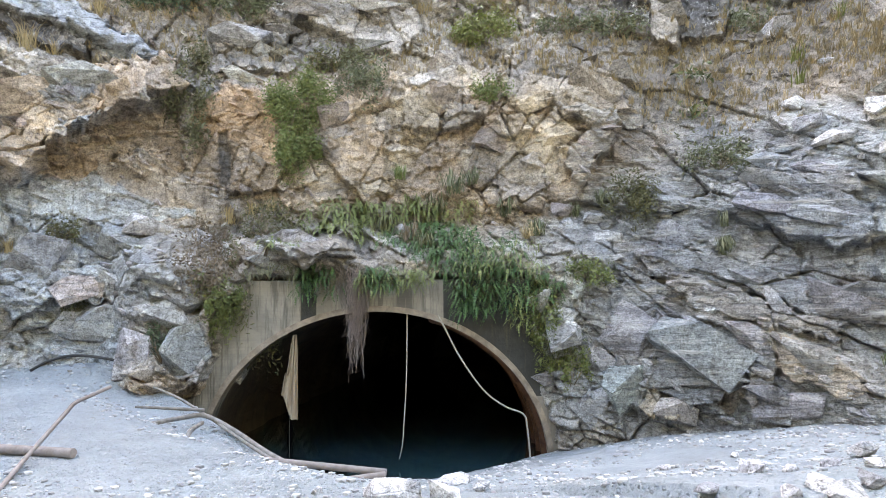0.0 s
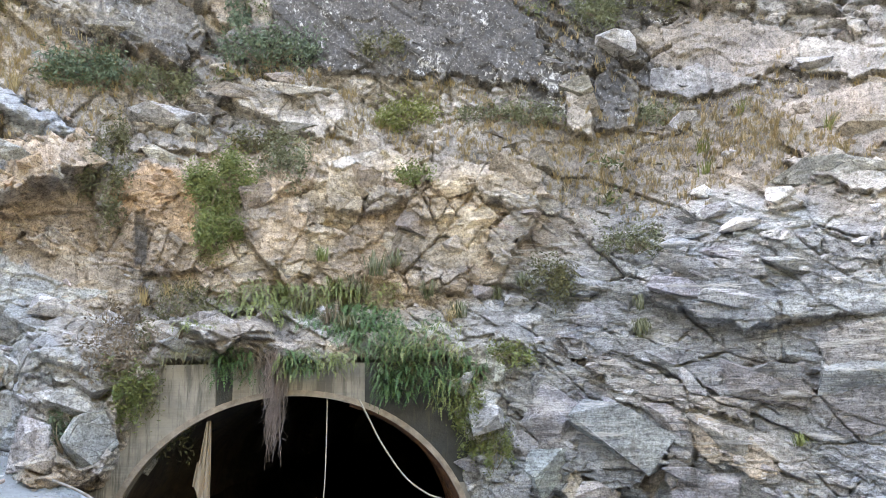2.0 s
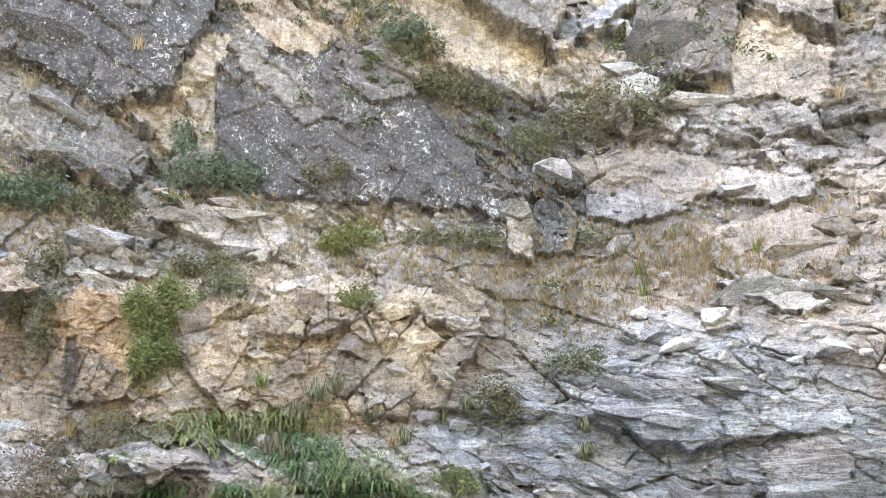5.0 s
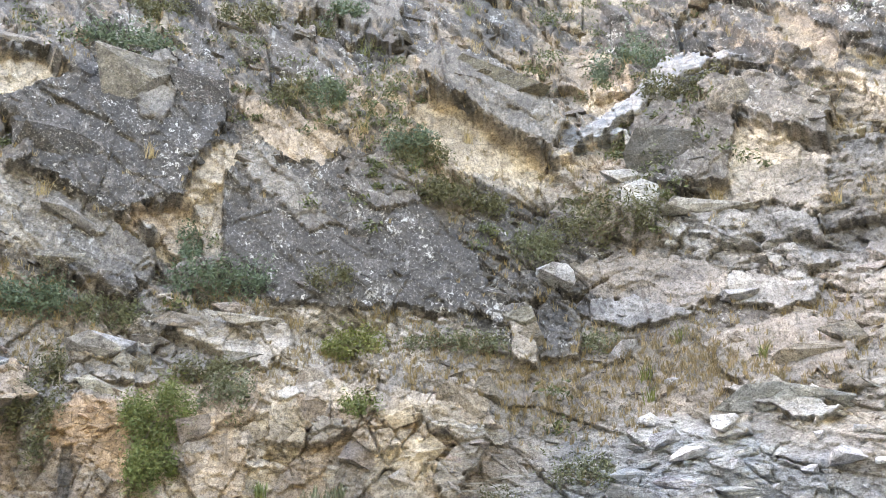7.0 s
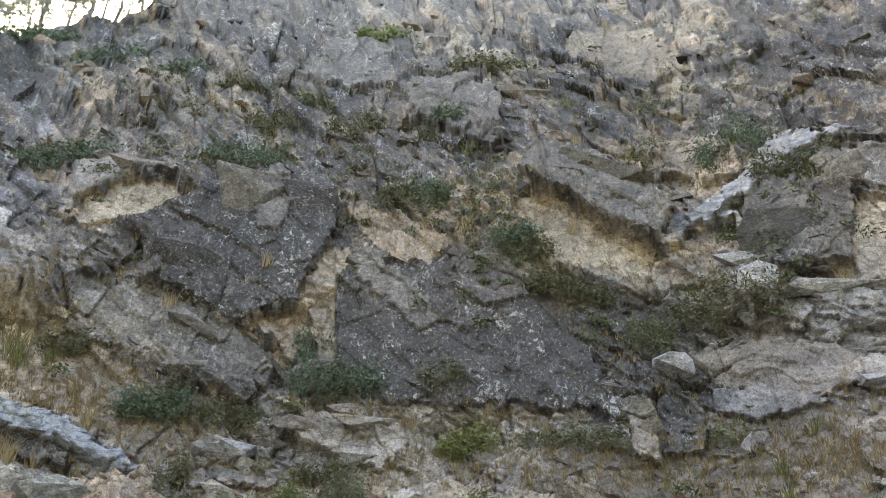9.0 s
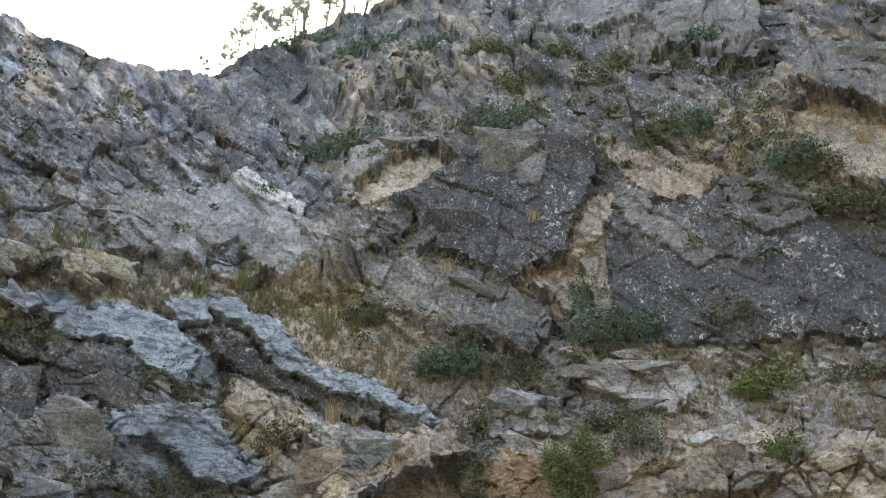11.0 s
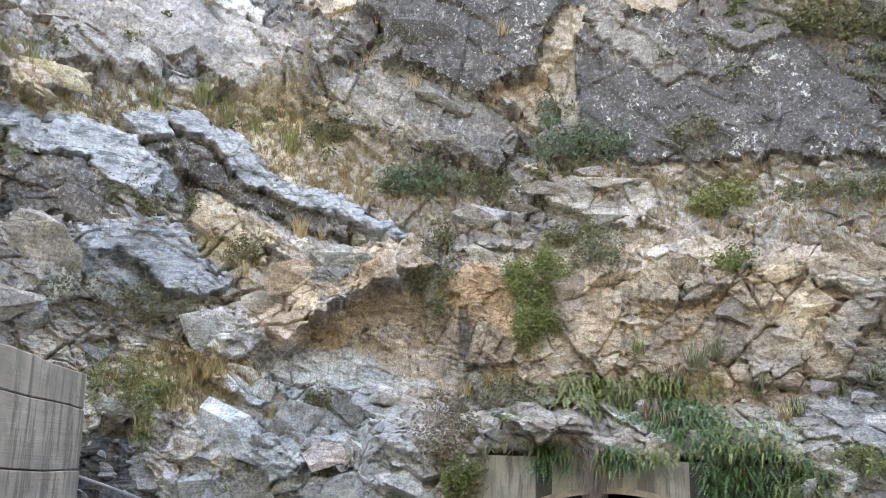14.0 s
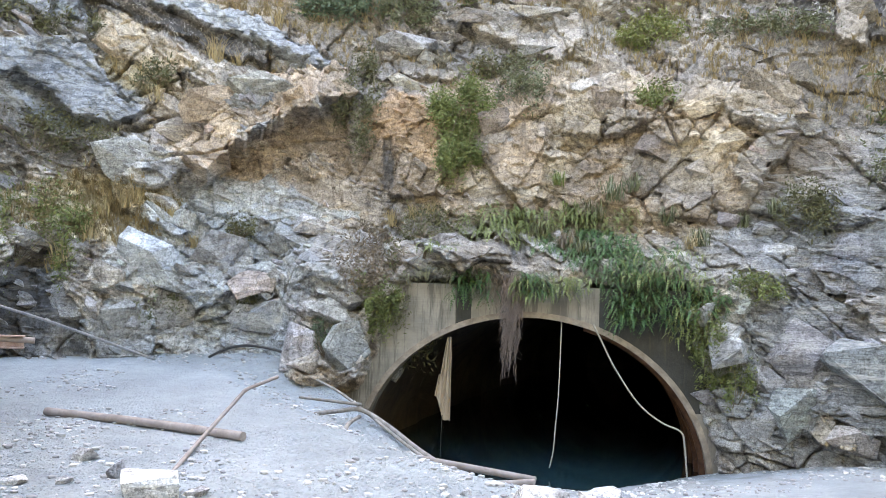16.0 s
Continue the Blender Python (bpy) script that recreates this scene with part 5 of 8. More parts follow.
def cliff_mesh():
    n = COLS * ROWS
    co = np.stack([XF, YF, ZF], -1).reshape(-1, 3)
    # the crest falls away behind
    back = co[-COLS:] + np.array((0, 30.0, -12.0))
    co = np.concatenate([co, back])
    i = np.arange(ROWS)[:, None] * COLS + np.arange(COLS - 1)[None]
    quad = np.stack([i, i + 1, i + 1 + COLS, i + COLS], -1).reshape(-1, 4)
    mid = co[quad].mean(1)
    hole = (((mid[:, 0] - PX) / (PHALF + 0.12)) ** 2 + ((mid[:, 2] - PBASE) / (CROWN - PBASE + 0.12)) ** 2 < 1) & (mid[:, 1] < 18)
    hole |= (np.abs(mid[:, 0] - PX) < PHALF + 0.1) & (mid[:, 2] < PBASE)
    quad = quad[~hole]
    me = bpy.data.meshes.new("cliff")
    me.vertices.add(len(co))
    me.vertices.foreach_set("co", co.ravel())
    me.loops.add(quad.size)
    me.loops.foreach_set("vertex_index", quad.ravel())
    me.polygons.add(len(quad))
    me.polygons.foreach_set("loop_start", np.arange(0, quad.size, 4))
    me.update(calc_edges=True)
    pad = lambda a: np.concatenate([a.reshape(n, -1), a.reshape(n, -1)[-COLS:]])
    rgba = np.ones((n + COLS, 4))
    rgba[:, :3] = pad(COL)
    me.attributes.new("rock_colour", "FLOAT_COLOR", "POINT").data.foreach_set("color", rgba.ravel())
    for name, a in (("lichen", LICHEN), ("beds", BEDS), ("wet", DAMP)):
        me.attributes.new(name, "FLOAT", "POINT").data.foreach_set("value", pad(a).ravel())
    grow = np.maximum(np.linalg.norm(co, axis=1, keepdims=True) / 17.0, 1.0) ** 0.8
    me.attributes.new("grain_place", "FLOAT_VECTOR", "POINT").data.foreach_set("vector", (co / grow).ravel())
    me.materials.append(ROCK)
    return me


cliff = tagged(new("cliff", cliff_mesh()), "tall broken cliff of grey and tan rock above the tunnel", "cliff", kind="structure")


def part(name, bm, material, parent=None, label=""):
    me = bpy.data.meshes.new(name)
    bm.to_mesh(me)
    bm.free()
    me.materials.append(material)
    ob = new(name, me)
    if parent:
        ob.parent = parent
    if label:
        ob["label"] = label
    return ob


def thing(name, x, y, z, rz=0.0, **tags):
    ob = new(name)
    ob.matrix_basis = pose(x, y, z, 0, 0, rz)
    return tagged(ob, **tags)


# ---- the ground ----
WATER = -1.35


def ground_height(x, y):
    """Flat spoil in front, a bank of it before the left foot of the arch, and a pool in the mouth."""
    pool = -0.19 * np.maximum(y - 6.5, 0) + 0.12 * np.maximum(x, 0) * (np.clip(y, 0, 16) / 11.5) ** 2
    pool = pool - 0.7 * smooth(0, 1.2, y - 12.6 - x) * smooth(11.0, 12.2, y)
    pool = np.maximum(pool, -2.5)
    lip = ramp(y, [6, 8, 10.3, 10.8, 11.9, 12.9, 13.66, 14.14, 15.5], [2.8, 0.9, -1.3, -1.67, -2.65, -3.67, -4.55, -5.5, -6.5])
    rim = ramp(y, [6, 8, 10.3, 10.8, 11.9, 12.9, 13.66, 14.14, 15.5], [0, -0.28, -0.84, -0.81, -0.62, -0.29, 0.05, 0.45, 0.5])
    flat = ramp(y, [6.8, 10, 13.7, 16], [0.0, 0.08, 0.36, 0.5])
    mound = rim + (flat - rim) * smooth(0, 3.2, lip - x)
    bank = np.maximum(rim - 0.75 * (x - lip), pool)
    h = np.where(x < lip, mound, bank)
    h = np.where(y < 6, np.where(x < lip, flat, pool), h)
    near = np.hypot(x, y) < 60
    h = np.where(near, h + fbm(x, y, 2.5, 3, 5) * 0.10 + fbm(x, y, 0.35, 8, 3) * 0.035, np.minimum(h, 0.3) * 0)
    return np.where((np.abs(x - PX) < 3.75) & (y > 14.4) & (y < 60), -2.5, h)


def ground_mesh():
    s = np.linspace(-1, 1, 520)
    gx = 9 * np.sinh(s * 6.2) / np.sinh(3.1) * 1.0
    gy = 9 + 9 * np.sinh(s * 6.2) / np.sinh(3.1)
    x, y = np.meshgrid(gx, gy)
    z = ground_height(x, y)
    co = np.stack([x, y, z], -1).reshape(-1, 3)
    k = len(gx)
    i = np.arange(k - 1)[:, None] * k + np.arange(k - 1)[None]
    quad = np.stack([i, i + 1, i + 1 + k, i + k], -1).reshape(-1, 4)
    me = bpy.data.meshes.new("ground")
    me.from_pydata(co.tolist(), [], quad.tolist())
    me.materials.append(DUST)
    me.polygons.foreach_set("use_smooth", np.ones(len(quad), bool))
    return me


tagged(new("ground", ground_mesh()), "pale grey gravelly spoil with drifts of fine dust", "ground", kind="structure")


# ---- tunnel ----
def arch_point(a, grow=0.0):
    """Point of the opening's rim: a from 0 (right foot) to pi (left foot)."""
    return PX + (PHALF + grow) * math.cos(a), PBASE + (CROWN - PBASE + grow) * math.sin(a)


def headwall_bm():
    bm = bmesh.new()
    x0, x1, top, bottom, depth = PX - 3.75, PX + 3.42, 2.05, -2.2, 0.55
    k = 48
    inner = [(PX + PHALF, bottom)] + [arch_point(math.pi * i / k) for i in range(k + 1)] + [(PX - PHALF, bottom)]
    outer = []
    for x, z in inner:
        if z <= PBASE:
            outer.append((x1 if x > PX else x0, z))
            continue
        dx, dz = x - PX, z - PBASE + 0.3
        f = min((x1 - PX) / dx if dx > 1e-6 else 9e9, (x0 - PX) / dx if dx < -1e-6 else 9e9, (top - PBASE + 0.3) / dz)
        outer.append((PX + dx * f, PBASE - 0.3 + dz * f))
    rings = []
    for y in (PFRONT, PFRONT + depth):
        rings.append([[bm.verts.new((x, y, z)) for x, z in line] for line in (inner, outer)])
    (fi, fo), (bi, bo) = rings
    for i in range(len(inner) - 1):
        bm.faces.new((fi[i], fi[i + 1], fo[i + 1], fo[i]))
        bm.faces.new((bi[i + 1], bi[i], bo[i], bo[i + 1]))
        bm.faces.new((fi[i + 1], fi[i], bi[i], bi[i + 1]))
        bm.faces.new((fo[i], fo[i + 1], bo[i + 1], bo[i]))
    bmesh.ops.recalc_face_normals(bm, faces=bm.faces)
    return bm


portal = thing("tunnel_portal", PX, PFRONT, PBASE, label="arched concrete tunnel portal, stained, half flooded", category="portal", kind="structure")


def under(ob, parent):
    """Keeps ob where it is and makes it a part of parent."""
    ob.parent = parent
    ob.matrix_parent_inverse = parent.matrix_basis.inverted()
    return ob


for x0, x1, wet in ((-9, -2.62, 0), (-2.62, -2.33, 1), (-2.33, 0.02, 0), (0.02, 9, 2)):
    for z0, z1 in ((-9, -0.1), (-0.1, 9)) if wet == 2 else ((-9, 9),):
        bm = headwall_bm()
        for co, no in (((x0, 0, 0), (-1, 0, 0)), ((x1, 0, 0), (1, 0, 0)), ((0, 0, z0), (0, 0, -1)), ((0, 0, z1), (0, 0, 1))):
            bmesh.ops.bisect_plane(bm, geom=bm.verts[:] + bm.edges[:] + bm.faces[:], plane_co=co, plane_no=no, clear_outer=True)
        under(part("headwall_panel", bm, WET_CONCRETE if wet and z1 > 0 else CONCRETE), portal)


def tube_bm():
    bm = bmesh.new()
    k, rows = 40, []
    for j in range(40):
        y = PFRONT + 0.3 + j * 0.8
        line = []
        for i in range(k + 1):
            a = math.pi * i / k
            g = 0.14 + (0.25 * noise.noise((math.cos(a) * 2.2, y * 0.8, math.sin(a) * 2.2)) if j > 2 else 0)
            x, z = arch_point(a, g)
            line.append(bm.verts.new((x + 0.004 * (y - PFRONT) ** 2, y, z)))
        rows.append([bm.verts.new((line[0].co.x, y, -2.6))] + line + [bm.verts.new((line[-1].co.x, y, -2.6))])
    for r0, r1 in zip(rows, rows[1:]):
        for i in range(len(r0) - 1):
            bm.faces.new((r0[i], r0[i + 1], r1[i + 1], r1[i]))
    bm.faces.new(rows[-1])
    return bm


def band_bm(g0, g1, y0, y1, a0=0.0, a1=math.pi, k=48):
    """A curved bar along the arch, between two offsets from the rim."""
    bm = bmesh.new()
    rows = []
    for i in range(k + 1):
        a = a0 + (a1 - a0) * i / k
        rows.append([bm.verts.new((*arch_point(a, g)[:1], y, arch_point(a, g)[1])) for g, y in ((g0, y0), (g1, y0), (g1, y1), (g0, y1))])
    for r0, r1 in zip(rows, rows[1:]):
        for j in range(4):
            bm.faces.new((r0[j], r0[(j + 1) % 4], r1[(j + 1) % 4], r1[j]))
    bm.faces.new(rows[0])
    bm.faces.new(rows[-1][::-1])
    bmesh.ops.recalc_face_normals(bm, faces=bm.faces)
    return bm


PIPE = plain("dusty_rusted_pipe", (0.34, 0.295, 0.275), (0.19, 0.155, 0.14), 4, 0.9, 0.1, 0.006)
RUST = plain("rusted_steel", (0.19, 0.095, 0.055), (0.075, 0.04, 0.03), 5, 0.8, 0.3, 0.006)
RIM = plain("worn_concrete_rim", (0.36, 0.31, 0.25), (0.17, 0.14, 0.115), 4, 0.9, 0, 0.01)
under(part("arch_rim", band_bm(-0.03, 0.075, PFRONT - 0.035, PFRONT + 0.2), RIM), portal)
for y in (15.0, 15.9, 16.8, 17.7):
    under(part("steel_rib", band_bm(-0.10, 0.02, y, y + 0.12, 0.0, 1.25), RUST), portal)
for y in (15.12, 16.02, 16.92):
    under(part("lagging", band_bm(-0.03, 0.04, y + 0.02, y + 0.74, 0.0, 0.85, 20), RUST), portal)
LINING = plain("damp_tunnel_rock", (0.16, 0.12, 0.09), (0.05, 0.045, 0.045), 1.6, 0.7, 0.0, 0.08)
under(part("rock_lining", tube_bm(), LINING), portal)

m, n, l, b = node_mat("still_tunnel_water", 0.04)
b.inputs["Base Color"].default_value = (0.012, 0.032, 0.038, 1)
b.inputs["Specular IOR Level"].default_value = 0.5
bump(n, l, b, tex_noise(n, l, place(n), 2.5, 3), 0.15, 0.01)
bm = bmesh.new()
bmesh.ops.create_grid(bm, x_segments=8, y_segments=8, size=1.0)
bmesh.ops.transform(bm, matrix=Matrix.Translation((PX, 27, WATER)) @ Matrix.Diagonal((5.5, 17, 1, 1)), verts=bm.verts)
tagged(part("water", bm, m), "still blue-green water flooding the tunnel", "water", kind="structure")


# ---- unseen valley side, added behind the camera to block light from the low sky ----
def unseen_slope_mesh():
    k, j = 90, 24
    a = np.radians(np.linspace(62, 298, k))[None]
    t = np.linspace(0, 1, j)[:, None]
    r = 34 + 95 * t + 6 * np.sin(a * 7) * t
    z = -0.6 + 78 * t ** 1.05 + 5 * np.sin(a * 5 + 1) * t
    co = np.stack([r * np.sin(a), r * np.cos(a), z + 0 * a], -1).reshape(-1, 3)
    i = np.arange(j - 1)[:, None] * k + np.arange(k - 1)[None]
    quad = np.stack([i, i + 1, i + 1 + k, i + k], -1).reshape(-1, 4)
    return mesh_from(co, quad)


def mesh_from(co, quad):
    me = bpy.data.meshes.new("hillside")
    me.from_pydata(co.tolist(), [], quad.tolist())
    me.materials.append(plain("unseen_dark_slope", (0.15, 0.14, 0.09), (0.06, 0.065, 0.04), 0.2, 0.95, 0, 0.2))
    return me


tagged(new("hillside", unseen_slope_mesh()), "unseen dark valley side, added to block the low sky", "hillside", kind="structure")

# ---- plants ----
RNG = np.random.default_rng(7)
GREEN = leaf_material("fresh_green_leaf", (0.095, 0.13, 0.04), (0.20, 0.225, 0.085))
FERN = leaf_material("fern_green", (0.022, 0.062, 0.02), (0.07, 0.135, 0.042))
BLUEGREEN = leaf_material("dull_blue_green_leaf", (0.075, 0.115, 0.075), (0.14, 0.185, 0.12))
SAGE = leaf_material("grey_green_leaf", (0.10, 0.115, 0.06), (0.18, 0.19, 0.115))
OLIVE = leaf_material("dark_olive_leaf", (0.075, 0.08, 0.04), (0.16, 0.155, 0.08))
YELLOW = leaf_material("yellow_green_leaf", (0.13, 0.16, 0.04), (0.22, 0.23, 0.09))
DRY = leaf_material("dry_straw", (0.34, 0.265, 0.145), (0.50, 0.41, 0.25))
ROOT = leaf_material("pinkish_grey_root", (0.20, 0.155, 0.135), (0.34, 0.275, 0.245))
BROWN = leaf_material("withered_stem", (0.13, 0.10, 0.07), (0.22, 0.17, 0.12))
# needle colour is lifted, to stand in for haze on the ridge
NEEDLE = leaf_material("pine_needle", (0.16, 0.20, 0.18), (0.24, 0.28, 0.26))
BARK = plain("grey_brown_bark", (0.29, 0.27, 0.25), (0.14, 0.125, 0.11), 6, 0.9, 0, 0.01, (1, 1, 0.3))


COARSE = [a[::3, ::3].ravel().astype(np.float32) for a in (XB, ZB, XF, YF, ZF)]


_hole = (((COARSE[2] - PX) / (PHALF + 0.15)) ** 2 + ((COARSE[4] - PBASE) / (CROWN - PBASE + 0.15)) ** 2 < 1) | ((np.abs(COARSE[2] - PX) < PHALF) & (COARSE[4] < PBASE))
COARSE[0][_hole] = 1e4


def on_face(x, z):
    """Place on the finished cliff that belongs to a place x, z of its bare shape."""
    k = np.argmin((COARSE[0] - x) ** 2 + (COARSE[1] - z) ** 2)
    return np.array((COARSE[2][k], COARSE[3][k], COARSE[4][k]), float)


def mesh_of(name, verts, faces, material):
    me = bpy.data.meshes.new(name)
    me.from_pydata(np.asarray(verts).tolist(), [], np.asarray(faces).tolist())
    me.materials.append(material)
    return me


def leaves(centres, size, flat=0.0, long=1.6):
    """A small pointed leaf at each centre, turned at random; flat draws them towards the level."""
    k = len(centres)
    a = RNG.normal(size=(k, 3))
    a[:, 2] *= 1 - flat
    a /= np.linalg.norm(a, axis=1)[:, None]
    b = np.cross(a, RNG.normal(size=(k, 3)))
    b /= np.linalg.norm(b, axis=1)[:, None]
    s = size * RNG.uniform(0.6, 1.4, (k, 1))
    a, b = a * s * long, b * s * 0.55
    v = np.stack([centres - a, centres + b, centres + a, centres - b], 1).reshape(-1, 3)
    return v, np.arange(4 * k).reshape(-1, 4)


def stalk(points, r0, r1, sides=5):
    """Tapered round stalk along points: vertices and faces."""
    p = np.asarray(points, float)
    d = np.gradient(p, axis=0)
    d /= np.linalg.norm(d, axis=1)[:, None] + 1e-9
    ref = np.where(np.abs(d[:, 2:]) > 0.9, np.array([[1.0, 0, 0]]), np.array([[0, 0, 1.0]]))
    u = np.cross(d, ref)
    u /= np.linalg.norm(u, axis=1)[:, None]
    w = np.cross(d, u)
    r = np.linspace(r0, r1, len(p))[:, None]
    ring = [p + r * (math.cos(a) * u + math.sin(a) * w) for a in np.arange(sides) * 2 * math.pi / sides]
    v = np.stack(ring, 1).reshape(-1, 3)
    f = [(i * sides + j, i * sides + (j + 1) % sides, (i + 1) * sides + (j + 1) % sides, (i + 1) * sides + j) for i in range(len(p) - 1) for j in range(sides)]
    f += [tuple(range(sides))[::-1], tuple(range((len(p) - 1) * sides, len(p) * sides))]
    return v, f


def joined(pieces):
    vs, fs, n = [], [], 0
    for v, f in pieces:
        vs.append(np.asarray(v))
        fs += [tuple(int(i) + n for i in q) for q in f]
        n += len(v)
    return np.concatenate(vs).tolist(), fs


def add_part(name, geo, material, parent, label=""):
    v, f = geo
    me = bpy.data.meshes.new(name)
    me.from_pydata(np.asarray(v).tolist(), [], [tuple(q) for q in (f.tolist() if hasattr(f, "tolist") else f)])
    me.materials.append(material)
    ob = new(name, me)
    ob.parent = parent
    if label:
        ob["label"] = label
    return ob


def shrub(x, z, w, h, leaf, label, count=700, size=0.045, sag=0.0, group="shrubs on the cliff", name="shrub"):
    """A shrub rooted in the face: stems that fork out of it and a loose crown of small leaves in clumps; sag lets it hang."""
    root = on_face(x, z - h * (0.35 if sag < 0.5 else -0.45))
    ob = thing(name, *root, label=label, category="shrub", group=group)
    k = max(7, int(9 * w / max(h, 0.3)))
    tips, stems = [], []
    for i in range(k * 2):
        sx, sz = RNG.uniform(-0.5, 0.5) * w, RNG.uniform(-0.35, 0.5) * h
        if sag >= 0.5:
            sz = RNG.uniform(-0.55, 0.5) * h
        if sag >= 0.5:
            sx *= 1 - 0.5 * max(0, 0.2 - sz / h)
        else:
            sz *= 1 - abs(sx) / w
        tip = on_face(x + sx, z + sz) + np.array((0, -RNG.uniform(0.05, 0.3) * min(w, 1.0) - 0.03, 0)) - root
        tips.append(tip)
        bend = tip * 0.5 + np.array((0, -0.1, 0.08 * h))
        stems.append(stalk([(0, 0.1, 0), bend, tip], 0.008, 0.003, 3))
    tips = np.array(tips)
    pick = RNG.integers(0, len(tips), count)
    spread = np.array((0.11 * w, 0.08 * min(w, h), (0.11 if sag >= 0.5 else 0.19) * h)) * RNG.uniform(0.5, 1.3, (len(tips), 1))
    c = tips[pick] + RNG.normal(size=(count, 3)) * spread[pick]
    tagged(add_part("stem", joined(stems), BROWN, ob), kind="stuff")
    tagged(add_part("foliage", leaves(c, size), leaf, ob), kind="stuff")
    return ob


def blades(base, count, length, lean, width, droop):
    """Grass blades: each a bent strip of two quads from about the base."""
    vs, fs = [], []
    ang = RNG.uniform(0, 2 * math.pi, count)
    ln = length * RNG.uniform(0.55, 1.2, count)
    root = base + RNG.normal(size=(count, 3)) * np.array((1, 0.5, 0.3)) * length * 0.12
    out = np.stack([np.cos(ang), np.sin(ang) - 0.5, np.zeros(count)], 1)
    m = root + out * (lean * ln * 0.4)[:, None] + np.array((0, 0, 1)) * (ln * 0.55)[:, None]
    t = root + out * (lean * ln)[:, None] + np.array((0, 0, 1)) * (ln * (0.95 - droop))[:, None]
    side = np.stack([-np.sin(ang), np.cos(ang), np.zeros(count)], 1) * width
    v = np.stack([root - side, root + side, m + side * 0.7, m - side * 0.7, t], 1).reshape(-1, 3)
    i = np.arange(count) * 5
    f = [(a, a + 1, a + 2, a + 3) for a in i] + [(a + 3, a + 2, a + 4) for a in i]
    return v, f


def tuft(x, z, size, material, label, droop=0.3, count=46, group="grass tufts"):
    p = on_face(x, z)
    v, f = blades(np.array((0, -0.03, -0.4 * size * (1 - droop))), count, size, 0.5, 0.010, droop)
    me = bpy.data.meshes.new("grass_tuft")
    me.from_pydata(v.tolist(), [], f)
    me.materials.append(material)
    ob = tagged(new("grass_tuft", me), label, "grass", group)
    ob.matrix_basis = pose(*p)
    return ob


def frond(base, way, length, droop):
    """One fern frond: a bent rib with small leaflets on both sides."""
    q = np.linspace(0, 1, 9)[:, None]
    rib = base + way * length * q + np.array((0, 0, -1)) * droop * length * q ** 2
    side = np.array((way[1], -way[0], 0.0)) / (math.hypot(way[0], way[1]) + 1e-9)
    w = length * 0.15 * np.sin(np.pi * (np.arange(1, 9) / 9) ** 0.7)[:, None]
    root, along = rib[:-1], rib[1:] - rib[:-1]
    v = np.stack([np.stack([root, root + sgn * side * w + along * 0.6, rib[1:], root + along * 0.5], 1) for sgn in (-1, 1)], 1)
    return v.reshape(-1, 3)


def fern_clump(x, z, w, h, count, label, leaf=None, size=0.4, group="ferns over the portal", y=None):
    p = on_face(x, z + h * 0.3)
    if y is not None:
        p[1] = y
    ob = thing("fern_clump", *p, label=label, category="fern", group=group)
    pieces = []
    for i in range(int(count * 2.8)):
        dx, dz = RNG.uniform(-0.5, 0.5) * w, RNG.uniform(-0.6, 0.3) * h
        o = np.array((dx, RNG.uniform(-0.16, 0.05), dz))
        if y is None:
            o = on_face(x + dx, z + 0.3 * h + dz) - p + np.array((0, -RNG.uniform(0.02, 0.14), 0))
        a = RNG.uniform(-1.3, 1.3)
        way = np.array((math.sin(a), -math.cos(a) * 0.8, RNG.uniform(0.0, 0.7)))
        pieces.append(frond(o, way / np.linalg.norm(way), 0.58 * size * RNG.uniform(0.5, 1.3), RNG.uniform(0.6, 1.5)))
    v = np.concatenate(pieces)
    tagged(add_part("foliage", (v, np.arange(len(v)).reshape(-1, 4)), leaf or FERN, ob), kind="stuff")
    return ob


def hanging_roots(x, y, z, w, length, count, material, label, name="hanging_roots"):
    """A bundle of roots that draws together to a ragged point, with short side hairs."""
    ob = thing(name, x, y, z, label=label, category="roots", group="growth hanging over the portal")
    pieces = []
    k = 12
    q = np.linspace(0, 1, k)
    sway = np.stack([0.09 * w * np.sin(q * 5), 0.04 * np.sin(q * 4)], 1)
    for i in range(count):
        o = np.array((RNG.normal() * w * 0.26, RNG.normal() * 0.08, RNG.uniform(-0.1, 0.15)))
        ln = length * (1.02 - 0.75 * min(1.0, abs(o[0]) / (0.6 * w)) ** 0.7) * RNG.uniform(0.35, 1.0) ** 0.6
        wob = np.cumsum(RNG.normal(size=(k, 2)) * 0.022, 0)
        pts = np.stack([o[0] * (1 - 0.55 * q * ln / length) + wob[:, 0] + sway[:, 0], o[1] + wob[:, 1] + sway[:, 1], o[2] - ln * q], 1)
        pieces.append(stalk(pts, 0.006, 0.0025, 3))
        for j in RNG.integers(2, k - 1, 5):
            tip = pts[j] + RNG.normal(size=3) * np.array((0.05, 0.04, 0.03)) - (0, 0, 0.07)
            pieces.append(stalk([pts[j], (pts[j] + tip) / 2 + (0, 0, 0.01), tip], 0.003, 0.0015, 3))
    tagged(add_part("root_tangle", joined(pieces), material, ob), kind="stuff")
    return ob


def on_crest(bearing):
    k = int(np.argmin(np.abs(PHI[0] - bearing)))
    return XF[-1, k], YF[-1, k], ZF[-1, k]


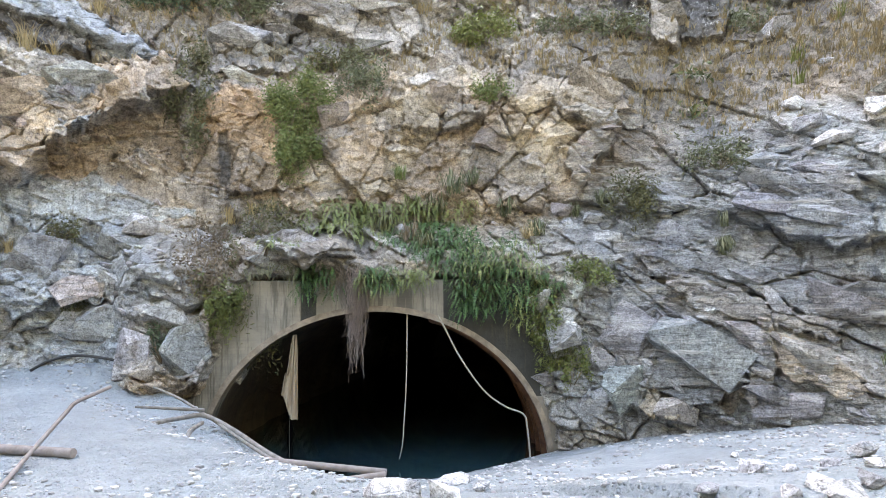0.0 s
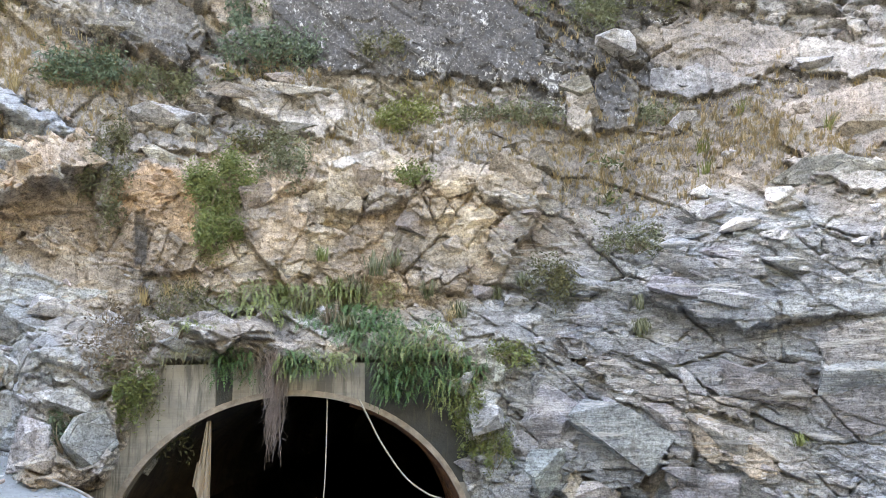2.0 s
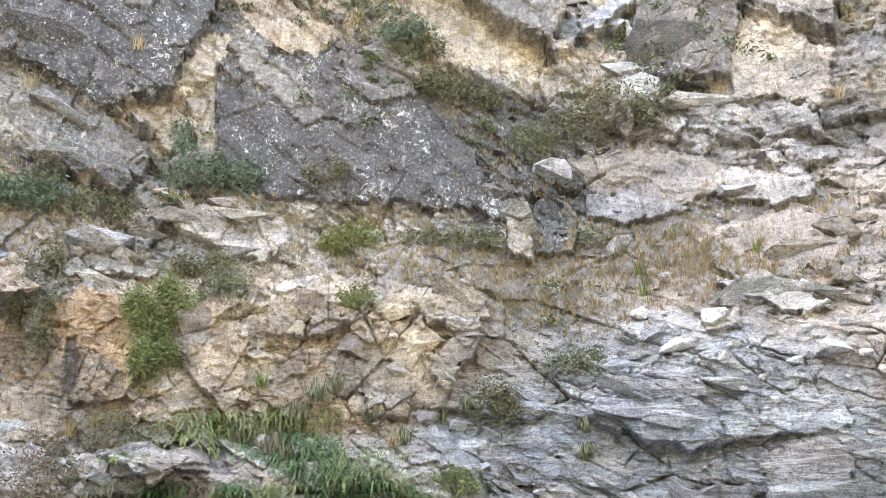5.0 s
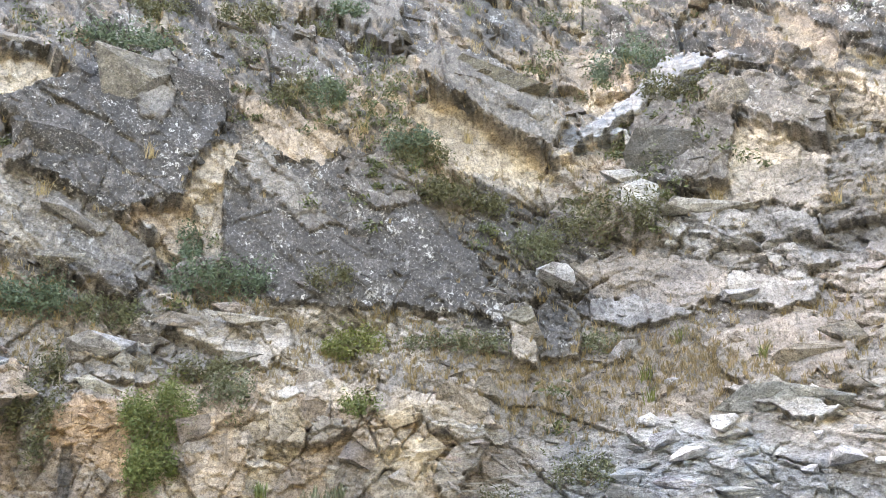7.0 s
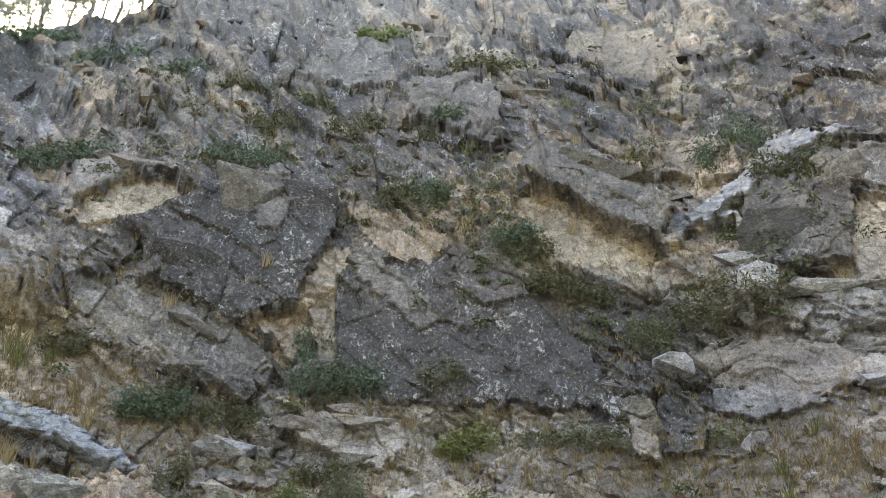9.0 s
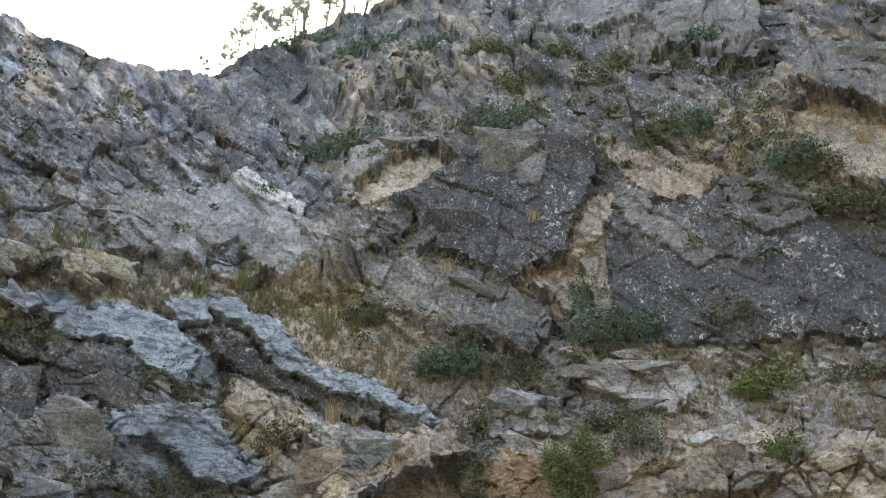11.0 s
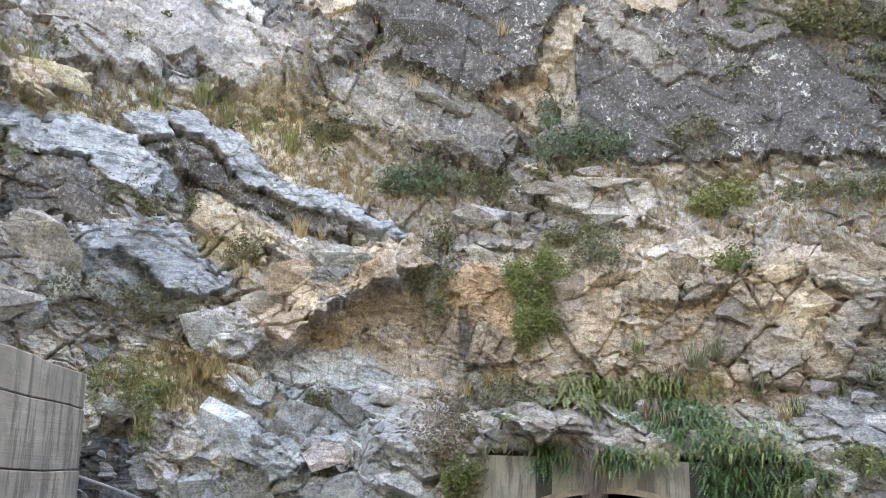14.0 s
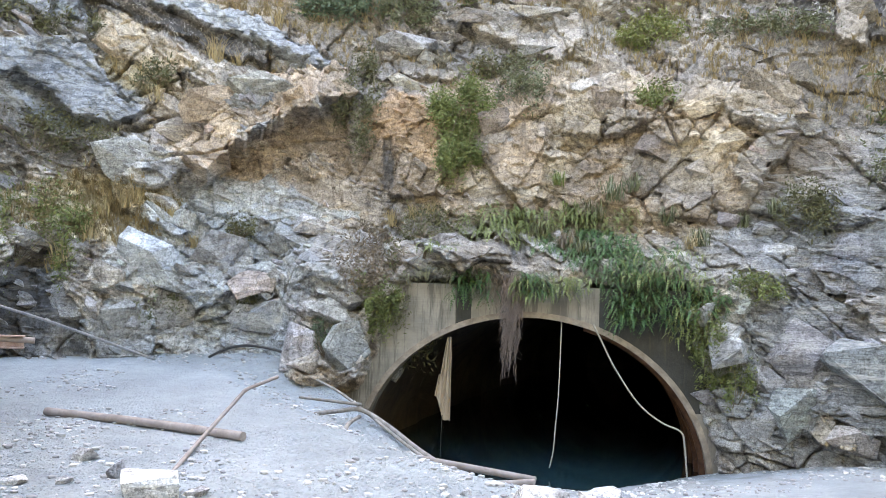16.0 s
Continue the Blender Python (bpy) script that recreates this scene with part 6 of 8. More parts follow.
def pine(bearing, h, lean=0.0):
    """A thin pine of the ridge: bare tapered trunk, upswept limbs and open tufts of needles."""
    x, y, z = on_crest(bearing)
    ob = thing("pine_tree", x, y + 0.3, z - 0.1, label="thin pine with an open crown on the ridge", category="tree", group="pines on the ridge")
    q = np.linspace(0, 1, 8)
    pts = np.stack([lean * h * q ** 2 + RNG.normal(size=8) * 0.01 * h, RNG.normal(size=8) * 0.01 * h, h * q - 0.3], 1)
    add_part("trunk", stalk(pts, 0.022 * h, 0.006 * h, 7), BARK, ob)
    tips = []
    for i in range(26):
        t = RNG.uniform(0.42, 1.0)
        o = np.array((lean * h * t ** 2, 0, h * t - 0.3))
        a = RNG.uniform(0, 2 * math.pi)
        ln = h * 0.32 * (1.15 - 0.6 * t) * RNG.uniform(0.6, 1.2)
        e = o + np.array((math.cos(a), math.sin(a), RNG.uniform(0.1, 0.6))) * ln
        add_part("limb", stalk([o, (o + e) / 2 - (0, 0, 0.03 * ln), e], 0.006 * h, 0.002 * h, 4), BARK, ob)
        tips += [e, o * 0.35 + e * 0.65]
    tips = np.array(tips)
    c = tips[RNG.integers(0, len(tips), 1500)] + RNG.normal(size=(1500, 3)) * h * 0.036
    add_part("crown", leaves(c, 0.014 * h, 0, 2.4), NEEDLE, ob)
    return ob


# ---- rocks ----
STONE, SLATE_STONE = (0.86, 0.87, 0.89), (0.60, 0.61, 0.64)


def stone_geo(sx, sy, sz, seed, cuts=11, detail=3):
    """A broken stone: a ball cut by planes at random, so that it has flat faces and worn edges."""
    r = np.random.default_rng(seed)
    bm = bmesh.new()
    bmesh.ops.create_icosphere(bm, subdivisions=detail, radius=1.0)
    d = np.array([v.co[:] for v in bm.verts])
    f = [tuple(v.index for v in p.verts) for p in bm.faces]
    bm.free()
    n = r.normal(size=(cuts, 3))
    n = np.concatenate([n, np.eye(3), -np.eye(3)])
    n /= np.linalg.norm(n, axis=1)[:, None]
    reach = r.uniform(0.62, 0.95, len(n))
    dot = np.maximum(d @ n.T, 1e-3)
    rad = np.min(np.minimum(reach / dot, 1.6), 1)
    rad *= 1 + 0.025 * np.sin(d @ r.normal(size=3) * 9) + 0.02 * r.normal(size=len(d))
    return d * rad[:, None] * np.array((sx, sy, sz)), f


def hull_geo(sx, sy, sz, seed, points=13):
    """An angular block: the hull of points strewn over a box-like ball."""
    r = np.random.default_rng(seed)
    d = r.normal(size=(points, 3))
    d /= np.max(np.abs(d), axis=1)[:, None] * 0.85 + np.linalg.norm(d, axis=1)[:, None] * 0.15
    d *= r.uniform(0.7, 1.05, (points, 1))
    bm = bmesh.new()
    for q in d:
        bm.verts.new(q * (sx / 2, sy / 2, sz / 2))
    h = bmesh.ops.convex_hull(bm, input=bm.verts)
    bmesh.ops.delete(bm, geom=[g for g in h["geom_interior"] if isinstance(g, bmesh.types.BMVert)], context="VERTS")
    bmesh.ops.dissolve_limit(bm, angle_limit=0.22, verts=bm.verts, edges=bm.edges)
    bm.verts.index_update()
    v, f = [w.co[:] for w in bm.verts], [tuple(w.index for w in p.verts) for p in bm.faces]
    bm.free()
    return np.array(v), f


def block_geo(x, z, w, h, depth, lean, seed, sunk=0.12):
    """An angular block set into the face, turned by lean in the face's plane."""
    k = int(np.argmin((COARSE[0] - x) ** 2 + (COARSE[1] - z) ** 2))
    v, f = hull_geo(w, depth, h, seed)
    a, b = radians(-lean), math.atan2(COARSE[2][k], COARSE[3][k])
    m = Matrix.Rotation(-b, 3, "Z") @ Matrix.Rotation(a, 3, "Y") @ Matrix.Rotation(0.3 * math.sin(seed), 3, "X")
    place_ = np.array((COARSE[2][k], COARSE[3][k], COARSE[4][k]), float) + np.array((math.sin(b), math.cos(b), 0)) * depth * sunk
    return v @ np.array(m).T + place_, f, k


COARSE_COL = COL[::3, ::3].reshape(-1, 3)
COARSE_ATTR = [a[::3, ::3].ravel() for a in (LICHEN, BEDS, DAMP)]


def rock_mesh(name, v, f, ks, counts, seed):
    """Mesh of blocks that take the colour and crust of the face where they sit."""
    me = bpy.data.meshes.new(name)
    me.from_pydata(np.asarray(v).tolist(), [], f)
    r = np.random.default_rng(seed)
    tone = np.repeat(r.uniform(0.78, 1.25, (len(ks), 1)) * (1 + r.normal(size=(len(ks), 3)) * 0.02), counts, axis=0)
    rgba = np.ones((len(v), 4))
    base = COARSE_COL[ks]
    fresh = smooth(5.5, 3.0, COARSE[1][ks])[:, None] * 0.55
    base = base + (np.array((0.62, 0.64, 0.67)) - base) * fresh
    rgba[:, :3] = np.repeat(base, counts, axis=0) * tone
    me.attributes.new("rock_colour", "FLOAT_COLOR", "POINT").data.foreach_set("color", rgba.ravel())
    for key, a in zip(("lichen", "beds", "wet"), COARSE_ATTR):
        me.attributes.new(key, "FLOAT", "POINT").data.foreach_set("value", np.repeat(a[ks], counts))
    me.attributes.new("grain_place", "FLOAT_VECTOR", "POINT").data.foreach_set("vector", np.asarray(v).ravel())
    me.materials.append(ROCK)
    return me


def rock_block(x, z, w, h, lean, seed, depth=None):
    """One block of the face, a part of the cliff."""
    v, f, k = block_geo(x, z, w, h, depth or 0.75 * min(w, 1.6 * h), lean, seed)
    ob = new("rock_block", rock_mesh("rock_block", v, f, [k], [len(v)], seed))
    ob.parent = cliff
    return ob


def scattered_blocks():
    """Blocks strewn over the face: the nearest as parts of the cliff, the small and far ones joined."""
    r = np.random.default_rng(5)
    el, phi, rb = (a[::3, ::3].ravel() for a in (EL, PHI, RB))
    soft, grass = SOFT[::3, ::3].ravel(), GRASS[::3, ::3].ravel()
    x, z = COARSE[0], COARSE[1]
    head = (x > 1e3) | (x > PX - 3.9) & (x < PX + 3.6) & (z < 2.6)
    w = (1 - 0.85 * soft) * (1 - 0.5 * grass) * (0.3 + (fbm(x, z, 1.7, 3, 3) > 0.02)) * ~head
    wall = (phi > -14) & (phi < 7) & (el > 4) & (el < 15)
    near = w * (1 - 0.75 * wall) * smooth(-9, -6, el) * smooth(22, 16, el) * (0.6 + 0.8 * (phi < -12) + 0.9 * (phi > 10))
    far = w * smooth(14, 20, el)
    for i in r.choice(len(x), 210, p=near / near.sum()):
        s = 0.22 + 0.55 * r.random() ** 2.2
        slate = phi[i] > 9
        rock_block(x[i], z[i], s * r.uniform(1.2, 2.2 if slate else 1.6), s * r.uniform(0.35, 0.6) if slate else s * r.uniform(0.6, 1.0), r.normal() * 10 + (-24 if slate else (-22 if r.random() < 0.6 else 24)), int(r.integers(1e6)))
    vs, fs, ks, cs, n = [], [], [], [], 0
    for p, count, lo, hi in ((near, 1300, 0.07, 0.26), (far, 950, 0.14, 0.6)):
        for i in r.choice(len(x), count, p=p / p.sum()):
            s = (lo + (hi - lo) * r.random() ** 1.6) * (rb[i] / 16)
            v, f, k = block_geo(x[i], z[i], s * r.uniform(1.1, 2.0), s * r.uniform(0.45, 0.9), s, r.normal() * 16 - 20, int(r.integers(1e6)), 0.12 if lo < 0.1 else 0.33)
            vs.append(v)
            fs += [tuple(a + n for a in q) for q in f]
            ks.append(k)
            cs.append(len(v))
            n += len(v)
    me = rock_mesh("rock_rubble", np.concatenate(vs), fs, ks, cs, 8)
    ob = tagged(new("rock_rubble", me), "small broken blocks of the face", "rock", kind="stuff")


def boulder(x, y, z, sx, sy, sz, seed, rz=0.0, material=None, label="broken grey stone on the gravel", group="loose stones", tilt=0.0, name="boulder"):
    v, f = hull_geo(sx * 1.05, sy * 1.05, sz * 1.1, seed, 20)
    me = bpy.data.meshes.new(name)
    me.from_pydata(v.tolist(), [], f)
    rgba = np.ones((len(v), 4))
    rgba[:, :3] = np.array(material or STONE) * (0.85 + 0.3 * math.sin(seed * 1.7) ** 2)
    me.attributes.new("rock_colour", "FLOAT_COLOR", "POINT").data.foreach_set("color", rgba.ravel())
    me.attributes.new("beds", "FLOAT", "POINT").data.foreach_set("value", np.full(len(v), 0.35))
    me.attributes.new("grain_place", "FLOAT_VECTOR", "POINT").data.foreach_set("vector", (v + seed * 0.37).ravel())
    me.materials.append(ROCK)
    ob = tagged(new(name, me), label, "rock", group)
    ob.matrix_basis = pose(x, y, z, tilt, tilt * 0.5, rz)
    return ob


def face_stone(x, z, sx, sy, sz, seed, rz=0.0, tilt=0.0, material=None, label="slab of grey rock lying on the slope"):
    p = on_face(x, z)
    return boulder(p[0], p[1], p[2], sx, sy, sz, seed, rz, material or SLATE_STONE, label, "stones on the slope", tilt)


def tube(name, points, r0, r1, material, parent=None, label="", sides=10):
    """A pipe, rope or branch along smoothed points."""
    p = np.asarray(points, float)
    t = np.linspace(0, len(p) - 1, 6 * len(p))
    k = np.clip(t.astype(int), 0, len(p) - 2)
    f = (t - k)[:, None]
    g = lambda i: p[np.clip(i, 0, len(p) - 1)]
    a, b, c, d = g(k - 1), g(k), g(k + 1), g(k + 2)
    q = 0.5 * (2 * b + (c - a) * f + (2 * a - 5 * b + 4 * c - d) * f ** 2 + (3 * b - a - 3 * c + d) * f ** 3)
    v, fs = stalk(q, r0, r1, sides)
    me = bpy.data.meshes.new(name)
    me.from_pydata(v.tolist(), [], fs)
    me.materials.append(material)
    me.polygons.foreach_set("use_smooth", np.array([len(q) == 4 and sides > 4 for q in fs]))
    ob = new(name, me)
    if parent:
        under(ob, parent)
    if label:
        ob["label"] = label
    return ob


# ---- loose gravel ----
def gravel():
    r = np.random.default_rng(31)
    base, f = stone_geo(1, 1, 1, 9, 9, 1)
    f = np.array(f)
    vs, fs = [], []
    x, y = r.uniform(-9, 8, 15000), r.uniform(4.5, 15, 15000)
    z = ground_height(x, y)
    dense = fbm(x, y, 2.2, 15, 3) + 0.35 * smooth(2.5, 5, x) + 0.2 * smooth(8.5, 6.5, y)
    keep = (z > -1.3) & (dense > -0.05) & (np.abs(np.degrees(np.arctan2(x, y))) < 50)
    n = 0
    for i in np.nonzero(keep)[0]:
        s = 0.012 + 0.05 * r.random() ** 3.5
        a = r.uniform(0, 6.28)
        q = base * np.array((1, 0.75, 0.5)) * s * r.uniform(0.7, 1.3, 3)
        q = np.stack([q[:, 0] * math.cos(a) - q[:, 1] * math.sin(a), q[:, 0] * math.sin(a) + q[:, 1] * math.cos(a), q[:, 2]], 1)
        vs.append(q + np.array((x[i], y[i], z[i] + s * 0.2)))
        fs.append(f + n)
        n += len(q)
    return mesh_of("gravel", np.concatenate(vs), np.concatenate(fs), GRAVEL)


GRAVEL = leaf_material("mixed_gravel", (0.24, 0.24, 0.25), (0.58, 0.58, 0.57), 0.9)
tagged(new("gravel", gravel()), "loose grey gravel and chips of stone", "gravel", kind="stuff")

# shrubs and creepers on the face
shrub(-3.04, 5.87, 1.20, 1.20, GREEN, "dense green creeper hanging down the tan rock", 5200, 0.0235, 0)
shrub(-2.96, 5.59, 1.05, 1.93, GREEN, "dense green creeper hanging down the tan rock", 8200, 0.0225, 1, name="creeper")
shrub(-6.70, 9.28, 1.66, 1.05, BLUEGREEN, "rounded blue-green shrub on a rock ledge", 2600, 0.0344, 0)
shrub(-2.50, 10.17, 2.19, 1.26, BLUEGREEN, "spreading blue-green shrub on a rock ledge", 2860, 0.0346, 0)
shrub(-4.99, 9.12, 1.37, 0.93, SAGE, "grey-green shrub on a rock ledge", 1820, 0.0308, 0)
shrub(-5.40, 6.36, 1.04, 2.19, OLIVE, "half-dry olive creeper hanging off the ledge", 3380, 0.0267, 1, name="creeper")
shrub(-1.79, 6.44, 1.08, 1.31, SAGE, "grey-green shrub at the ledge", 2080, 0.0259, 0)
shrub(-2.35, 7.30, 1.07, 0.65, OLIVE, "low olive shrub on the ledge", 1300, 0.0275, 0)
shrub(1.01, 8.05, 1.33, 0.85, YELLOW, "yellow-green leafy shrub on the ledge", 1560, 0.0281, 0)
shrub(1.06, 6.01, 0.75, 0.53, GREEN, "small green bush in a rock hollow", 1040, 0.0246, 0)
shrub(-12.52, 7.87, 1.19, 1.23, OLIVE, "dark shrub in the washed gully", 1560, 0.0307, 0)
shrub(-11.73, 5.08, 2.00, 1.11, OLIVE, "dark straggling shrub under the washed slab", 2340, 0.0304, 0)
shrub(-10.29, 6.73, 0.81, 0.78, OLIVE, "small dark shrub on the rock", 910, 0.0291, 0)
shrub(-7.77, 23.33, 3.09, 2.37, BLUEGREEN, "dark shrub at the top of the crag", 3060, 0.0556, 0)
shrub(-7.60, 29.32, 2.19, 2.44, OLIVE, "dark shrub on the upper slope", 1700, 0.0606, 0)
shrub(-3.49, 28.59, 2.62, 2.37, OLIVE, "olive shrub on the upper slope", 2040, 0.0589, 0)
shrub(-1.00, 19.78, 1.58, 1.47, OLIVE, "olive shrub in a cleft", 1700, 0.0437, 0)
shrub(0.19, 19.84, 1.46, 1.61, BLUEGREEN, "dark green shrub in a cleft", 1700, 0.0436, 0)
shrub(3.18, 16.02, 1.48, 1.15, BLUEGREEN, "green leafy shrub on the slanting ledge", 2380, 0.0380, 0)
shrub(4.45, 13.93, 2.59, 1.01, OLIVE, "long dark green thicket along the slanting ledge", 3060, 0.0393, 0)
shrub(8.59, 12.87, 3.27, 1.72, OLIVE, "mixed green thicket on the slope", 3740, 0.0404, 0)
shrub(6.66, 12.13, 1.56, 1.41, SAGE, "grey-green thicket on the slope", 2040, 0.0350, 0)
shrub(13.38, 23.73, 2.49, 3.71, BLUEGREEN, "dark bushy shrub beside the washed slab", 3400, 0.0527, 0)
shrub(13.60, 20.00, 2.32, 1.24, OLIVE, "olive shrub above the crag", 1700, 0.0464, 0)
shrub(-15.54, 40.17, 3.34, 1.93, BLUEGREEN, "small dark shrub high on the slope", 1190, 0.0801, 0)
shrub(-11.43, 37.11, 2.69, 1.70, OLIVE, "small shrub high on the slope", 1190, 0.0743, 0)
shrub(-3.92, 60.84, 4.16, 3.09, GREEN, "green shrub high on the slope", 1360, 0.1151, 0)
shrub(4.93, 44.47, 5.26, 2.30, OLIVE, "row of olive shrubs high on the slope", 1870, 0.0945, 0)
shrub(1.19, 30.75, 1.90, 1.67, BLUEGREEN, "small dark shrub on the upper slope", 1190, 0.0622, 0)
shrub(-15.69, 23.89, 4.29, 1.85, BLUEGREEN, "dark scrub on the far slope", 2040, 0.0606, 0)
shrub(-0.32, 28.83, 1.64, 1.58, OLIVE, "withered grey shrub on the slope", 1020, 0.0590, 0)
shrub(-34.13, 55.45, 7.06, 3.09, BLUEGREEN, "dark scrub below the ridge", 1700, 0.1268, 0)
shrub(-23.54, 46.86, 4.79, 2.57, BLUEGREEN, "dark scrub below the ridge", 1360, 0.0957, 0)
shrub(-6.33, 34.05, 2.29, 1.84, SAGE, "grey-green shrub on the upper slope", 1190, 0.0686, 0)
shrub(3.63, 3.55, 0.82, 0.94, OLIVE, "dark olive shrub in the slate", 2080, 0.0226, 0)
shrub(5.15, 4.28, 0.89, 0.84, SAGE, "bristly grey-green shrub on the slate", 1820, 0.0228, 0)
shrub(1.00, 7.91, 1.32, 0.78, YELLOW, "yellow-green shrub on the ledge", 1300, 0.0278, 0)
shrub(3.01, 7.86, 1.38, 0.66, SAGE, "low dry shrub on the ledge", 1170, 0.0275, 0)
shrub(4.13, 7.84, 1.09, 0.67, SAGE, "low grey-green shrub on the ledge", 1040, 0.0279, 0)
shrub(7.19, 8.01, 0.81, 0.78, SAGE, "pale grassy shrub on the slope", 910, 0.0292, 0)
shrub(-3.56, 3.18, 1.20, 0.81, OLIVE, "half-dry scrub on the ledge", 1560, 0.0240, 0)
shrub(-4.39, 2.64, 1.74, 1.44, BROWN, "tangle of withered vines on the rock", 2340, 0.0264, 1, name="creeper")
shrub(-3.38, 1.69, 1.04, 2.17, OLIVE, "withered vines hanging beside the portal", 3380, 0.0233, 1, name="creeper")
shrub(-3.85, 1.50, 0.52, 0.94, GREEN, "broad-leaved green plant beside the portal", 1170, 0.0234, 0)
shrub(-3.31, 11.71, 0.71, 1.64, BLUEGREEN, "dark green creeper hanging on the pale pillar", 1560, 0.0334, 1, name="creeper")
shrub(-11.14, 2.68, 1.13, 1.88, GREEN, "green bush beside the concrete wall", 2340, 0.0255, 0)
shrub(-7.46, 3.00, 0.56, 0.50, OLIVE, "small dark tuft in the rock", 520, 0.0250, 0)
shrub(-5.12, 0.88, 0.45, 0.70, BLUEGREEN, "small green plant on the rock", 780, 0.0236, 0)
shrub(1.83, 1.10, 0.55, 1.31, GREEN, "green growth beside the portal", 2080, 0.0218, 1, name="creeper")
shrub(2.37, 0.35, 0.48, 0.87, GREEN, "green growth between the blocks", 1040, 0.0215, 0)
shrub(2.70, 2.10, 0.74, 0.50, GREEN, "small green plant on the rock", 910, 0.0221, 0)
shrub(-4.20, 1.55, 0.52, 1.03, GREEN, "green growth beside the portal", 1300, 0.0235, 1, name="creeper")
shrub(-6.98, 1.45, 0.54, 0.49, SAGE, "small dry plant on the rock", 520, 0.0243, 0)
shrub(-8.87, 1.44, 0.69, 0.67, SAGE, "dry plant in the rock", 650, 0.0249, 0)
shrub(-16.09, 24.94, 1.90, 1.34, OLIVE, "dark shrub on the far slope", 910, 0.0570, 0)
shrub(-19.51, 16.08, 1.35, 1.08, BLUEGREEN, "dark shrub on the far slope", 780, 0.0403, 0)
shrub(-15.07, 8.23, 1.62, 0.78, GREEN, "green shrub in the gully", 1300, 0.0321, 0)
shrub(0.47, 10.21, 1.03, 0.83, OLIVE, "olive shrub on the dark crag", 910, 0.0309, 0)
shrub(3.33, 15.45, 1.66, 1.00, OLIVE, "green shrub on the slanting ledge", 1560, 0.0373, 0)
shrub(-9.52, 11.14, 1.33, 0.82, OLIVE, "olive shrub in the grass", 1040, 0.0341, 0)
shrub(-11.10, 3.00, 1.29, 0.86, GREEN, "green plants at the foot of the rock", 1300, 0.0257, 0)
# ferns and grass that hang over the portal
fern_clump(-1.08, 3.44, 2.10, 0.35, 90, "bright green ferns hanging off the wet ledge", GREEN, 0.38)
fern_clump(-0.34, 2.89, 1.71, 0.57, 100, "ferns hanging below the wet ledge", FERN, 0.42)
fern_clump(-1.86, 3.10, 1.28, 0.70, 90, "green ferns spreading over the ledge", GREEN, 0.38)
fern_clump(0.63, 2.38, 1.68, 1.01, 150, "thick dark green ferns beside the arch", FERN, 0.34)
fern_clump(1.08, 2.00, 1.55, 0.66, 100, "thick dark green ferns beside the arch", GREEN, 0.32)
fern_clump(-3.11, 2.79, 0.82, 0.42, 40, "green ferns over the headwall", GREEN, 0.33)
fern_clump(-0.98, 2.00, 1.13, 0.45, 60, "pale green ferns over the crown of the arch", GREEN, 0.32, y=14.35)
fern_clump(-2.29, 1.85, 0.80, 0.57, 45, "dark ferns on the headwall", FERN, 0.35, y=14.35)
fern_clump(0.75, 1.57, 0.99, 0.66, 60, "dark ferns hanging down the headwall", FERN, 0.38, y=14.3)
fern_clump(1.06, 2.44, 1.56, 0.67, 60, "thick dark green ferns beside the arch", GREEN, 0.30, y=14.25)
fern_clump(0.60, 2.05, 1.0, 0.8, 75, "thick dark green ferns on the wet headwall", FERN, 0.28, y=14.36)
fern_clump(1.15, 1.75, 0.9, 0.9, 75, "thick dark green ferns on the wet headwall", FERN, 0.28, y=14.34)
fern_clump(1.62, 1.45, 0.7, 0.7, 70, "green ferns at the edge of the wet headwall", GREEN, 0.30, y=14.34)
fern_clump(0.45, 1.62, 0.6, 0.5, 50, "dark ferns hanging by the arch", FERN, 0.32, y=14.36)
fern_clump(-0.45, 2.08, 0.7, 0.3, 50, "pale green ferns over the crown of the arch", GREEN, 0.28, y=14.36)
fern_clump(-1.15, 2.05, 0.6, 0.45, 60, "green ferns over the crown of the arch", FERN, 0.3, y=14.36)
fern_clump(-2.35, 2.05, 0.6, 0.45, 60, "dark ferns on the headwall", FERN, 0.3, y=14.36)
fern_clump(-3.05, 2.2, 1.1, 0.3, 50, "dry green ferns over the headwall", OLIVE, 0.28, y=14.4)
fern_clump(2.05, 0.75, 0.5, 0.9, 50, "green ferns between the jamb and the blocks", GREEN, 0.26, y=14.3)
fern_clump(0.39, 3.32, 0.69, 0.57, 40, "yellow-green ferns on the ledge", YELLOW, 0.3)
fern_clump(-2.21, 3.32, 1.41, 0.71, 70, "bright green ferns on the ledge", GREEN, 0.36)
fern_clump(0.06, 2.68, 1.36, 0.90, 120, "ferns hanging below the wet ledge", FERN, 0.42)
fern_clump(1.60, 1.83, 1.21, 0.66, 90, "green ferns beside the arch", FERN, 0.38)
fern_clump(-0.65, 3.33, 1.85, 0.46, 70, "bright green ferns hanging off the wet ledge", YELLOW, 0.3)
tuft(-0.12, 3.43, 0.69, OLIVE, "tuft of long grass hanging off the rock", 0.9, 46)
tuft(-1.19, 3.10, 0.58, OLIVE, "tuft of long grass hanging off the rock", 0.9, 46)
tuft(-0.66, 2.83, 0.57, BROWN, "tuft of long grass hanging off the rock", 0.9, 46)
tuft(-0.35, 2.67, 0.52, OLIVE, "tuft of long grass hanging off the rock", 0.9, 46)
tuft(-1.64, 3.44, 0.47, GREEN, "tuft of long grass hanging off the rock", 0.9, 46)
tuft(-0.54, 3.44, 0.58, GREEN, "tuft of long grass hanging off the rock", 0.9, 46)
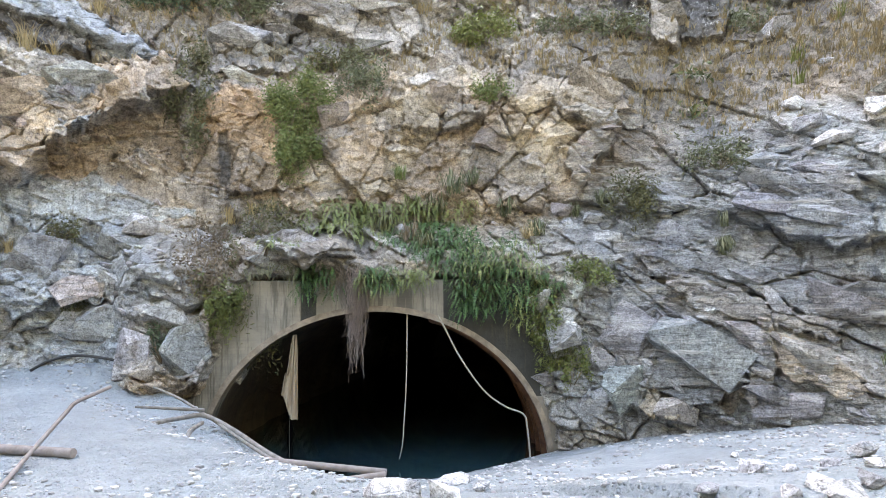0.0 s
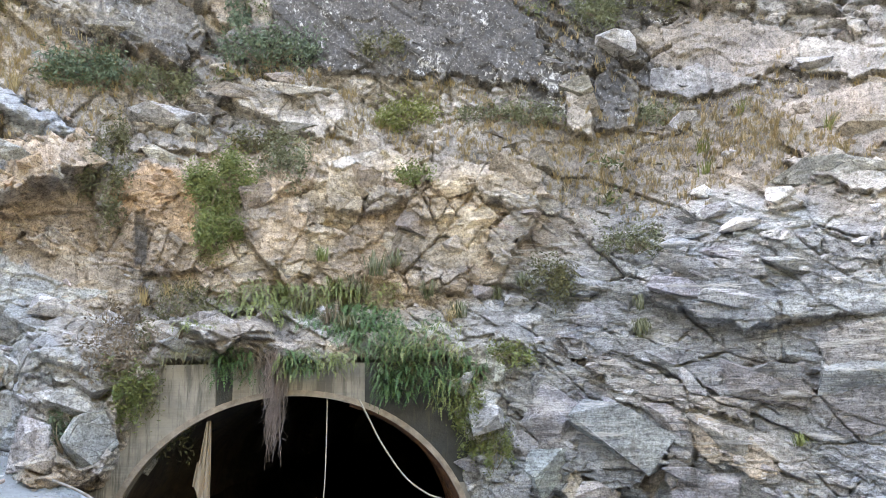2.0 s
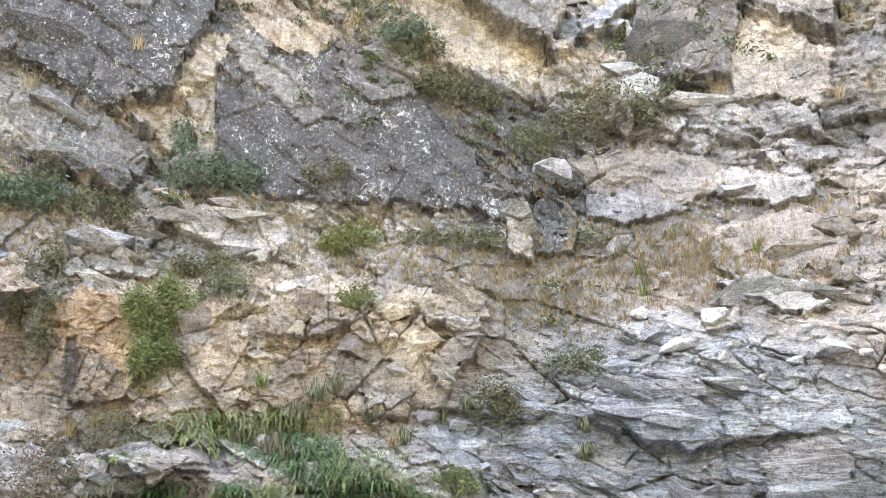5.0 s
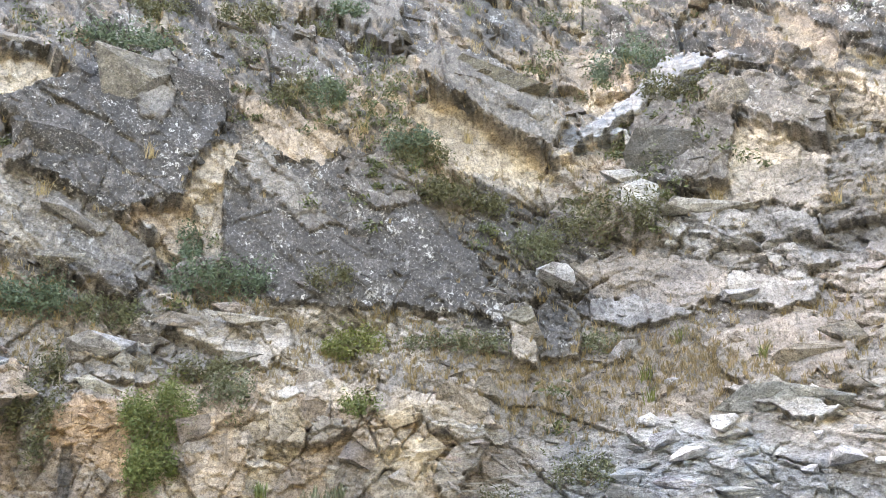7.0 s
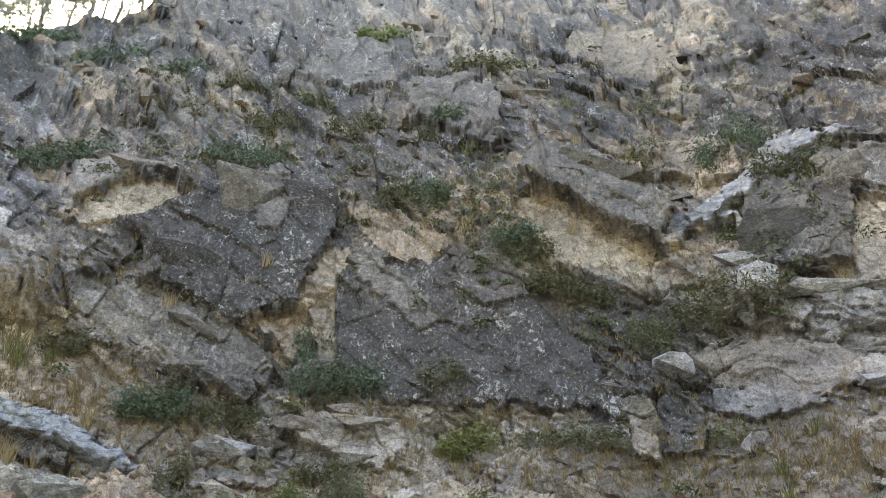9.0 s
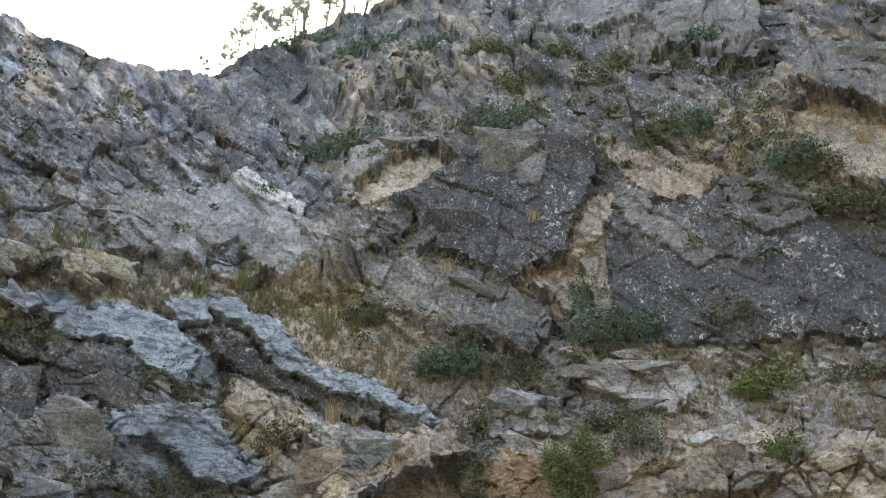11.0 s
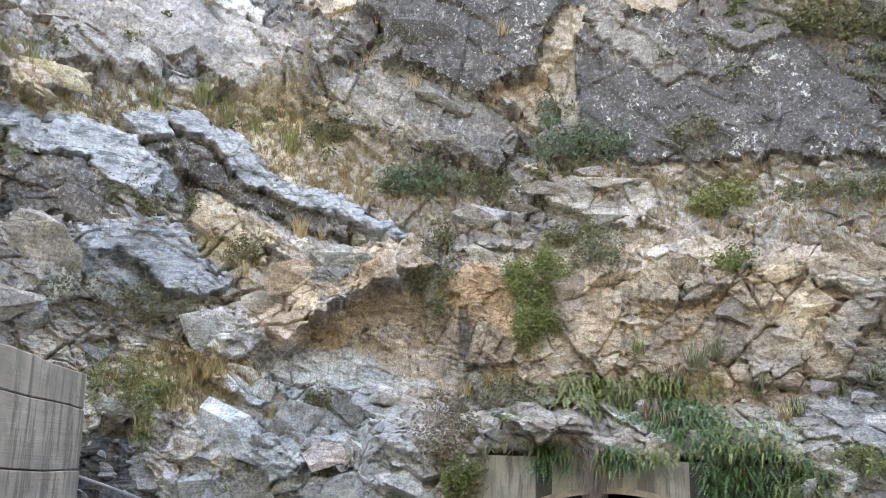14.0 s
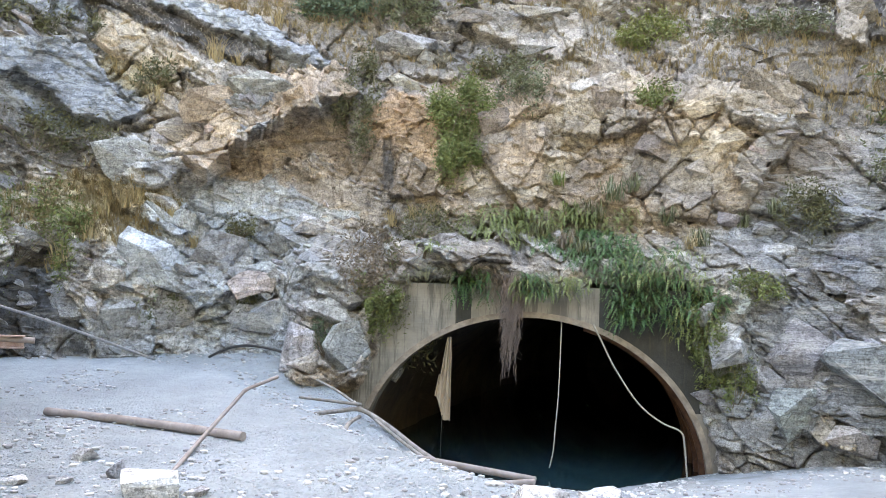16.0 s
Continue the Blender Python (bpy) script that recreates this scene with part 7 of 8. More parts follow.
tuft(0.26, 3.82, 0.69, SAGE, "tuft of long grass hanging off the rock", 0.9, 46)
tuft(-0.91, 4.23, 0.43, GREEN, "tuft of long grass hanging off the rock", 0.9, 46)
tuft(0.66, 4.09, 0.51, SAGE, "tuft of long grass hanging off the rock", 0.9, 46)
tuft(1.80, 2.95, 0.52, SAGE, "tuft of long grass hanging off the rock", 0.9, 46)
tuft(1.28, 3.31, 0.57, SAGE, "tuft of long grass hanging off the rock", 0.9, 46)
tuft(2.64, 3.34, 0.45, SAGE, "tuft of long grass hanging off the rock", 0.9, 46)
tuft(5.09, 3.00, 0.50, SAGE, "tuft of long grass hanging off the rock", 0.9, 46)
tuft(5.05, 2.47, 0.43, SAGE, "tuft of long grass hanging off the rock", 0.9, 46)
tuft(6.69, 0.65, 0.33, GREEN, "tuft of long grass hanging off the rock", 0.9, 46)
tuft(5.02, 2.54, 0.43, SAGE, "tuft of long grass hanging off the rock", 0.9, 46)
tuft(1.71, 2.90, 0.49, DRY, "tuft of long grass hanging off the rock", 0.9, 46)
tuft(3.13, 3.52, 0.45, SAGE, "tuft of long grass hanging off the rock", 0.9, 46)
tuft(-8.17, 8.69, 0.71, DRY, "tuft of dry straw-coloured grass", 0.25, 46)
tuft(-9.20, 7.40, 0.88, DRY, "tuft of dry straw-coloured grass", 0.25, 46)
tuft(-9.58, 6.92, 0.58, DRY, "tuft of dry straw-coloured grass", 0.25, 46)
tuft(-11.34, 7.04, 0.68, DRY, "tuft of dry straw-coloured grass", 0.25, 46)
tuft(-10.06, 6.22, 0.65, DRY, "tuft of dry straw-coloured grass", 0.25, 46)
tuft(-3.87, 3.54, 0.48, DRY, "tuft of dry straw-coloured grass", 0.25, 46)
tuft(-3.51, 3.55, 0.48, DRY, "tuft of dry straw-coloured grass", 0.25, 46)
tuft(-4.34, 3.42, 0.48, DRY, "tuft of dry straw-coloured grass", 0.25, 46)
tuft(-9.22, 7.46, 0.88, DRY, "tuft of dry straw-coloured grass", 0.25, 46)
tuft(-8.60, 7.34, 0.58, DRY, "tuft of dry straw-coloured grass", 0.25, 46)
tuft(-10.70, 2.40, 0.64, DRY, "tuft of dry straw-coloured grass", 0.25, 46)
tuft(-10.42, 2.79, 0.65, DRY, "tuft of dry straw-coloured grass", 0.25, 46)
tuft(-10.27, 3.69, 0.66, DRY, "tuft of dry straw-coloured grass", 0.25, 46)
tuft(-9.74, 3.79, 0.60, DRY, "tuft of dry straw-coloured grass", 0.25, 46)
tuft(-10.68, 2.04, 0.51, DRY, "tuft of dry straw-coloured grass", 0.25, 46)
tuft(-8.46, 2.77, 0.38, DRY, "tuft of dry straw-coloured grass", 0.25, 46)
tuft(-9.05, 3.37, 0.51, DRY, "tuft of dry straw-coloured grass", 0.25, 46)
tuft(-7.62, 13.21, 0.65, DRY, "tuft of dry straw-coloured grass", 0.25, 46)
tuft(-5.22, 15.34, 0.57, DRY, "tuft of dry straw-coloured grass", 0.25, 46)
tuft(-9.35, 14.69, 0.68, DRY, "tuft of dry straw-coloured grass", 0.25, 46)
tuft(-10.35, 3.37, 0.65, DRY, "tuft of dry straw-coloured grass", 0.25, 46)
tuft(-9.99, 3.65, 0.52, DRY, "tuft of dry straw-coloured grass", 0.25, 46)
tuft(13.90, 11.89, 0.69, DRY, "tuft of dry straw-coloured grass", 0.25, 46)
tuft(11.97, 13.06, 0.72, DRY, "tuft of dry straw-coloured grass", 0.25, 46)
tuft(7.21, 26.14, 0.99, DRY, "tuft of dry straw-coloured grass", 0.25, 46)
tuft(5.21, 17.69, 0.61, DRY, "tuft of dry straw-coloured grass", 0.25, 46)
tuft(1.57, 17.35, 0.72, DRY, "tuft of dry straw-coloured grass", 0.25, 46)
tuft(-14.24, 11.86, 1.06, YELLOW, "tuft of yellow-green grass on the slope", 0.15, 46)
tuft(-13.56, 12.32, 1.09, YELLOW, "tuft of yellow-green grass on the slope", 0.15, 46)
tuft(-12.71, 11.76, 0.89, YELLOW, "tuft of yellow-green grass on the slope", 0.15, 46)
tuft(-10.76, 10.88, 1.02, YELLOW, "tuft of yellow-green grass on the slope", 0.15, 46)
tuft(-11.73, 11.32, 0.87, YELLOW, "tuft of yellow-green grass on the slope", 0.15, 46)
tuft(-15.85, 11.68, 0.85, YELLOW, "tuft of yellow-green grass on the slope", 0.15, 46)
tuft(-16.08, 11.48, 0.77, YELLOW, "tuft of yellow-green grass on the slope", 0.15, 46)
tuft(-10.47, 10.73, 1.01, YELLOW, "tuft of yellow-green grass on the slope", 0.15, 46)
tuft(-9.78, 10.64, 0.77, YELLOW, "tuft of yellow-green grass on the slope", 0.15, 46)
tuft(8.51, 7.59, 0.69, YELLOW, "tuft of yellow-green grass on the slope", 0.15, 46)
tuft(9.31, 6.54, 0.51, YELLOW, "tuft of yellow-green grass on the slope", 0.15, 46)
tuft(7.42, 6.77, 0.61, YELLOW, "tuft of yellow-green grass on the slope", 0.15, 46)
tuft(7.16, 6.02, 0.50, YELLOW, "tuft of yellow-green grass on the slope", 0.15, 46)
tuft(-7.17, 35.19, 1.40, YELLOW, "tuft of yellow-green grass on the slope", 0.15, 46)
tuft(1.83, 25.95, 1.18, YELLOW, "tuft of yellow-green grass on the slope", 0.15, 46)
tuft(8.10, 33.33, 1.34, YELLOW, "tuft of yellow-green grass on the slope", 0.15, 46)
# slabs lying on the scree slope
face_stone(7.69, 4.86, 0.71, 0.56, 0.39, 101, 12, 0, STONE)
face_stone(6.78, 4.80, 0.71, 0.57, 0.30, 102, -1, -8, SLATE_STONE)
face_stone(6.88, 4.38, 0.84, 0.67, 0.24, 103, -14, 0, STONE)
face_stone(7.50, 7.68, 0.85, 0.68, 0.48, 104, 23, -18, SLATE_STONE)
face_stone(6.77, 5.31, 0.50, 0.40, 0.26, 105, 10, 0, STONE)
face_stone(8.65, 3.96, 0.63, 0.51, 0.30, 106, -3, -10, SLATE_STONE)
face_stone(7.26, 4.04, 0.36, 0.29, 0.21, 107, -16, 0, SLATE_STONE)
face_stone(8.64, 4.47, 0.26, 0.21, 0.18, 108, 21, 0, SLATE_STONE)
face_stone(7.64, 6.29, 0.33, 0.26, 0.23, 109, 8, 0, SLATE_STONE)
face_stone(8.15, 3.86, 0.32, 0.25, 0.17, 110, -5, 0, SLATE_STONE)
face_stone(7.69, 3.66, 0.23, 0.18, 0.13, 111, -18, 0, SLATE_STONE)
face_stone(7.37, 3.43, 0.19, 0.15, 0.10, 112, 19, 0, STONE)
face_stone(7.69, 3.19, 0.19, 0.15, 0.12, 113, 6, 0, STONE)
face_stone(9.16, 4.42, 0.28, 0.23, 0.15, 114, -7, 0, SLATE_STONE)
face_stone(9.02, 3.87, 0.21, 0.17, 0.13, 115, -20, 0, STONE)
face_stone(-4.80, 8.00, 1.45, 1.16, 0.81, 116, 17, -8, SLATE_STONE)
face_stone(7.07, 11.00, 1.11, 0.89, 0.74, 117, 4, 0, SLATE_STONE)
face_stone(10.33, 8.68, 0.89, 0.71, 0.44, 118, -9, 0, SLATE_STONE)
face_stone(10.29, 13.73, 1.30, 1.04, 0.93, 119, -22, 0, STONE)
face_stone(-9.40, 1.19, 0.45, 0.36, 0.35, 120, 15, 0, SLATE_STONE)
face_stone(6.77, 3.55, 0.15, 0.12, 0.09, 121, 2, 0, SLATE_STONE)
face_stone(6.94, 3.27, 0.13, 0.10, 0.08, 122, -11, 0, SLATE_STONE)
face_stone(7.51, 4.27, 0.15, 0.12, 0.09, 123, -24, 0, SLATE_STONE)
face_stone(8.40, 3.77, 0.17, 0.13, 0.10, 124, 13, 0, SLATE_STONE)
face_stone(8.66, 3.53, 0.15, 0.12, 0.09, 125, 0, 0, SLATE_STONE)
face_stone(9.25, 4.18, 0.19, 0.15, 0.12, 126, -13, 0, SLATE_STONE)
face_stone(8.61, 4.78, 0.16, 0.13, 0.09, 127, 24, 0, SLATE_STONE)
face_stone(6.94, 3.96, 0.17, 0.14, 0.10, 128, 11, 0, SLATE_STONE)
face_stone(7.73, 4.10, 0.13, 0.10, 0.08, 129, -2, 0, SLATE_STONE)
face_stone(9.55, 4.52, 0.15, 0.12, 0.09, 130, -15, 0, SLATE_STONE)
# large blocks of the face
rock_block(-9.17, 2.37, 1.89, 1.14, -20, 3001)
rock_block(-7.74, 2.56, 1.36, 0.99, -15, 3002)
rock_block(-8.08, 1.88, 1.23, 0.62, -8, 3003)
rock_block(-7.06, 1.98, 1.09, 0.61, 10, 3004)
rock_block(-8.82, 1.21, 2.34, 1.60, 35, 3005, 0.9)
rock_block(-9.48, 1.07, 1.12, 1.37, 50, 3006)
rock_block(-6.39, 1.30, 1.31, 1.08, 0, 3007)
rock_block(-5.64, 0.86, 0.94, 1.06, 0, 3008)
rock_block(-5.12, 1.34, 1.18, 1.06, -20, 3009, 0.7)
rock_block(-4.70, 0.79, 1.05, 1.05, 10, 3010, 0.7)
rock_block(-5.36, 0.54, 1.05, 0.70, 0, 3011, 0.7)
rock_block(-4.71, 1.83, 1.06, 0.71, -25, 3012, 0.6)
rock_block(-9.15, 3.30, 1.03, 0.51, -35, 3013)
rock_block(-8.66, 3.20, 0.89, 0.51, -30, 3014)
rock_block(-6.36, 2.73, 1.10, 0.73, -30, 3015)
rock_block(-5.57, 3.01, 1.34, 0.61, -20, 3016)
rock_block(-4.09, 0.48, 0.69, 0.69, 0, 3017, 0.5)
rock_block(-7.06, 1.27, 0.96, 0.72, 0, 3018)
rock_block(-10.38, 1.49, 1.01, 1.14, 60, 3019)
rock_block(-2.65, 2.84, 1.41, 0.64, -18, 3020, 0.6)
rock_block(-3.21, 2.35, 0.94, 0.47, -20, 3021, 0.5)
rock_block(-0.68, 2.98, 0.46, 0.34, 0, 3022)
rock_block(1.80, 1.71, 0.44, 0.50, -20, 3023, 0.6)
rock_block(2.16, 1.12, 0.69, 0.63, 15, 3024, 0.8)
rock_block(2.56, 0.70, 0.54, 0.64, 10, 3025, 0.5)
rock_block(2.41, 1.73, 0.54, 0.54, -30, 3026, 0.5)
rock_block(1.91, 0.22, 0.43, 0.75, 80, 3027, 0.5)
rock_block(4.47, 0.76, 1.97, 1.35, -20, 3028, 1.0)
rock_block(3.38, 1.04, 1.17, 1.07, -40, 3029, 0.6)
rock_block(3.21, 0.13, 1.16, 0.95, 60, 3030, 0.5)
rock_block(5.29, 0.16, 0.60, 0.91, 70, 3031, 0.5)
rock_block(4.04, -0.20, 0.93, 0.62, -20, 3032, 0.5)
rock_block(2.77, 0.52, 0.64, 0.96, 65, 3033, 0.4)
rock_block(2.62, -0.28, 0.95, 0.74, 40, 3034, 0.4)
rock_block(5.51, -0.07, 1.20, 0.70, -10, 3035, 0.4)
rock_block(6.00, 0.65, 1.49, 0.50, -28, 3036, 0.4)
rock_block(6.37, 1.53, 1.50, 0.60, -20, 3037, 0.4)
rock_block(5.19, 0.97, 1.23, 0.51, -28, 3038, 0.4)
rock_block(4.08, 1.75, 1.17, 0.36, -28, 3039, 0.3)
rock_block(5.67, 0.11, 0.80, 0.60, 0, 3040, 0.3)
rock_block(8.76, 5.38, 2.48, 0.71, -6, 3041, 0.7)
rock_block(10.59, 6.67, 1.16, 0.78, -10, 3042, 0.5)
rock_block(9.88, 6.34, 1.52, 0.63, -5, 3043, 0.5)
rock_block(6.16, 3.43, 2.13, 0.60, -20, 3044, 0.5)
rock_block(6.38, 3.02, 1.26, 0.46, -12, 3045, 0.5)
rock_block(5.73, 3.26, 1.29, 0.43, -15, 3046, 0.5)
rock_block(4.42, 2.83, 1.20, 0.54, -15, 3047, 0.4)
rock_block(6.71, 1.64, 1.10, 0.60, -10, 3048, 0.4)
rock_block(5.94, 4.17, 1.00, 0.44, -25, 3049)
rock_block(6.45, 3.77, 1.18, 0.39, -20, 3050)
rock_block(7.86, 1.55, 1.98, 0.69, -5, 3051, 0.3)
rock_block(4.25, 3.86, 0.67, 0.45, -20, 3052)
rock_block(3.06, 3.24, 0.67, 0.45, 0, 3053)
rock_block(2.42, 3.50, 0.57, 0.34, 0, 3054)
rock_block(3.26, 6.01, 1.59, 0.73, -25, 3055, 0.5)
rock_block(-0.05, 5.95, 0.86, 0.74, -10, 3056, 0.4)
rock_block(-0.87, 5.57, 0.61, 1.10, 80, 3057, 0.4)
rock_block(1.13, 5.13, 0.95, 0.71, -20, 3058, 0.3)
rock_block(2.29, 5.09, 0.94, 0.83, 30, 3059, 0.4)
rock_block(1.85, 5.76, 0.84, 0.72, 0, 3060, 0.35)
rock_block(-2.38, 5.59, 1.00, 0.75, 20, 3061, 0.3)
rock_block(-4.38, 6.58, 1.47, 0.53, -25, 3062, 0.5)
rock_block(0.43, 4.52, 0.82, 0.59, 0, 3063, 0.3)
rock_block(5.39, 8.70, 0.68, 1.18, 80, 3064, 0.5)
rock_block(3.91, 6.38, 0.88, 0.63, -30, 3065)
rock_block(-3.00, 8.95, 1.80, 0.45, -8, 3066, 0.4)
rock_block(-1.49, 8.99, 1.78, 0.44, -5, 3067, 0.4)
rock_block(-1.49, 7.40, 1.23, 1.09, 0, 3068, 0.3)
rock_block(0.20, 6.98, 1.18, 0.79, -20, 3069, 0.3)
rock_block(-8.54, 5.81, 1.62, 0.95, 25, 3070, 0.7)
rock_block(-10.29, 4.43, 1.89, 0.94, -20, 3071, 0.7)
rock_block(-9.19, 5.10, 1.35, 0.81, -20, 3072, 0.5)
rock_block(-7.61, 6.36, 2.17, 0.82, 20, 3073, 0.7)
rock_block(-13.04, 5.75, 1.90, 1.49, -30, 3074, 0.6)
rock_block(-13.90, 6.12, 1.88, 1.74, 20, 3075, 0.6)
rock_block(-13.28, 7.14, 1.44, 1.15, -30, 3076, 0.5)
rock_block(-12.91, 4.66, 1.55, 1.03, 30, 3077, 0.5)
rock_block(-11.09, 8.43, 1.72, 0.62, -35, 3078, 0.5)
rock_block(-11.56, 7.58, 1.37, 0.76, -35, 3079, 0.4)
rock_block(-15.33, 11.04, 2.00, 0.67, 0, 3080, 0.5)
rock_block(-16.12, 10.37, 1.90, 0.54, 0, 3081, 0.5)
rock_block(-8.98, 3.57, 1.55, 0.52, -40, 3082, 0.4)
rock_block(-8.09, 3.98, 1.28, 0.44, -25, 3083, 0.3)
rock_block(7.32, 22.11, 5.58, 1.70, -28, 3084, 1.3)
rock_block(11.52, 15.70, 2.59, 3.39, 70, 3085, 1.2)
rock_block(10.41, 14.70, 0.97, 2.13, 75, 3086, 0.8)
rock_block(11.47, 12.66, 3.56, 0.71, -18, 3087, 0.7)
rock_block(14.34, 17.47, 2.54, 1.27, -20, 3088, 1.0)
rock_block(12.57, 27.42, 3.54, 1.77, -25, 3089, 0.8)
rock_block(6.27, 36.66, 4.32, 2.16, -25, 3090, 0.8)
rock_block(5.01, 9.70, 1.69, 1.38, -30, 3091, 0.9)
rock_block(5.45, 8.29, 0.87, 1.02, 80, 3092, 0.7)
rock_block(-6.31, 19.03, 3.46, 2.81, -10, 3093, 0.9)
rock_block(-7.63, 15.03, 3.24, 1.91, -20, 3094, 0.9)
rock_block(-4.48, 19.23, 2.38, 2.81, 70, 3095, 0.9)
rock_block(-11.13, 21.42, 3.59, 0.96, 5, 3096, 0.8)
rock_block(-6.25, 12.26, 2.58, 0.86, -20, 3097, 0.7)
rock_block(-6.19, 10.79, 1.80, 0.82, -15, 3098, 0.6)
rock_block(-1.91, 9.27, 1.65, 0.45, -8, 3099, 0.5)
rock_block(-0.73, 9.03, 1.33, 0.38, -5, 3100, 0.5)
rock_block(4.63, 19.40, 1.71, 1.93, 60, 3101, 0.6)
rock_block(14.25, 20.65, 3.30, 1.18, 20, 3102, 0.8)


RUSTY = plain("flaking_rusty_paint", (0.42, 0.33, 0.29), (0.20, 0.12, 0.095), 7, 0.85, 0.2, 0.004)
STEEL = plain("dull_grey_steel", (0.42, 0.43, 0.44), (0.25, 0.25, 0.26), 20, 0.5, 0.7, 0.002)
ROPE = plain("pale_nylon", (0.46, 0.43, 0.38), (0.28, 0.26, 0.22), 25, 0.8, 0, 0.003)
RUBBER = plain("black_rubber", (0.05, 0.05, 0.052), (0.03, 0.03, 0.03), 20, 0.6, 0, 0.002)
DRAIN = plain("grey_painted_pipe", (0.17, 0.165, 0.17), (0.10, 0.085, 0.08), 6, 0.6, 0.2, 0.003)
CLOTH = plain("dirty_beige_cloth", (0.42, 0.34, 0.25), (0.24, 0.18, 0.13), 3, 0.95, 0, 0.004, (4, 4, 0.6))

# ---- concrete retaining wall ----
WALL_A, WALL_B = Vector((-8.42, 9.9, 0)), Vector((-4.7, 1.2, 0))


def wall_course(z0, z1, inset):
    """One pour of the wall, from the cliff end to past the camera; the face leans back a little."""
    bm = bmesh.new()
    way = (WALL_B - WALL_A).normalized()
    back = Vector((way.y, -way.x, 0))
    if back.x > 0:
        back = -back
    k = 14
    rows = []
    for i in range(k + 1):
        p = WALL_A.lerp(WALL_B, i / k)
        rows.append([bm.verts.new(p + back * (inset + 0.06 * (z - 0.2)) + Vector((0, 0, z + 0.012 * math.sin(i * 1.7 + z * 5)))) for z in (z0, z1)] + [bm.verts.new(p + back * 1.1 + Vector((0, 0, z))) for z in (z1, z0)])
    for r0, r1 in zip(rows, rows[1:]):
        for j in range(4):
            bm.faces.new((r0[j], r0[(j + 1) % 4], r1[(j + 1) % 4], r1[j]))
    bm.faces.new(rows[0])
    bm.faces.new(rows[-1][::-1])
    bmesh.ops.recalc_face_normals(bm, faces=bm.faces)
    bmesh.ops.bevel(bm, geom=[e for e in bm.edges if e.calc_face_angle(0) > 0.7], offset=0.015, segments=1, affect="EDGES")
    return bm


retaining_wall = thing("retaining_wall", *WALL_A, label="cast concrete retaining wall with rough pour joints", category="wall", kind="structure")
for z0, z1, inset in ((-0.4, 1.47, 0.0), (1.485, 2.35, 0.02), (2.365, 2.86, 0.035)):
    under(part("pour_course", wall_course(z0, z1, inset), CONCRETE), retaining_wall)
drain = thing("drain_pipe", -6.9, 6.1, 2.9, label="rusty drain pipe with an elbow over the wall top", category="pipe")
tube("pipe_run", [(-7.9, 6.55, 2.98), (-7.3, 6.2, 2.97), (-6.98, 6.04, 2.95), (-6.86, 6.0, 2.86), (-6.82, 6.0, 2.6), (-6.72, 5.95, 1.4), (-6.62, 5.9, 0.0)], 0.045, 0.045, DRAIN, drain)
tube("elbow_collar", [(-7.08, 6.09, 2.965), (-7.02, 6.06, 2.96)], 0.06, 0.06, RUST, drain)
def beam_bm(w, h, web, length):
    """A rolled steel I-beam along x: two flanges with a web between them."""
    bm = bmesh.new()
    for cz, sy, sz in ((h / 2 - 0.008, w, 0.016), (-h / 2 + 0.008, w, 0.016), (0, web, h - 0.032)):
        bmesh.ops.create_cube(bm, size=1.0, matrix=Matrix.Translation((length / 2, 0, cz)) @ Matrix.Diagonal((length, sy, sz, 1)))
    bmesh.ops.bevel(bm, geom=bm.edges[:], offset=0.003, segments=1, affect="EDGES")
    return bm


BEAM_FOOT, BEAM_TIP = Vector((-7.0, 6.14, 1.10)), Vector((-5.66, 6.98, 1.03))
steel_beam = thing("steel_beam", *BEAM_FOOT, math.degrees(math.atan2(BEAM_TIP.y - BEAM_FOOT.y, BEAM_TIP.x - BEAM_FOOT.x)), label="rusty steel beam with a pipe on it, sticking out from the wall", category="beam")
part("beam", beam_bm(0.12, 0.13, 0.012, (BEAM_TIP - BEAM_FOOT).length), RUSTY, steel_beam)
tagged(tube("pipe", [BEAM_FOOT + Vector((0, 0, 0.095)), (BEAM_FOOT + BEAM_TIP) / 2 + Vector((0, 0, 0.095)), BEAM_TIP + Vector((0.08, 0.05, 0.085))], 0.032, 0.032, PIPE), "rusty pipe lying along a steel beam", "pipe", "scrap pipes")
bm = bmesh.new()
bmesh.ops.create_cube(bm, size=1.0, matrix=Matrix.Translation((-5.93, 6.81, 0.36)) @ Matrix.Rotation(0.56, 4, "Z") @ Matrix.Diagonal((0.11, 0.13, 1.22, 1)))
bmesh.ops.bevel(bm, geom=bm.edges[:], offset=0.008, segments=2, affect="EDGES")
tagged(part("steel_post", bm, RUSTY), "rusty steel post under the beam", "post")

# ---- cloth in the tunnel mouth ----


def hanging_cloth():
    v, f, nu, nv = [], [], 9, 16
    for j in range(nv + 1):
        t = j / nv
        for i in range(nu + 1):
            s = i / nu - 0.5
            drop = 1.0 - 0.28 * smooth(0.1, -0.4, s) if t > 0.6 else 1.0
            w = 0.05 + 0.27 * t ** 0.8
            v.append((-2.74 - 0.04 * t + s * w - 0.05 * t, 14.62 + 0.035 * math.sin(s * 16 + t * 2), 1.05 - 1.55 * t * float(drop)))
    for j in range(nv):
        for i in range(nu):
            a = j * (nu + 1) + i
            f.append((a, a + 1, a + nu + 2, a + nu + 1))
    return v, f


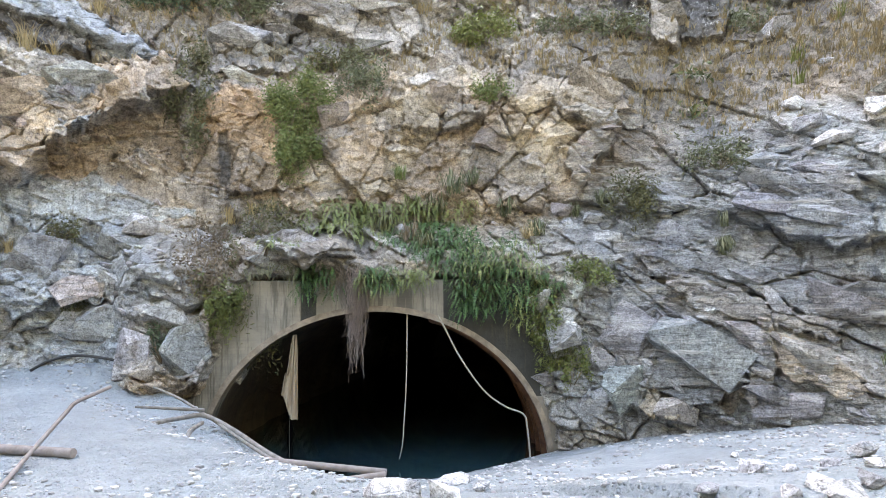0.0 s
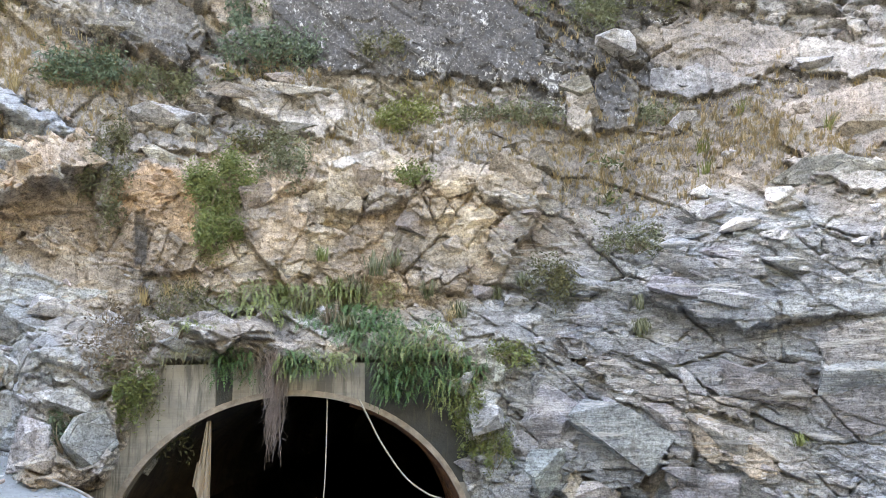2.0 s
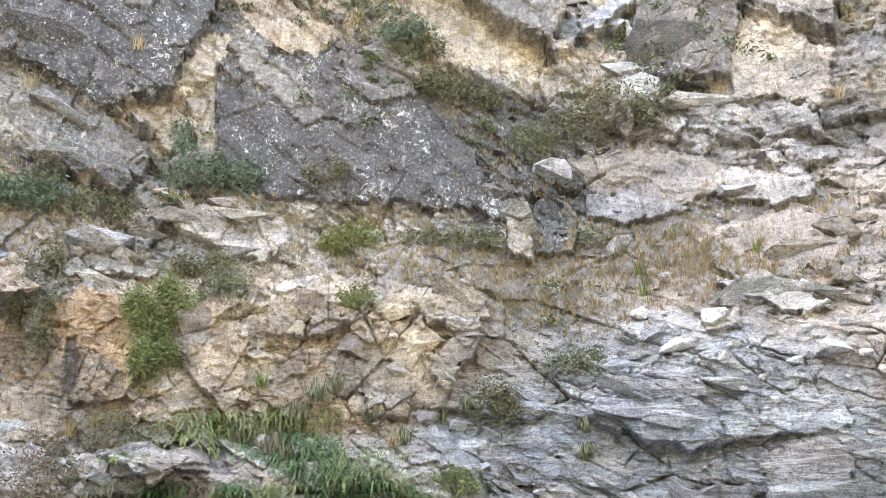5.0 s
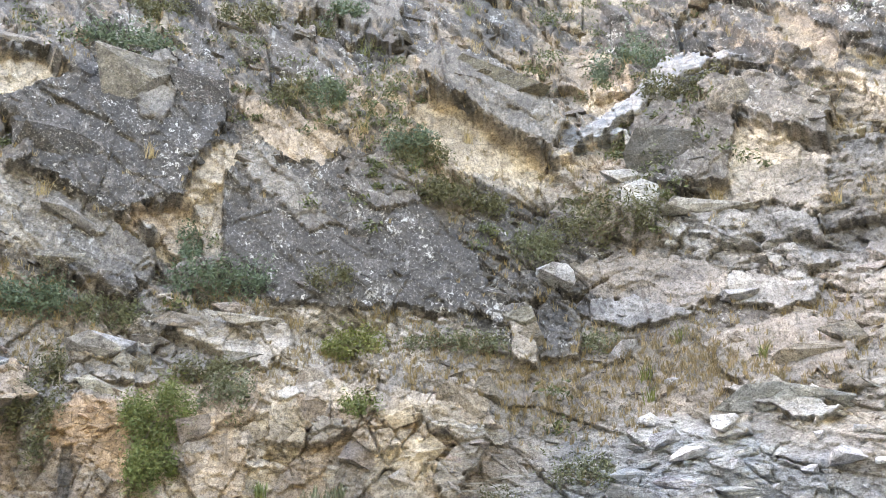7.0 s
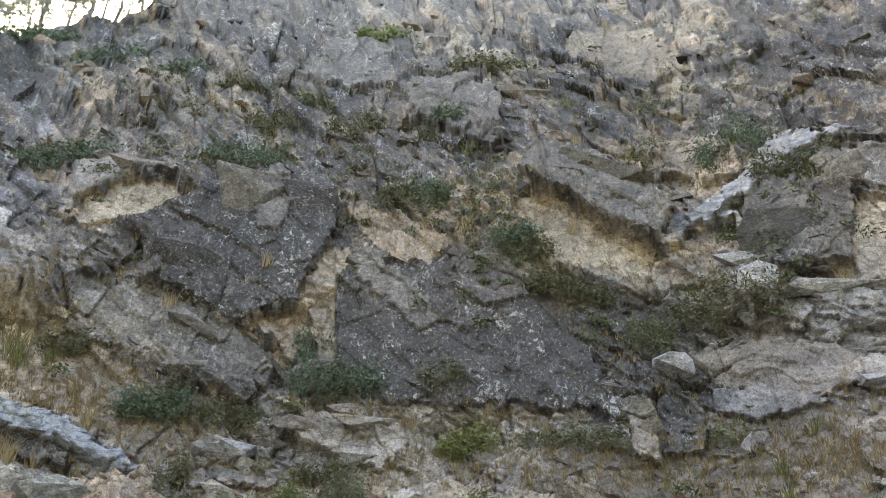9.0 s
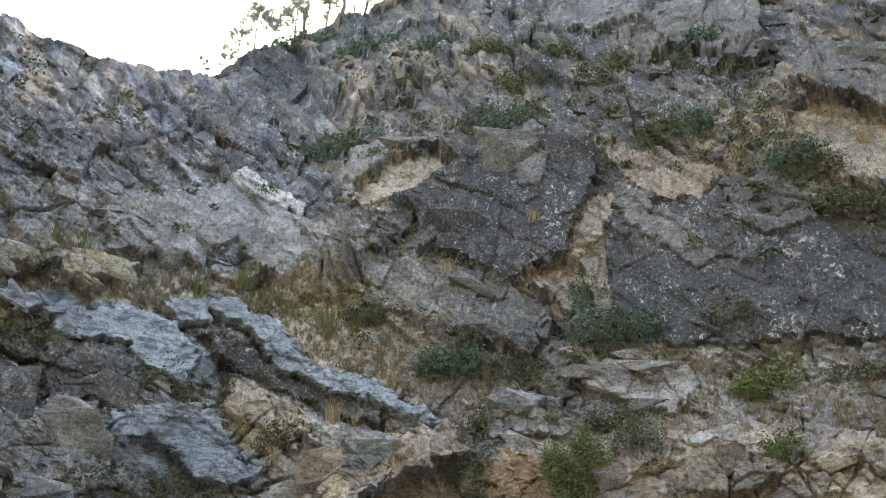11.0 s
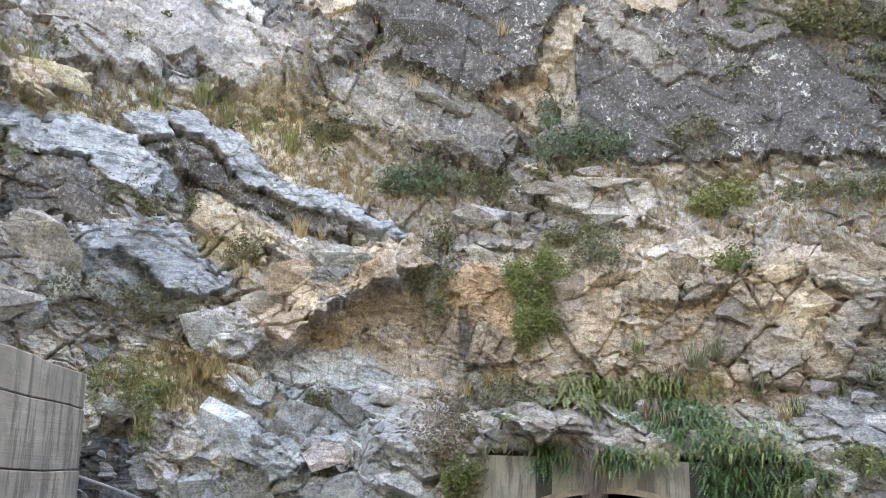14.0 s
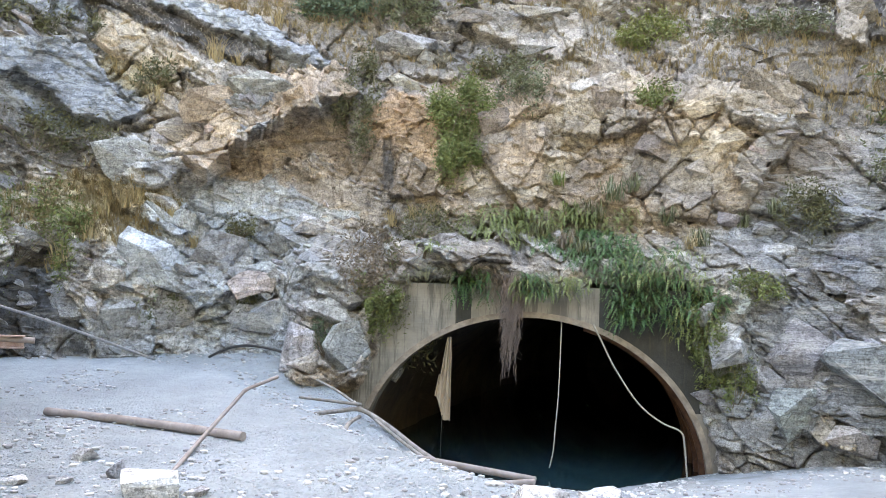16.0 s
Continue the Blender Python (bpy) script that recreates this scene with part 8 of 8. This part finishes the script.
cloth = tagged(new("hanging_cloth", mesh_of("hanging_cloth", *hanging_cloth(), CLOTH)), "dirty beige cloth hanging from the arch", "cloth")
solid = cloth.modifiers.new("thickness", "SOLIDIFY")
solid.thickness = 0.008
hanging_roots(-1.56, 14.35, 2.15, 0.36, 2.15, 130, ROOT, "thick bundle of dry roots hanging before the arch")
hanging_roots(-2.0, 14.3, 2.2, 0.5, 0.7, 50, BROWN, "dry stems hanging over the headwall")
hanging_roots(0.9, 14.35, 2.0, 0.9, 0.6, 50, OLIVE, "dark trailing stems over the headwall")

# ---- pipes, branches and scrap on the ground ----
tagged(tube("pipe", [(-6.85, 8.94, 0.10), (-5.33, 8.65, 0.10), (-3.81, 8.20, 0.10)], 0.052, 0.052, PIPE), "rusty steel pipe lying on the gravel", "pipe", "scrap pipes")
tagged(tube("pipe", [(-2.88, 10.93, -0.48), (-2.02, 11.32, -0.65), (-0.84, 11.67, -0.85)], 0.052, 0.052, PIPE), "rusty steel pipe reaching over the water", "pipe", "scrap pipes")
tagged(tube("pipe", [(-1.79, 10.75, -0.79), (-1.32, 11.02, -0.81), (-0.83, 11.27, -0.80)], 0.05, 0.05, PIPE), "rusty steel pipe at the water's edge", "pipe", "scrap pipes")
tagged(tube("bent_rod", [(-3.85, 6.72, -0.06), (-4.12, 7.89, 0.13), (-4.08, 8.58, 0.46), (-4.04, 8.71, 0.55), (-3.94, 8.86, 0.61), (-3.79, 9.04, 0.69)], 0.024, 0.02, PIPE), "bent rusty rod leaning over a pipe", "rod")
tagged(tube("branch", [(-4.35, 9.99, -0.02), (-4.17, 11.04, -0.05), (-4.03, 12.15, -0.11), (-3.77, 12.55, -0.13), (-3.24, 12.38, -0.35), (-2.53, 11.73, -0.60), (-1.29, 10.22, -0.80)], 0.03, 0.045, BARK), "long grey fallen branch along the bank", "branch", "fallen branches")
tagged(tube("branch", [(-4.52, 11.66, 0.13), (-4.20, 12.09, 0.05), (-3.78, 12.54, -0.04)], 0.018, 0.03, BARK), "thin grey twig on the bank", "branch", "fallen branches")
tagged(tube("branch", [(-4.87, 13.34, 0.24), (-4.39, 13.19, 0.07), (-3.71, 12.67, -0.19), (-2.83, 11.87, -0.52), (-1.66, 10.67, -0.85)], 0.02, 0.03, BARK), "thin grey branch along the bank", "branch", "fallen branches")
tagged(tube("branch", [(-3.27, 10.19, -0.34), (-3.34, 10.38, -0.14), (-3.39, 10.67, -0.07), (-3.48, 11.48, -0.08)], 0.035, 0.03, BARK), "short bent stump of a branch", "branch", "fallen branches")
tagged(tube("hose", [(-7.41, 14.22, 0.47), (-7.02, 14.14, 0.65), (-6.58, 14.06, 0.74), (-6.03, 14.00, 0.70), (-5.59, 14.04, 0.57), (-5.28, 13.98, 0.35)], 0.025, 0.025, RUBBER), "black hose arched over the mound", "hose")
tagged(tube("steel_cable", [(-8.43, 8.00, 1.76), (-8.61, 9.60, 1.48), (-8.28, 11.00, 1.10), (-7.60, 12.60, 0.51)], 0.022, 0.022, STEEL), "taut grey steel cable from the wall to the ground", "cable")
# ---- things in the tunnel mouth ----
tagged(tube("white_rope", [(-0.66, 14.70, 1.52), (-0.66, 14.60, 0.90), (-0.68, 14.60, 0.08), (-0.72, 14.60, -0.53), (-0.75, 14.60, -0.94), (-0.81, 14.60, -1.23)], 0.012, 0.012, ROPE), "pale rope hanging into the water", "rope", "lines in the tunnel mouth")
tagged(tube("white_hose", [(-0.08, 14.50, 1.39), (0.05, 14.50, 1.14), (0.33, 14.50, 0.60), (0.74, 14.50, 0.02), (1.13, 14.50, -0.28), (1.46, 14.50, -0.42), (1.53, 14.50, -0.66), (1.58, 14.50, -1.24)], 0.017, 0.017, ROPE), "pale hose sagging from the arch to the jamb", "hose", "lines in the tunnel mouth")
tagged(tube("thin_line", [(-2.82, 14.60, -0.41), (-2.83, 14.60, -0.78), (-2.82, 14.60, -1.21)], 0.006, 0.006, RUBBER), "thin line below the hanging cloth", "rope", "lines in the tunnel mouth")
# skyline trees
pine(-35.61, 10.6, -0.10)
pine(-41.05, 4.6, -0.08)
pine(-39.91, 6.0, -0.10)
pine(-37.88, 5.6, -0.10)
pine(-32.37, 10.7, 0.06)
pine(-30.24, 9.7, 0.06)
pine(-33.74, 7.4, 0.02)
pine(-43.71, 2.0, -0.10)
pine(-42.10, 3.2, 0.02)
pine(-28.32, 9.1, -0.02)
pine(-36.56, 6.3, -0.06)
pine(-31.32, 6.8, -0.04)
# ---- stones on the gravel ----
boulder(-0.44, 6.71, 0.03, 0.50, 0.40, 0.26, 501, 3, STONE)
boulder(0.02, 6.71, 0.03, 0.36, 0.29, 0.26, 502, 56, STONE)
boulder(-4.87, 6.93, 0.04, 0.27, 0.22, 0.16, 503, 19, STONE)
boulder(-4.17, 6.42, 0.03, 0.17, 0.14, 0.21, 504, 72, SLATE_STONE)
boulder(-3.60, 6.00, 0.04, 0.47, 0.37, 0.26, 505, 35, STONE)
boulder(-3.21, 6.10, 0.00, 0.20, 0.16, 0.10, 506, 88, SLATE_STONE)
boulder(3.02, 7.77, -0.02, 0.34, 0.27, 0.16, 507, 51, SLATE_STONE)
boulder(4.54, 8.59, -0.03, 0.28, 0.23, 0.21, 508, 14, STONE)
boulder(3.02, 6.42, 0.12, 0.31, 0.25, 0.14, 509, 67, STONE)
boulder(3.12, 6.18, 0.12, 0.36, 0.29, 0.17, 510, 30, STONE)
boulder(2.71, 6.24, 0.12, 0.20, 0.16, 0.10, 511, 83, SLATE_STONE)
boulder(3.43, 6.38, 0.17, 0.24, 0.20, 0.15, 512, 46, SLATE_STONE)
boulder(2.19, 6.66, 0.05, 0.21, 0.17, 0.07, 513, 9, SLATE_STONE)
boulder(0.39, 8.54, -0.36, 0.19, 0.15, 0.13, 514, 62, STONE)
boulder(3.79, 7.80, 0.01, 0.23, 0.18, 0.10, 515, 25, SLATE_STONE)
boulder(3.34, 7.67, -0.01, 0.16, 0.13, 0.09, 516, 78, STONE)
boulder(3.62, 9.91, -0.31, 0.15, 0.12, 0.08, 517, 41, STONE)
boulder(4.16, 7.57, 0.05, 0.32, 0.25, 0.15, 518, 4, STONE)
boulder(-4.47, 6.11, 0.00, 0.17, 0.13, 0.09, 519, 57, SLATE_STONE)
boulder(-4.87, 5.99, -0.00, 0.23, 0.18, 0.09, 520, 20, SLATE_STONE)
boulder(2.60, 8.26, -0.16, 0.14, 0.11, 0.06, 521, 73, STONE)
boulder(2.56, 9.17, -0.30, 0.18, 0.15, 0.08, 522, 36, SLATE_STONE)
boulder(-1.12, 6.99, -0.02, 0.14, 0.11, 0.07, 523, 89, STONE)
boulder(0.13, 10.13, -0.63, 0.45, 0.36, 0.19, 524, 52, STONE)


scattered_blocks()

# ---- low scrub scattered over the upper slope ----
def slope_scrub():
    r = np.random.default_rng(77)
    w = (smooth(24, 30, EL) * (0.25 + GRASS) * (1 - 0.8 * LICHEN) * (fbm(U, V, 1.5, 88, 3) > 0.05)).ravel()
    w += 0.02 * GRASS.ravel()
    cs, k = [], 60
    for i in r.choice(w.size, 430, p=w / w.sum()):
        s = RB.flat[i] / 18.0 * r.uniform(0.5, 1.3)
        p = np.array((XF.flat[i], YF.flat[i] - 0.1 * s, ZF.flat[i]))
        cs.append(p + r.normal(size=(k, 3)) * np.array((0.17, 0.1, 0.1)) * s)
    return leaves(np.concatenate(cs), 0.05)


tagged(new("slope_scrub", mesh_of("slope_scrub", *slope_scrub(), leaf_material("dull_scrub", (0.065, 0.085, 0.04), (0.15, 0.165, 0.075)))), "low dull-green scrub on the upper slope", "scrub", kind="stuff")


# ---- grass that covers the slopes ----
def slope_grass():
    w = (GRASS * (0.35 + 0.65 * RNG.random(GRASS.shape))).ravel()
    w *= ramp(RB, [20, 26, 40], [1.0, 0.3, 0.08]).ravel()
    pick = RNG.choice(w.size, 4200, p=w / w.sum())
    vs, fs, n = [], [], 0
    mats = []
    for i in pick:
        p = np.array((XF.flat[i], YF.flat[i] - 0.02, ZF.flat[i] - 0.03))
        s = RB.flat[i] / 18.0
        v, f = blades(p, 9, 0.24 * s * RNG.uniform(0.5, 1.3), 0.6, 0.008 * s, 0.3)
        vs.append(v)
        fs += [tuple(int(a) + n for a in q) for q in f]
        n += len(v)
    me = bpy.data.meshes.new("slope_grass")
    me.from_pydata(np.concatenate(vs).tolist(), [], fs)
    me.materials.append(DRYMIX)
    return me


DRYMIX = leaf_material("slope_grass_dry_and_green", (0.38, 0.29, 0.17), (0.25, 0.205, 0.115))
tagged(new("slope_grass", slope_grass()), "dry straw-coloured grass with green among it", "grass", kind="stuff")
